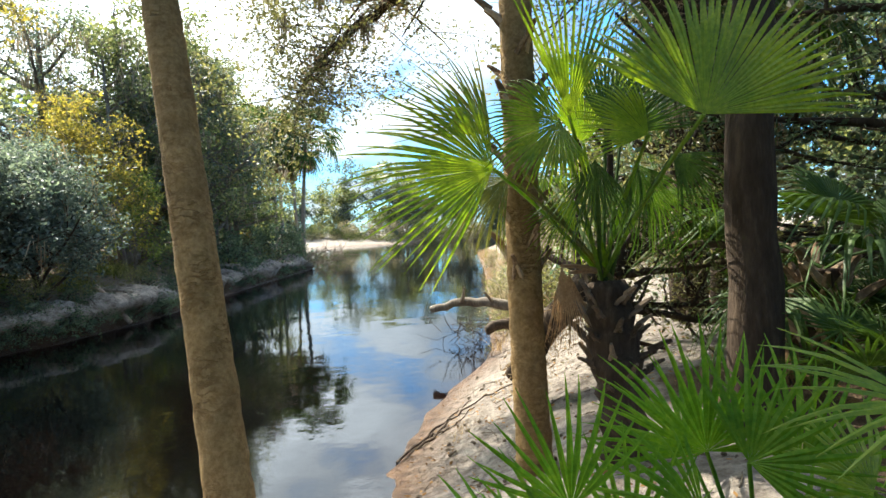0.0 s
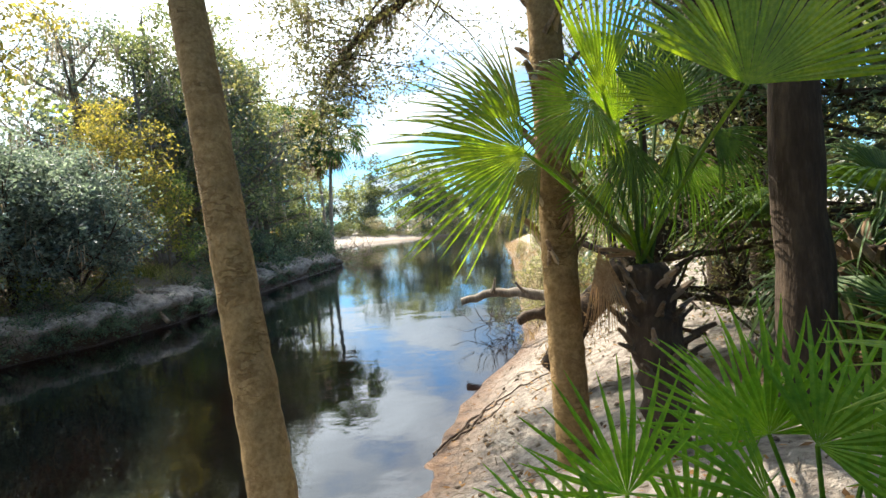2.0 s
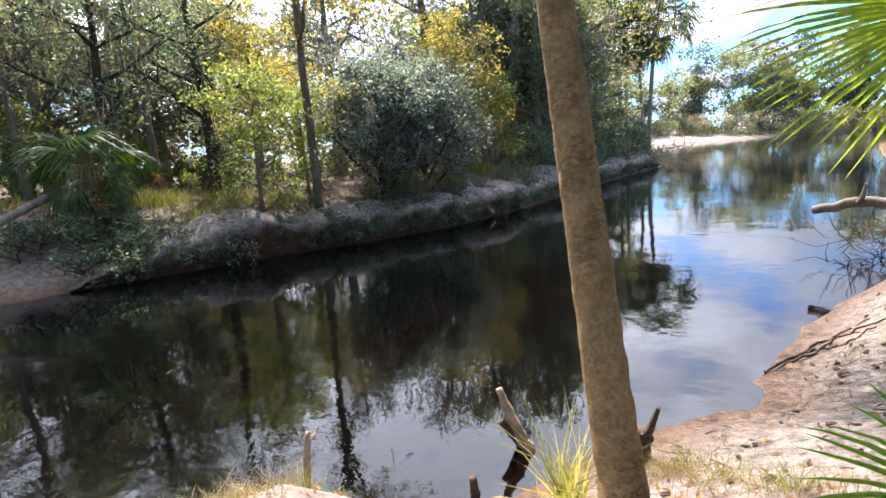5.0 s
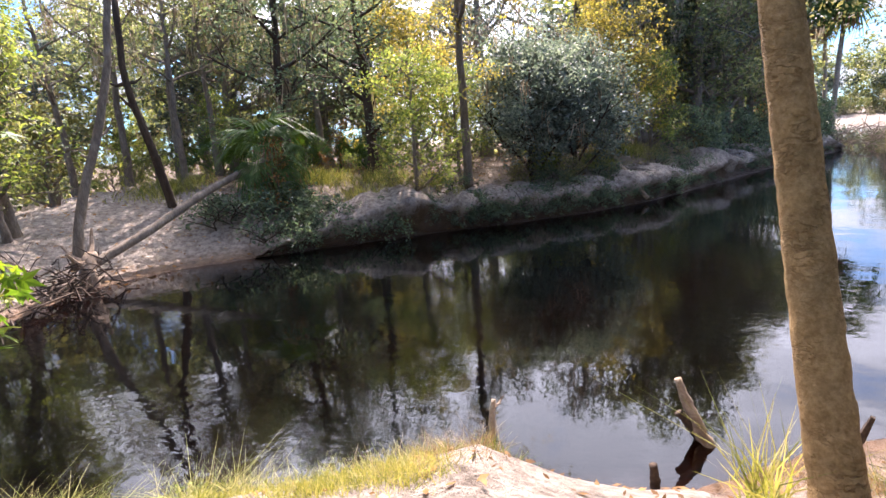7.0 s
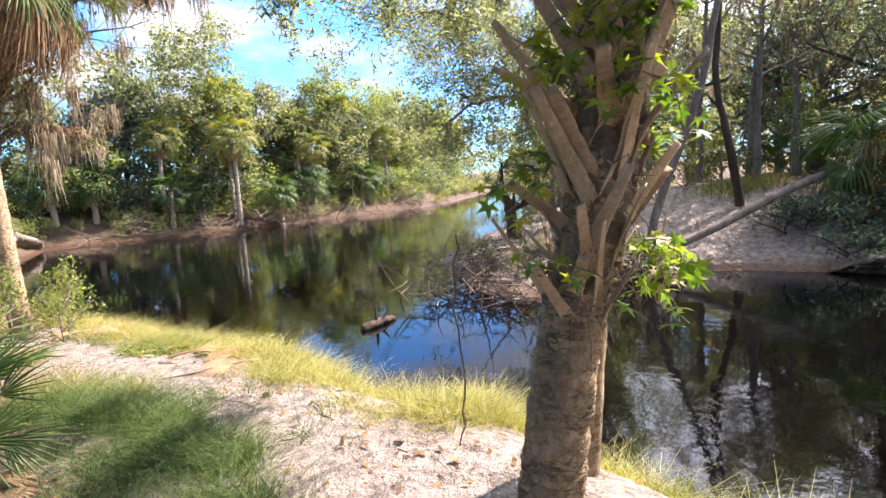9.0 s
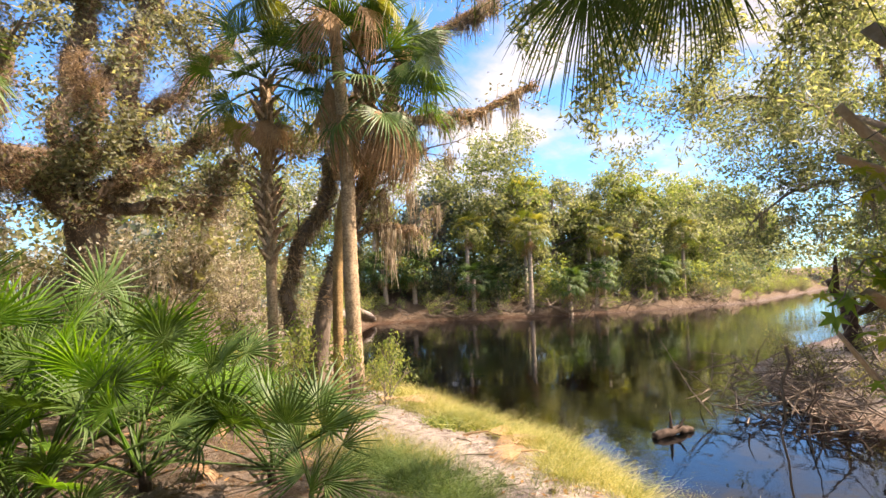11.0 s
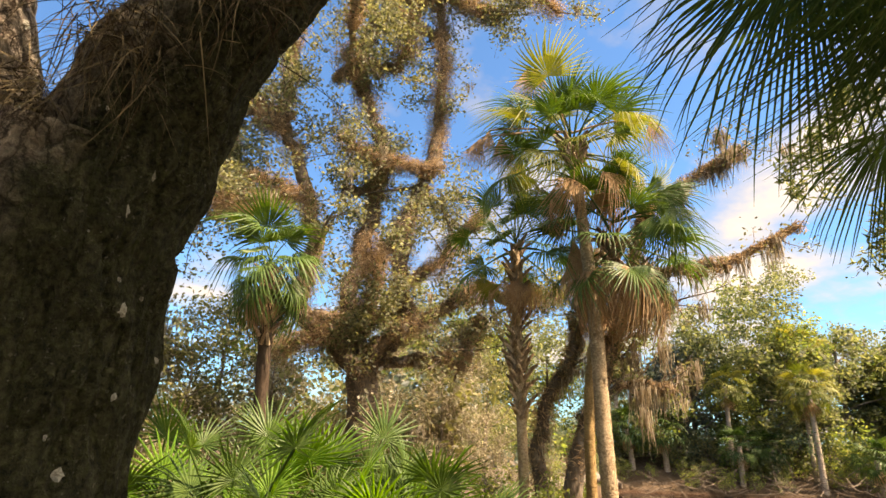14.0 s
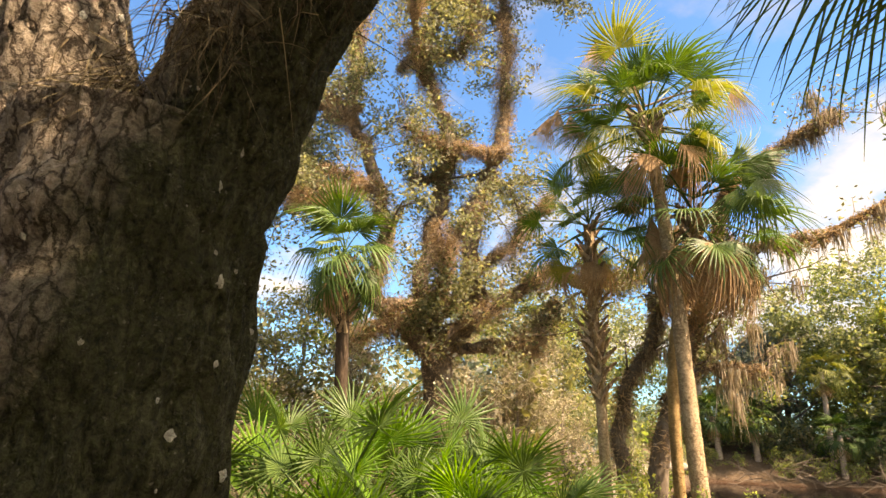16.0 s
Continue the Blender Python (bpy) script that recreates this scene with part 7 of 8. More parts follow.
# ---- saw palmettos ----
def front_palmettos():
    """Two clumps right in front of the first view, with fans of their own shape."""
    for label, base, fans in (
        ("saw palmetto with long narrow green blades at the bank edge", (0.42, 1.75, 1.12), (
            ((0.36, 1.75, 1.80), (-0.25, 0.05, 1.0), (0.1, -0.9, 0.4), 0.40, 70, 0.06), ((0.34, 1.62, 1.62), (-0.7, -0.2, 0.5), (0.1, -0.7, 0.7), 0.46, 60, 0.1),
            ((0.55, 1.80, 1.62), (0.4, 0.1, 0.8), (0.1, -1, 0.2), 0.40, 60, 0.05), ((0.2, 2.0, 1.45), (-0.7, 0.4, 0.3), (0, -0.4, 0.9), 0.5, 80, 0.15))),
        ("bright green saw palmetto clump beside the path", (1.05, 1.95, 1.15), (
            ((0.87, 1.95, 1.88), (-0.10, -0.05, 1.0), (0.05, -1, 0.2), 0.44, 100, 0.06), ((0.80, 1.82, 1.72), (-0.7, -0.2, 0.35), (0, -0.8, 0.6), 0.46, 75, 0.10), ((0.96, 1.85, 1.88), (0.65, -0.1, 0.5), (0, -0.9, 0.5), 0.44, 85, 0.10),
            ((1.05, 1.65, 1.66), (0.2, -0.7, 0.4), (0, -0.3, 1), 0.46, 105, 0.14), ((1.25, 2.05, 1.78), (0.4, 0.3, 0.8), (0, -0.8, 0.6), 0.48, 95, 0.1), ((0.95, 2.3, 1.75), (-0.2, 0.5, 0.8), (0, -0.6, 0.8), 0.48, 95, 0.1),
            ((1.10, 1.80, 1.62), (0.7, -0.3, 0.1), (0, -0.4, 0.9), 0.44, 90, 0.14), ((0.75, 1.90, 1.55), (-0.6, -0.3, 0.1), (0, -0.5, 0.9), 0.44, 80, 0.14))),
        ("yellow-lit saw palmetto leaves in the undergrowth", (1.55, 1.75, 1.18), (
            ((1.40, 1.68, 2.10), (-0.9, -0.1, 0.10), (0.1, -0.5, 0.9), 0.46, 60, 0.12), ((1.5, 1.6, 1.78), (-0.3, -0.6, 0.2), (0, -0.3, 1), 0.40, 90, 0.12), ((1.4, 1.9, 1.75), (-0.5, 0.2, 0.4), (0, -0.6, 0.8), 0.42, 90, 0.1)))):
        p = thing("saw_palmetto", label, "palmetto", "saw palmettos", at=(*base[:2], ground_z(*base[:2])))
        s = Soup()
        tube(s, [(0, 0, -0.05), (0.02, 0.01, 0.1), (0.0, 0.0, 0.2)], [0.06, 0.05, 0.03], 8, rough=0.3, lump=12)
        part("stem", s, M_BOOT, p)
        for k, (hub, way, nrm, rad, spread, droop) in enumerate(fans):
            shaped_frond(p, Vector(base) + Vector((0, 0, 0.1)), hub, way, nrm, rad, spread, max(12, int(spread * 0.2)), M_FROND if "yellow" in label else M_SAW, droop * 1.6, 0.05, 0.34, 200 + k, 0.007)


front_palmettos()
# built with the dark leaf copy, in place of shade from trees above
p = thing("saw_palmetto", "saw palmetto with narrow blades, leaves darkened for shade", "palmetto", "saw palmettos", at=(-3.15, -4.15, ground_z(-3.15, -4.15)))
s = Soup()
tube(s, [(0, 0, -0.05), (0.02, 0.01, 0.08), (0.0, 0.0, 0.16)], [0.06, 0.05, 0.03], 8, rough=0.3, lump=12)
part("stem", s, M_BOOT, p)
for k, (side, up, near, way_side, way_up, spread, rad) in enumerate(((-0.20, 0.62, 0.0, 0.05, 1.0, 88, 0.44), (-0.05, 0.30, 0.1, -0.9, 0.35, 60, 0.42), (0.10, 0.26, 0.2, 0.8, 0.1, 66, 0.42), (0.18, 0.42, -0.1, 0.9, 0.6, 45, 0.36),
                                                                      (0.02, 0.22, 0.3, 0.2, 0.3, 75, 0.40), (-0.15, 0.40, -0.2, -0.5, 0.8, 60, 0.42), (0.20, 0.20, 0.1, 0.7, -0.4, 50, 0.38), (0.0, 0.50, -0.3, 0.5, 0.9, 60, 0.40))):
    at = Vector((-3.15, -4.15, ground_z(-3.15, -4.15)))
    right, toward = Vector((-0.66, 0.75, 0)), Vector((0.75, 0.66, 0))
    shaped_frond(p, at + Vector((0, 0, 0.1)), at + right * side + toward * near + Vector((0, 0, up + 0.05)), right * way_side + toward * 0.3 + Vector((0, 0, way_up)), toward * 0.7 + Vector((0, 0, 0.7)), rad, spread, max(12, int(spread * 0.24)), M_FROND_DARK, 0.16, 0.06, 0.32, 240 + k, 0.006)
rr = random.Random(90)
GREEN, SHADE = "green saw palmetto fans beside the sandy path", "saw palmetto in the undergrowth, leaves darkened for shade"
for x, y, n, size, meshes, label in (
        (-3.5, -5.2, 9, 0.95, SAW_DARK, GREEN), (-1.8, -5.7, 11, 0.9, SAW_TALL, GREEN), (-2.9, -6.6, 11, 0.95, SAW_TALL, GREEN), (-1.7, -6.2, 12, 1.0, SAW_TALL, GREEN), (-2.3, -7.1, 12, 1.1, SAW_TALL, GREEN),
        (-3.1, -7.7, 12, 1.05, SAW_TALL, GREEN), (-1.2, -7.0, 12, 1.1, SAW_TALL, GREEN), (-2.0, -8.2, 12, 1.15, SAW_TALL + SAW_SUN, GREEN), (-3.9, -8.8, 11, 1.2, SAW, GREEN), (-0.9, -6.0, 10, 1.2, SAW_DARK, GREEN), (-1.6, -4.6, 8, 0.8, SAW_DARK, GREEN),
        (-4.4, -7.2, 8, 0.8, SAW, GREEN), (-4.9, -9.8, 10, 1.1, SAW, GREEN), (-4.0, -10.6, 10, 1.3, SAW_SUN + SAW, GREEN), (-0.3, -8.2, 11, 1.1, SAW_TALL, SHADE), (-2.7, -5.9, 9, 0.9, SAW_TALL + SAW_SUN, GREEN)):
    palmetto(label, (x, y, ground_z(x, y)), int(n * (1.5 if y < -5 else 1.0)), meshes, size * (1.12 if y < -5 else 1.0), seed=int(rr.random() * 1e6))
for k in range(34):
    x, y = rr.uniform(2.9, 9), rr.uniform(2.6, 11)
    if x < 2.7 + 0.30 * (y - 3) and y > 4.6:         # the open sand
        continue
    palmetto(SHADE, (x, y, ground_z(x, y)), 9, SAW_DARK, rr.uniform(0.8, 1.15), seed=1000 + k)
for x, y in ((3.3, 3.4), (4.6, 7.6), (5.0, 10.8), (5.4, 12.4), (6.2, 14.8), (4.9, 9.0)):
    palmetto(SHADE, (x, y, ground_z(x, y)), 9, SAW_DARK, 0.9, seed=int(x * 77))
for k in range(10):
    palmetto("far saw palmetto on the west bank", on_ground(rr.uniform(-25, -17.5), rr.uniform(6.5, 14), 0), 9, SAW_DARK, rr.uniform(1.4, 2.0), seed=2000 + k, group="far palmettos")


# ---- overhanging trees ----
limb_tree("willow_tree", "airy willow-leaved tree drooping over the bar", (-17.6, 0.9, ground_z(-17.6, 0.9) - 0.2), [
    ([(-17.6, 0.9, 0.5), (-17.4, 0.6, 2.5), (-17.0, 0.0, 4.6), (-16.4, -0.8, 6.4)], 0.17, 0.08),
    ([(-17.0, 0.0, 4.6), (-16.0, -1.6, 6.0), (-14.9, -3.2, 6.6), (-13.9, -4.6, 6.5)], 0.07, 0.02),
    ([(-17.2, 0.3, 3.6), (-16.4, -1.4, 4.6), (-15.8, -2.8, 4.4), (-15.4, -3.6, 3.6)], 0.06, 0.02),
    ([(-17.2, 0.3, 3.8), (-15.8, -0.2, 5.0), (-14.8, -0.8, 4.8), (-14.4, -1.2, 3.9)], 0.06, 0.02),
    ([(-16.4, -0.8, 6.2), (-15.2, -1.0, 7.4), (-13.8, -1.2, 7.6)], 0.06, 0.02),
    ([(-16.8, -0.4, 5.4), (-18.0, -2.4, 6.8), (-18.6, -4.2, 7.0)], 0.06, 0.02),
], M_GREYBARK, M_LEAF_OAK, 44000, 0.095, moss=30, twig=1.6, spread=0.36, seed=81, leaf_from=0.25, hang=0.5, twigs_per=3)
limb_tree("maple_tree", "maple with yellow autumn leaves hanging over the water", (-12.9, 11.9, ground_z(-12.9, 11.9) - 0.2), [
    ([(-12.9, 11.9, 1.0), (-12.7, 11.7, 3.0), (-12.2, 11.2, 5.4), (-11.4, 10.6, 7.6)], 0.15, 0.08),
    ([(-12.2, 11.2, 5.4), (-10.6, 10.2, 6.6), (-8.8, 9.2, 6.4), (-7.2, 8.6, 5.6)], 0.07, 0.02),
    ([(-11.9, 11.0, 6.2), (-10.4, 9.2, 7.2), (-8.8, 8.0, 6.6), (-7.9, 7.5, 5.8)], 0.07, 0.02),
    ([(-11.6, 10.7, 7.2), (-9.4, 10.4, 8.0), (-7.2, 9.8, 7.4)], 0.06, 0.02),
    ([(-11.7, 10.8, 6.8), (-10.4, 7.8, 7.8), (-9.4, 6.0, 7.2)], 0.06, 0.02),
], M_GREYBARK, M_LEAF_YELLOW, 10000, 0.10, twig=1.2, spread=0.34, seed=82, leaf_from=0.55, hang=0.5)

# ---- grass, fallen leaves ----
# yellow-green grass in a brighter copy, with sunlight put into the colour
M_GRASS_SUN = material("yellow_grass_blade", [(0.13, 0.155, 0.04), (0.27, 0.27, 0.085), (0.46, 0.41, 0.19)], 1.2, rough=0.6, bump=0, per="island", through_light=0.4, glow=(1.5, 1.4, 0.6))
def heights(px, py):
    z, d = land(px, py)
    return z + bumps(px, py) * np.clip(d / 0.8, 0, 1), d


def grass(name, label, px, py, mat, length, width=0.006, lean=0.5, per=1, tuft=0.03):
    """Blades in tufts, standing on the ground; nothing in the water."""
    px, py = np.repeat(px, per), np.repeat(py, per)
    px, py = px + NR.normal(size=len(px)) * tuft, py + NR.normal(size=len(py)) * tuft
    z, d = heights(px, py)
    keep = d > 0.03
    px, py, z = px[keep], py[keep], z[keep]
    n = len(px)
    ways = np.stack([NR.normal(size=n) * 0.35, NR.normal(size=n) * 0.35, np.ones(n)], 1)
    ways /= np.linalg.norm(ways, axis=1, keepdims=True)
    s = Soup()
    strips(s, np.stack([px, py, z - 0.01], 1), ways, length * NR.uniform(0.5, 1.3, n), width, lean, 2)
    return tagged(new(name, s.mesh(name, mat)), label, "grass", kind="stuff")


def along(points, n, inland, jitter=0.0):
    """Random places beside a line of shore corners, up to inland metres on its left."""
    p = np.array(points, float)[:, :2]
    seg = np.hypot(*np.diff(p, axis=0).T)
    pick = NR.choice(len(seg), n, p=seg / seg.sum())
    t = NR.rand(n)[:, None]
    q = p[pick] * (1 - t) + p[pick + 1] * t
    d = (p[pick + 1] - p[pick]) / seg[pick][:, None]
    off = NR.rand(n)[:, None] ** 1.3 * inland
    q = q + np.stack([-d[:, 1], d[:, 0]], 1) * off + NR.normal(size=(n, 2)) * jitter
    return q[:, 0], q[:, 1]


def blobs(centres, n):
    """Random places in round patches (x, y, radius)."""
    c = np.array(centres, float)
    pick = NR.choice(len(c), n, p=c[:, 2] ** 2 / (c[:, 2] ** 2).sum())
    off = NR.normal(size=(n, 2)) * c[pick, 2:3] * 0.5
    return c[pick, 0] + off[:, 0], c[pick, 1] + off[:, 1]


def patchy(px, py, size, least):
    """Only the places where a slow noise is high: tufts with bare sand between."""
    ok = np.array([noise.noise((a * size, b * size, 5.0)) > least for a, b in zip(px, py)])
    return px[ok], py[ok]


TRAIL = [(-3.25, -1.88), (-3.54, -2.18), (-3.87, -2.63), (-4.36, -3.09), (-5.13, -3.82), (-5.30, -4.60), (-5.60, -5.63)]


def off_trail(px, py):
    """Leaves the trodden sandy trail bare."""
    best = np.full(len(px), 9.0)
    for (ax, ay), (bx, by) in zip(TRAIL[:-1], TRAIL[1:]):
        t = np.clip(((px - ax) * (bx - ax) + (py - ay) * (by - ay)) / ((bx - ax) ** 2 + (by - ay) ** 2), 0, 1)
        best = np.minimum(best, np.hypot(px - ax - t * (bx - ax), py - ay - t * (by - ay)))
    ok = best > 0.20 + 0.12 * np.sin(px * 5 + py * 3)
    return px[ok], py[ok]


wide_x, wide_y = along(SOUTH_SHORE[3:9], 4300, 1.3, 0.08)
thin_x, thin_y = along(SOUTH_SHORE[1:4], 600, 0.45, 0.06)
gx, gy = off_trail(*patchy(np.concatenate([wide_x, thin_x]), np.concatenate([wide_y, thin_y]), 2.2, -0.22))
grass("grass", "sunlit yellow-green grass along the bank edge", gx, gy, M_GRASS_SUN, 0.17, 0.0045, 1.1, 12, 0.07)
gx, gy = along([EAST_SHORE[-1], *SOUTH_SHORE[:3]], 420, 0.5, 0.05)
rx, ry = blobs([(-0.95, 3.80, 0.20), (-0.62, 3.50, 0.16), (-0.30, 3.30, 0.14)], 90)
grass("grass", "dry grass tufts at the foot of the leaning palm", rx, ry, M_GRASS, 0.16, 0.004, 0.6, 5, 0.05)
rx, ry = blobs([(-1.55, 3.15, 0.09), (-1.42, 3.0, 0.08)], 26)
grass("reed", "tall thin yellow-green reeds beside the leaning palm", rx, ry, M_GRASS_SUN, 0.55, 0.014, 0.45, 3, 0.03)
grass("grass", "short green grass capping a sandy mound", gx, gy, M_GRASS, 0.12, 0.004, 0.5, 8, 0.04)
gx, gy = blobs([(-4.9, -4.9, 0.8), (-4.6, -5.9, 0.7), (-5.4, -3.2, 0.6), (-5.9, -6.4, 0.8), (-6.6, -5.2, 0.5), (-5.4, -6.9, 0.5)], 1300)
gx, gy = off_trail(*patchy(gx, gy, 1.6, 0.06))
grass("grass", "long soft green grass in patches on sand", gx, gy, M_GRASS, 0.17, 0.004, 1.0, 11, 0.07)
# darker grass copy: the partial shade by the path is in its colour
M_GRASS_SHADED = material("deep_green_grass_blade", [(0.025, 0.055, 0.015), (0.055, 0.10, 0.026), (0.13, 0.17, 0.05)], 1.2, rough=0.6, bump=0, per="island", through_light=0.35, glow=(1.4, 1.4, 0.5))
gx, gy = blobs([(-3.55, -2.85, 0.55), (-3.85, -3.45, 0.55), (-4.15, -4.1, 0.40), (-4.25, -4.75, 0.35), (-3.2, -2.4, 0.35)], 1300)
gx, gy = off_trail(*patchy(gx, gy, 2.6, -0.25))
grass("grass", "soft green grass tufts on the path side, darkened for shade", gx, gy, M_GRASS_SHADED, 0.19, 0.0045, 1.2, 11, 0.06)
gx, gy = blobs([(-2.76, 1.23, 0.22), (-2.91, 1.05, 0.22), (-2.99, 0.82, 0.22), (-2.57, 1.28, 0.22)], 260)
grass("grass", "short yellow-green grass on the mound's rim", gx, gy, M_GRASS_SUN, 0.10, 0.004, 0.6, 8, 0.05)
gx, gy = blobs([(-1.55, 3.75, 0.25), (-1.1, 3.7, 0.35), (-0.7, 3.5, 0.4), (-1.75, 3.45, 0.2), (-3.0, 1.9, 0.35), (-2.75, 1.5, 0.4), (-0.2, 3.1, 0.3), (0.1, 6.5, 0.2)], 230)
grass("dry_grass", "thin dry grass on the sandy slope", gx, gy, M_STRAW, 0.13, 0.003, 0.7, 7, 0.05)
gx, gy = blobs([(-1.9, 3.55, 0.07), (-2.05, 3.4, 0.07)], 9)
grass("tall_grass", "tall arching grass stems at the water edge", gx, gy, M_GRASS, 0.65, 0.011, 0.45, 5, 0.02)
gx, gy = blobs([(-15.4, 10.6, 1.0), (-14.2, 11.6, 0.8), (-14.6, 9.0, 0.7), (-19.5, 5.2, 1.2), (-16.8, 9.0, 1.0), (-13.2, 21.5, 1.2), (-12.0, 18.2, 0.8)], 1100)
grass("grass", "pale green grass on the far bank top", gx, gy, M_GRASS, 0.45, 0.016, 0.4, 5, 0.12)
gx, gy = along(EAST_SHORE[2:8][::-1], 900, -1.6, 0.1)
grass("dry_grass", "dry grass along the sandy bank upstream", gx, gy, M_STRAW, 0.40, 0.012, 0.6, 5, 0.10)
gx, gy = blobs([(-6.8, -8.6, 0.9), (-7.8, -8.9, 0.8), (-5.6, -8.2, 0.8), (-8.2, -8.0, 0.4), (-7.4, -6.6, 0.4)], 500)
grass("dry_grass", "straw-coloured grass and dead fronds on the point", gx, gy, M_STRAW, 0.22, 0.006, 0.7, 7, 0.07)


gx, gy = blobs([(-6.25, -5.35, 0.28), (-6.5, -5.0, 0.25), (-6.7, -5.5, 0.2), (-6.35, -4.75, 0.15)], 260)
grass("low_plant", "low bright green leafy plants at the bank edge", gx, gy, M_LEAF_LIME, 0.11, 0.035, 0.9, 6, 0.06)


def fallen(name, label, px, py, mat, size):
    z, d = heights(px, py)
    ok = d > 0.15
    px, py, z = px[ok], py[ok], z[ok]
    n = len(px)
    a = NR.rand(n) * 6.283
    along_ = np.stack([np.cos(a), np.sin(a), NR.normal(size=n) * 0.25], 1)
    side = np.stack([-np.sin(a), np.cos(a), NR.normal(size=n) * 0.25], 1)
    ln = (size * NR.uniform(0.5, 1.3, n))[:, None]
    c = np.stack([px, py, z + 0.012], 1)
    v = np.stack([c - along_ * ln / 2, c + side * ln * 0.2, c + along_ * ln / 2, c - side * ln * 0.2], 1).reshape(-1, 3)
    s = Soup()
    s.add_quads(v, np.arange(4 * n).reshape(-1, 4))
    return tagged(new(name, s.mesh(name, mat)), label, "leaves", kind="stuff")


gx, gy = NR.uniform(-8, 6, 9000), NR.uniform(-11, 9, 9000)
fallen("fallen_leaves", "scattered dry brown leaves on sand", gx, gy, M_LEAF_RUST, 0.07)
gx, gy = NR.uniform(-24, -10, 5000), NR.uniform(1, 24, 5000)
fallen("fallen_leaves", "dead leaves on the far bank", gx, gy, M_LEAF_RUST, 0.14)


for x, y, yaw, rad in ((-5.65, -4.05, 20, 0.40), (-5.85, -4.35, 70, 0.45), (-5.45, -3.85, -30, 0.38), (-5.95, -4.6, 120, 0.36), (-6.5, -6.9, 200, 0.5), (-6.7, -6.6, 150, 0.45), (-6.9, -6.9, 100, 0.5), (-3.0, -3.75, 60, 0.26), (-3.1, -3.9, 130, 0.24)):
    z = ground_z(x, y)
    dead = thing("fallen_frond", "dry orange-brown palm leaf lying on the sand", "palm leaf", "fallen palm leaves", at=(x, y, z))
    a = math.radians(yaw)
    way = Vector((math.cos(a), math.sin(a), 0.0))
    shaped_frond(dead, (x - way.x * 0.3, y - way.y * 0.3, z + 0.02), (x, y, z + 0.07), way, (0.1, 0.05, 1.0), rad, 50, 22, M_FROND_DEAD, 0.12, 0.1, 0.4, int(yaw) + 300, 0.010)

# ---- driftwood, roots, brush ----
def log(name, label, pts, r0, r1, mat=M_DRIFT, category="log", n=14, stubs=2, seed=0):
    base = Vector(pts[0])
    p = thing(name, label, category, at=base)
    line = [q - base for q in curve_points(pts, n, r0 * 0.35, seed)]
    s = Soup()
    tube(s, line, taper(r0, r1, n), 12, rough=0.25, lump=7)
    part("trunk", s, mat, p, smooth=True)
    rr = random.Random(seed)
    for k in range(stubs):
        q = line[rr.randrange(3, n - 1)]
        s = Soup()
        d = Vector((rr.gauss(0, 1), rr.gauss(0, 1), rr.gauss(0.5, 0.6))).normalized()
        tube(s, [q, q + d * r0 * 2.0, q + d * r0 * 3.4 + Vector((0, 0, r0))], [r0 * 0.5, r0 * 0.32, r0 * 0.15], 6, rough=0.2, lump=9)
        part("stub", s, mat, p)
    return p


log("driftwood_log", "weathered log reaching out over the water", [(2.1, 11.6, 0.75), (1.2, 11.7, 1.02), (0.4, 11.9, 1.08), (-0.35, 12.0, 0.92)], 0.13, 0.075, M_GREYBARK, seed=1)
log("driftwood_log", "dark broken log end on the bank", [(1.7, 11.2, 0.55), (1.1, 11.1, 0.72), (0.75, 11.0, 0.62)], 0.12, 0.09, M_ROOT, seed=2)
log("drift_stick", "peeled branch slanting out of the shallows", [(-2.17, 3.91, -0.02), (-2.26, 3.87, 0.19), (-2.34, 3.88, 0.34), (-2.42, 3.89, 0.51)], 0.055, 0.032, M_DRIFT, "branch", stubs=0, seed=3)
log("drift_stick", "black wet branch in the shallows", [(-2.24, 3.98, -0.02), (-2.30, 3.85, 0.16), (-2.37, 3.80, 0.27)], 0.055, 0.03, M_ROOT, "branch", stubs=0, seed=4)
log("drift_stick", "grey stick poking up behind the mound", [(-2.86, 2.12, 0.35), (-2.93, 2.22, 0.6), (-2.97, 2.29, 0.78)], 0.035, 0.018, M_DRIFT, "branch", stubs=1, seed=5)
log("wooden_stub", "small black stub standing in the shallows", [(-2.14, 3.0, -0.05), (-2.16, 3.02, 0.12), (-2.17, 3.02, 0.26)], 0.04, 0.028, M_ROOT, "stump", stubs=0, seed=6)
log("stump", "small dark stump at the sand edge", [(-1.30, 4.05, 0.05), (-1.29, 4.06, 0.2), (-1.28, 4.06, 0.32)], 0.09, 0.06, M_ROOT, "stump", stubs=1, seed=7)
log("floating_log", "dark log drifting low in the current", [(-9.75, -4.05, 0.02), (-10.0, -3.9, 0.07), (-10.3, -3.78, 0.06), (-10.5, -3.7, 0.02)], 0.075, 0.06, M_ROOT, seed=8)
log("fallen_log", "pale fallen trunk sliding down the bank", [(-10.9, 17.2, 1.25), (-10.3, 17.0, 0.75), (-9.6, 16.8, 0.15)], 0.11, 0.07, M_DRIFT, seed=9)
log("snag", "broken dark snag standing at the bar", [(-20.3, -2.0, 0.0), (-20.2, -2.05, 0.8), (-20.4, -2.2, 1.5), (-20.2, -2.5, 2.3)], 0.28, 0.10, M_ROOT, "snag", stubs=4, seed=10)
log("stump", "dark root stump at the water by the leaning trunks", [(-14.5, 1.75, -0.1), (-14.4, 1.7, 0.35), (-14.6, 1.85, 0.7)], 0.17, 0.13, M_DRIFT, "stump", stubs=3, seed=11)
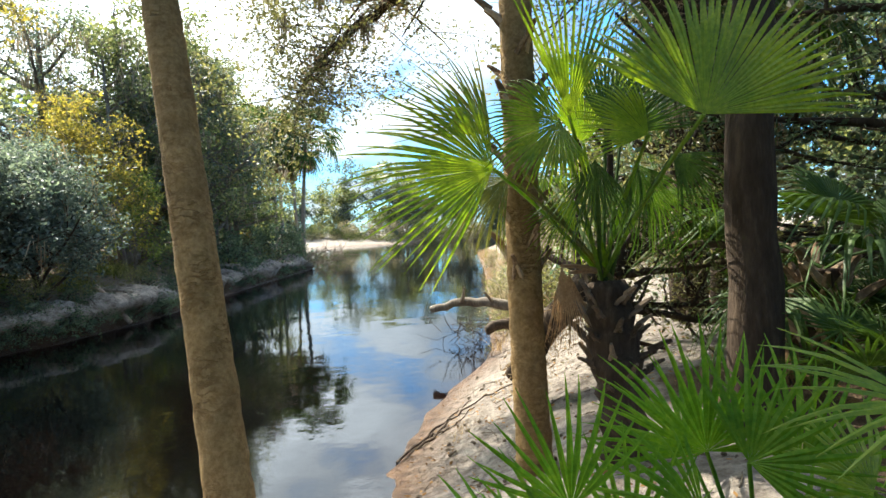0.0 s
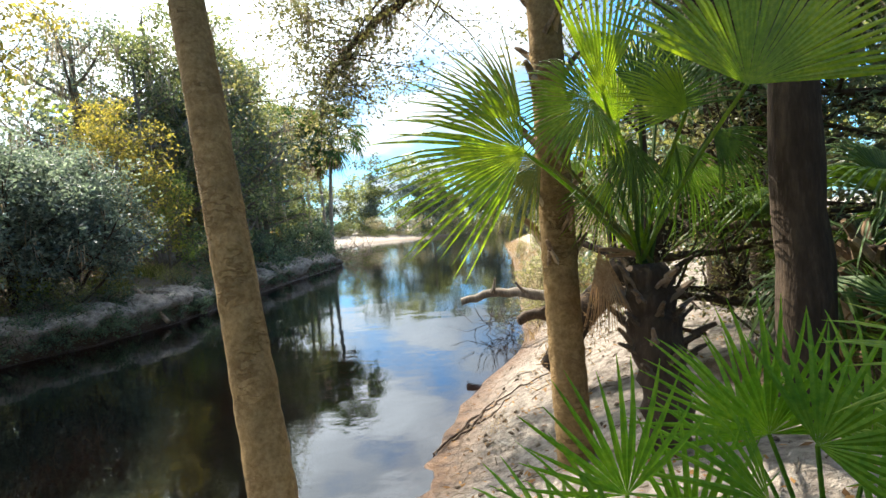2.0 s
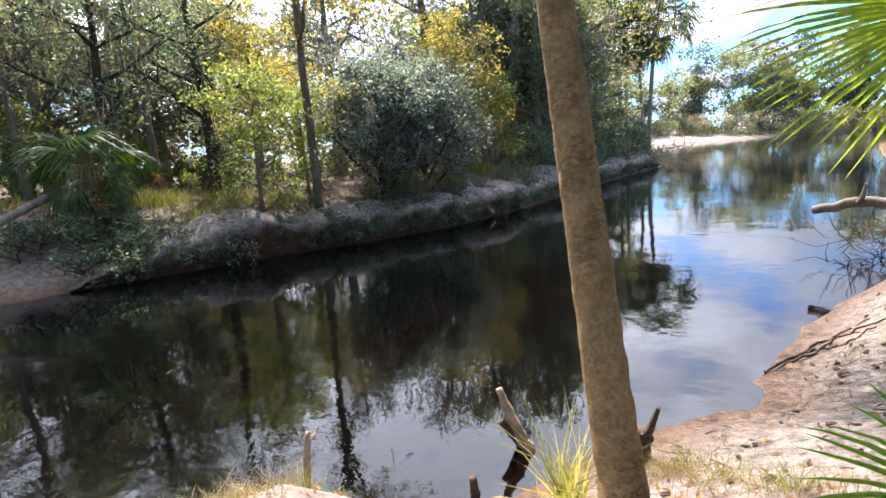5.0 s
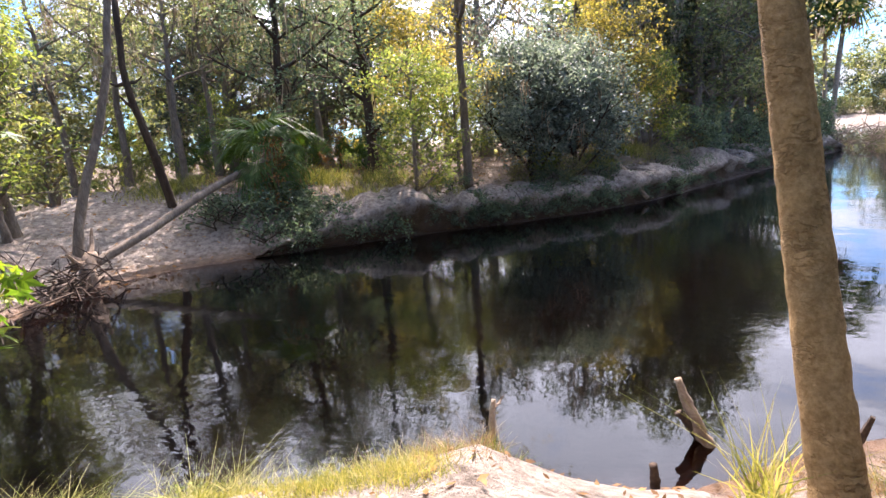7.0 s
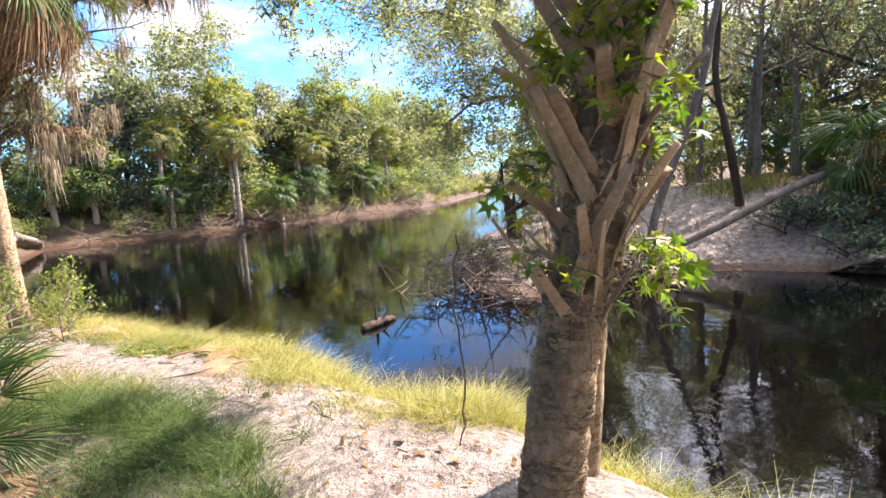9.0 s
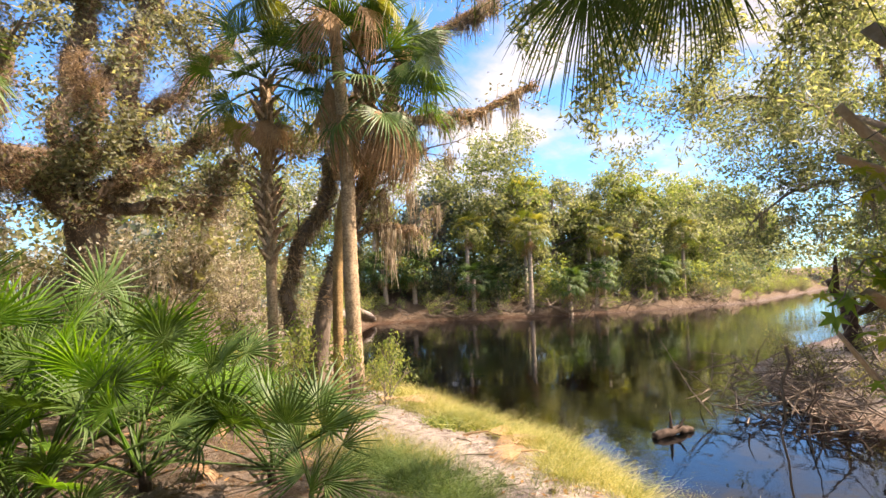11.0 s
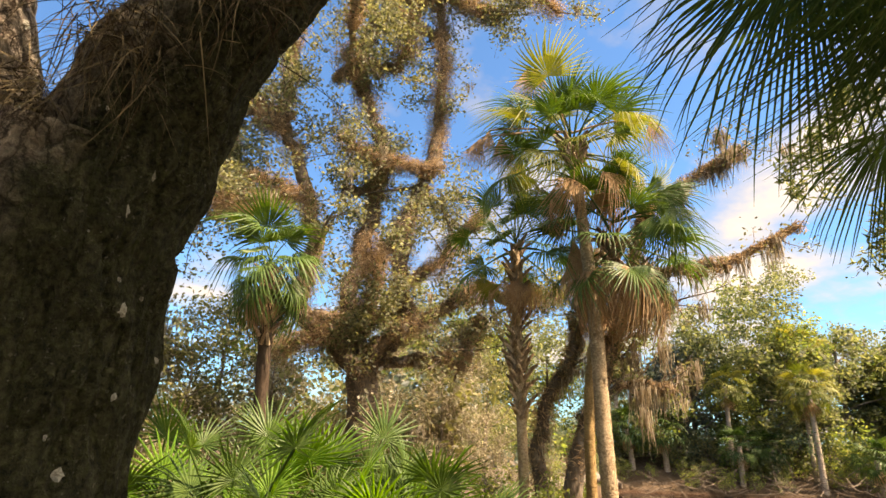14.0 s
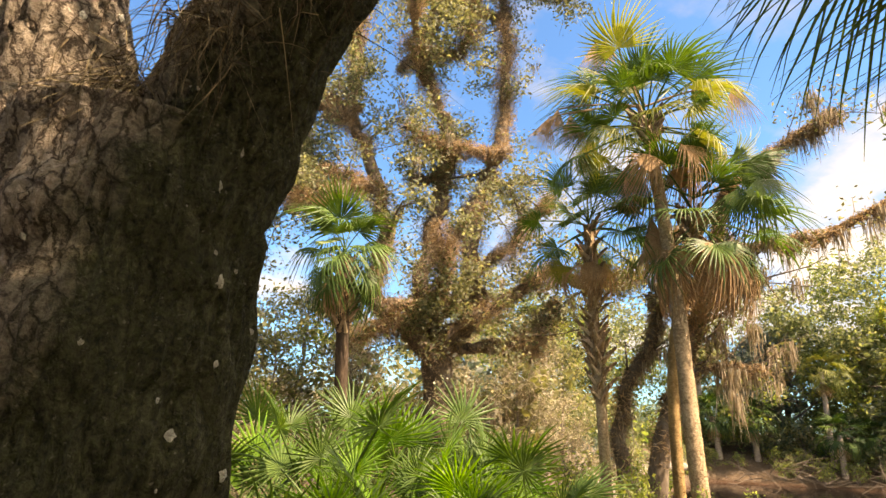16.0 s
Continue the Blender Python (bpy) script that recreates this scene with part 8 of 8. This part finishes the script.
log("leaning_tree", "thin dark trunk leaning over the sandy bank", [(-17.68, 4.64, 0.49), (-17.75, 4.39, 2.38), (-17.82, 4.13, 3.77), (-17.87, 3.95, 4.95), (-17.84, 4.06, 7.17)], 0.13, 0.08, M_DARKBARK, "tree", stubs=3, seed=12)
log("thin_tree", "straight thin grey trunk rising beside the root", [(-14.78, 1.54, 0.38), (-14.72, 1.91, 1.87), (-14.63, 2.40, 3.20), (-14.55, 2.79, 4.50), (-14.45, 3.20, 6.77)], 0.11, 0.07, M_GREYBARK, "tree", stubs=2, seed=13)
log("driftwood_log", "thin grey limb lying at the far waterline", [(-14.0, 14.0, 0.25), (-11.6, 14.0, 0.12), (-10.3, 15.4, 0.05)], 0.05, 0.03, M_DRIFT, seed=14)


def roots_on_sand():
    p = thing("exposed_root", "long dark root snaking along the wet sand", "root", at=(-0.5, 6.6, 0.1))
    o = Vector((-0.5, 6.6, 0.1))
    for pts in ([(-0.62, 6.3), (-0.35, 6.9), (-0.1, 7.3), (0.15, 7.35), (0.5, 7.6), (1.0, 7.6)], [(-0.42, 6.6), (-0.15, 6.9), (0.0, 7.4), (0.3, 7.9)], [(-0.3, 6.9), (0.0, 6.95), (0.3, 7.3)]):
        s = Soup()
        line = curve_points([(x, y, ground_z(x, y) + 0.015) for x, y in pts], 18, 0.05, pts[0][0] * 9)
        tube(s, [q - o for q in line], taper(0.017, 0.007, 18), 7, rough=0.12, lump=14)
        part("root", s, M_ROOT, p)


roots_on_sand()


def twig_heap(name, label, centre, size, n, length, r, mat, seed, up=0.5, category="brush"):
    """A tangle of dead branches."""
    rr = random.Random(seed)
    p = thing(name, label, category, "", "stuff", centre)
    s = Soup()
    for k in range(n):
        q = Vector((rr.gauss(0, size[0]), rr.gauss(0, size[1]), abs(rr.gauss(0, size[2]))))
        d = Vector((rr.gauss(0, 1), rr.gauss(0, 1), rr.gauss(0, up)))
        d.normalize()
        ln = length * rr.uniform(0.4, 1.4)
        mid = q + d * ln * 0.5 + Vector((rr.gauss(0, 0.1), rr.gauss(0, 0.1), rr.gauss(0, 0.1))) * ln
        tube(s, [q, mid, q + d * ln + Vector((0, 0, 0.1 * ln))], [r, r * 0.7, r * 0.25], 4, cap=False)
    part("tangle", s, mat, p)["kind"] = "stuff"
    return p


twig_heap("brush_pile", "tangle of grey drowned branches at the bar", (-13.0, -2.0, 0.05), (0.9, 0.8, 0.35), 170, 1.2, 0.018, M_OAK, 1)
twig_heap("brush_pile", "tangle of grey drowned branches at the bar", (-14.6, -2.6, 0.05), (1.1, 0.7, 0.3), 150, 1.2, 0.016, M_OAK, 2)
twig_heap("brush_pile", "dark roots and flood debris under the bank", (-14.0, 0.9, 0.1), (0.7, 0.6, 0.25), 120, 0.9, 0.02, M_ROOT, 3)
twig_heap("brush_pile", "flood debris stranded at the bank", (-9.5, 42.6, 0.2), (0.9, 0.8, 0.5), 90, 1.6, 0.03, M_DRIFT, 4)
twig_heap("bare_shrub", "leafless shrub hanging over the water", (0.55, 12.9, 0.1), (0.25, 0.3, 0.25), 70, 0.8, 0.008, M_ROOT, 5, 0.9, "shrub")
for k, (x, y) in enumerate(((-31.5, -22.0), (-28.8, -24.6), (-36.5, -17.5), (-40.5, -15.3), (-34, -19.4), (-46, -12.6))):
    twig_heap("brush_pile", "dead roots and branches under the far bank", (x, y, 0.3), (1.4, 1.0, 0.4), 44, 1.7, 0.026, M_OAK, 10 + k)

for x, y, size in ((-12.9, -1.5, 0.42), (-13.8, -2.2, 0.5), (-14.8, -2.4, 0.5), (-15.8, -2.9, 0.55), (-13.4, -0.9, 0.45), (-16.9, -3.2, 0.6), (-15.0, -1.4, 0.6)):
    planted(P_OLIVE, x, y, x * 53, size, 0.05)
# low dark growth down the shaded bank
def slope_growth(n, seed):
    """Groundcover that clothes the face of the west bank from its lip to the water."""
    sr = random.Random(seed)
    line = [p[:2] for p in WEST_SHORE[11:18]]
    for k in range(n):
        j = sr.choice((0, 1, 1, 2, 2, 3, 3, 4, 4, 5))
        (ax, ay), (bx, by) = line[j], line[j + 1]
        t, ln, f = sr.random(), math.hypot(bx - ax, by - ay), sr.random()
        inland = 0.10 + 0.42 * f
        x, y = ax + (bx - ax) * t - (by - ay) / ln * inland, ay + (by - ay) * t + (bx - ax) / ln * inland
        copy_thing(P_LOW, pose(x, y, 0.02 + 0.58 * f, 0, 0, sr.uniform(0, 360)) @ Matrix.Scale(sr.uniform(0.35, 0.75), 4))


P_LOW = tree("bank_fern", "low dark groundcover on the shaded bank", on_ground(-12.6, 8.4), M_DARKBARK, M_LEAF_DARK, "bush", "bank ferns", seed=91, height=0.7, trunk_r=0.02, first=0.03, limbs=7, reach=0.7, leaf=0.10, leaves=330, spread=0.17, up=0.5, kids=2)
slope_growth(110, 96)
rr = random.Random(95)
for k in range(84):
    y = rr.uniform(5.5, 41) if k % 2 else rr.uniform(6, 19)
    edge_x = float(np.interp(y, [5.2, 9.4, 12, 14.5, 17.5, 22, 41], [-13.9, -12.3, -11, -10.1, -9.6, -9.7, -9.8]))
    planted(P_LOW, edge_x - rr.uniform(0.05, 1.0), y, rr.uniform(0, 360), rr.uniform(0.4, 0.9), sink=0.05)
for k in range(20):                                  # groundcover on the slope beside the sandy ramp
    y = rr.uniform(4.9, 7.6)
    x = float(np.interp(y, [4.4, 5.2, 9.4, 12], [-14.2, -13.9, -12.3, -11])) - rr.uniform(0.25, 2.4)
    planted(P_LOW, x, y, rr.uniform(0, 360), rr.uniform(0.7, 1.3), 0.05)
for x, y, size in ((-5.9, -8.4, 0.6), (-7.3, -9.6, 0.8), (-5.2, -9.4, 0.7), (-6.2, -10.6, 0.9), (-7.9, -10.2, 0.8), (-4.6, -8.6, 0.6), (-8.4, -9.0, 0.45), (-7.0, -8.0, 0.35), (-3.3, -10.2, 0.9), (-8.6, -7.6, 0.25), (-7.6, -6.2, 0.22)):
    planted(P_BUSH, x, y, rr.uniform(0, 360), size)
for x, y, size in ((-4.05, 0.55, 0.28), (-4.3, 0.15, 0.24), (-3.95, 0.85, 0.2)):
    planted(P_BUSH, x, y, rr.uniform(0, 360), size, 0.02, 1.4)


for x, y, size, tall in ((-6.0, -7.1, 0.42, 1.7), (-6.9, -7.2, 0.45, 1.6), (-5.5, -7.8, 0.5, 1.6), (-6.35, -6.7, 0.3, 1.5), (-7.4, -7.6, 0.4, 1.5), (-5.0, -7.0, 0.35, 1.4), (-6.2, -8.6, 0.6, 1.5), (-4.7, -8.0, 0.5, 1.5)):
    planted(P_BUSH, x, y, rr.uniform(0, 360), size, 0.03, tall)
for k in range(40):                                  # scrub that overhangs the west bank's edge
    y = rr.uniform(7, 41) if k % 2 else rr.uniform(9, 22)
    edge_x = float(np.interp(y, [5.2, 9.4, 12, 14.5, 17.5, 22, 41], [-13.9, -12.3, -11, -10.1, -9.6, -9.7, -9.8]))
    planted(rr.choice((P_OLIVE, P_LOW, P_LOW)), edge_x - rr.uniform(0.5, 1.5), y, rr.uniform(0, 360), rr.uniform(0.35, 0.7), -0.45)
# roots and dead vines that hang from the undercut edge
fringe = Soup()
fx, fy = along(WEST_SHORE[11:19], 1300, 0.5)
fz = NR.uniform(0.35, 1.0, 1300)
fd = np.tile([0.15, -0.05, -1.0], (1300, 1)) + NR.normal(size=(1300, 3)) * 0.25
strips(fringe, np.stack([fx - 0.25, fy, fz], 1), fd, NR.uniform(0.15, 0.6, 1300), 0.022, 0.3, 2)
tagged(new("root_fringe", fringe.mesh("root_fringe", M_ROOT)), "dark roots and dead vines hanging from bank", "roots", kind="stuff")


# twigs and bits of bark strewn over the beach and the path
bits, rr = Soup(), random.Random(98)
for k in range(520):
    x, y = (rr.uniform(-1.6, 2.0), rr.uniform(2.2, 9.5)) if k < 300 else (rr.uniform(-6.5, -1.5), rr.uniform(-8.5, -1.2))
    z = ground_z(x, y)
    if z < 0.08:
        continue
    a, ln = rr.uniform(0, 6.283), rr.choice((0.04, 0.06, 0.08, 0.12, 0.2, 0.34))
    dx_, dy_ = math.cos(a) * ln, math.sin(a) * ln
    r = rr.uniform(0.003, 0.008) + (0.012 if ln < 0.07 else 0)
    tube(bits, [(x, y, z + r), (x + dx_ * 0.5, y + dy_ * 0.5 + rr.uniform(-0.02, 0.02), ground_z(x + dx_ * 0.5, y + dy_ * 0.5) + r + 0.006), (x + dx_, y + dy_, ground_z(x + dx_, y + dy_) + r)], [r, r * 0.9, r * 0.4], 5)
tagged(new("twig_litter", bits.mesh("twig_litter", M_OAK)), "small twigs and bark bits strewn on the sand", "twigs", kind="stuff")


# ---- creeper on the near palm ----
def star_leaf(seed):
    rr = random.Random(seed)
    s = Soup()
    v = [(0, 0, 0)]
    for k in range(11):
        a = radians(-150 + 30 * k)
        r = (1.0 if k % 2 == 0 else 0.42) * (1.0 - 0.25 * abs(k - 5) / 5) * rr.uniform(0.9, 1.1)
        v.append((math.sin(a) * r * 0.06, math.cos(a) * r * 0.06, -0.012 * r * r))
    s.add(v, [(0, k + 1, k) for k in range(1, 11)])
    return s.mesh("leaf", M_LEAF_STAR)


M_LEAF_STAR = material("star_leaf", [(0.07, 0.14, 0.02), (0.14, 0.22, 0.03), (0.30, 0.30, 0.04)], 3, rough=0.5, bump=0, per="object", through_light=0.45, spec=0.4, glow=(1.5, 1.5, 0.4))
STARS = [star_leaf(k) for k in range(3)]


def creeper():
    o = Vector((-3.15, -0.6, 2.0))
    p = thing("creeper", "leafy vine with star-shaped yellow-green leaves on palm", "vine", at=o)
    rr = random.Random(12)
    for k in range(15):
        yaw = rr.uniform(-70, 150)
        z0 = rr.uniform(2.0, 3.3)
        pts = []
        for i in range(5):
            a = radians(yaw + i * rr.uniform(-10, 14))
            r = 0.24 + 0.05 * i * rr.uniform(0.3, 1.4)
            pts.append(Vector((-3.14 + math.cos(a) * r, -0.56 + math.sin(a) * r, z0 + 0.12 * i - 0.035 * i * i)))
        line = curve_points(pts, 10, 0.02, k)
        s = Soup()
        tube(s, [q - o for q in line], taper(0.006, 0.002, 10), 4)
        stem = part("stem", s, M_GREYBARK, p)
        for q in line[2:]:
            for _ in range(2):
                ob = new("leaf", rr.choice(STARS))
                ob.parent = stem
                ob.matrix_local = Matrix.Translation(q - o + Vector((rr.gauss(0, 0.04), rr.gauss(0, 0.04), rr.gauss(-0.02, 0.03)))) @ pose(0, 0, 0, rr.uniform(-70, 40), rr.uniform(-40, 40), rr.uniform(0, 360)) @ Matrix.Scale(rr.uniform(0.7, 1.5), 4)
    s = Soup()
    line = curve_points([(-3.2, -1.15, 2.35), (-3.25, -1.18, 2.0), (-3.2, -1.15, 1.6), (-3.28, -1.2, 1.25)], 14, 0.03, 3.0)
    tube(s, [q - o for q in line], taper(0.006, 0.004, 14), 5)
    part("stem", s, M_GREYBARK, p)


creeper()
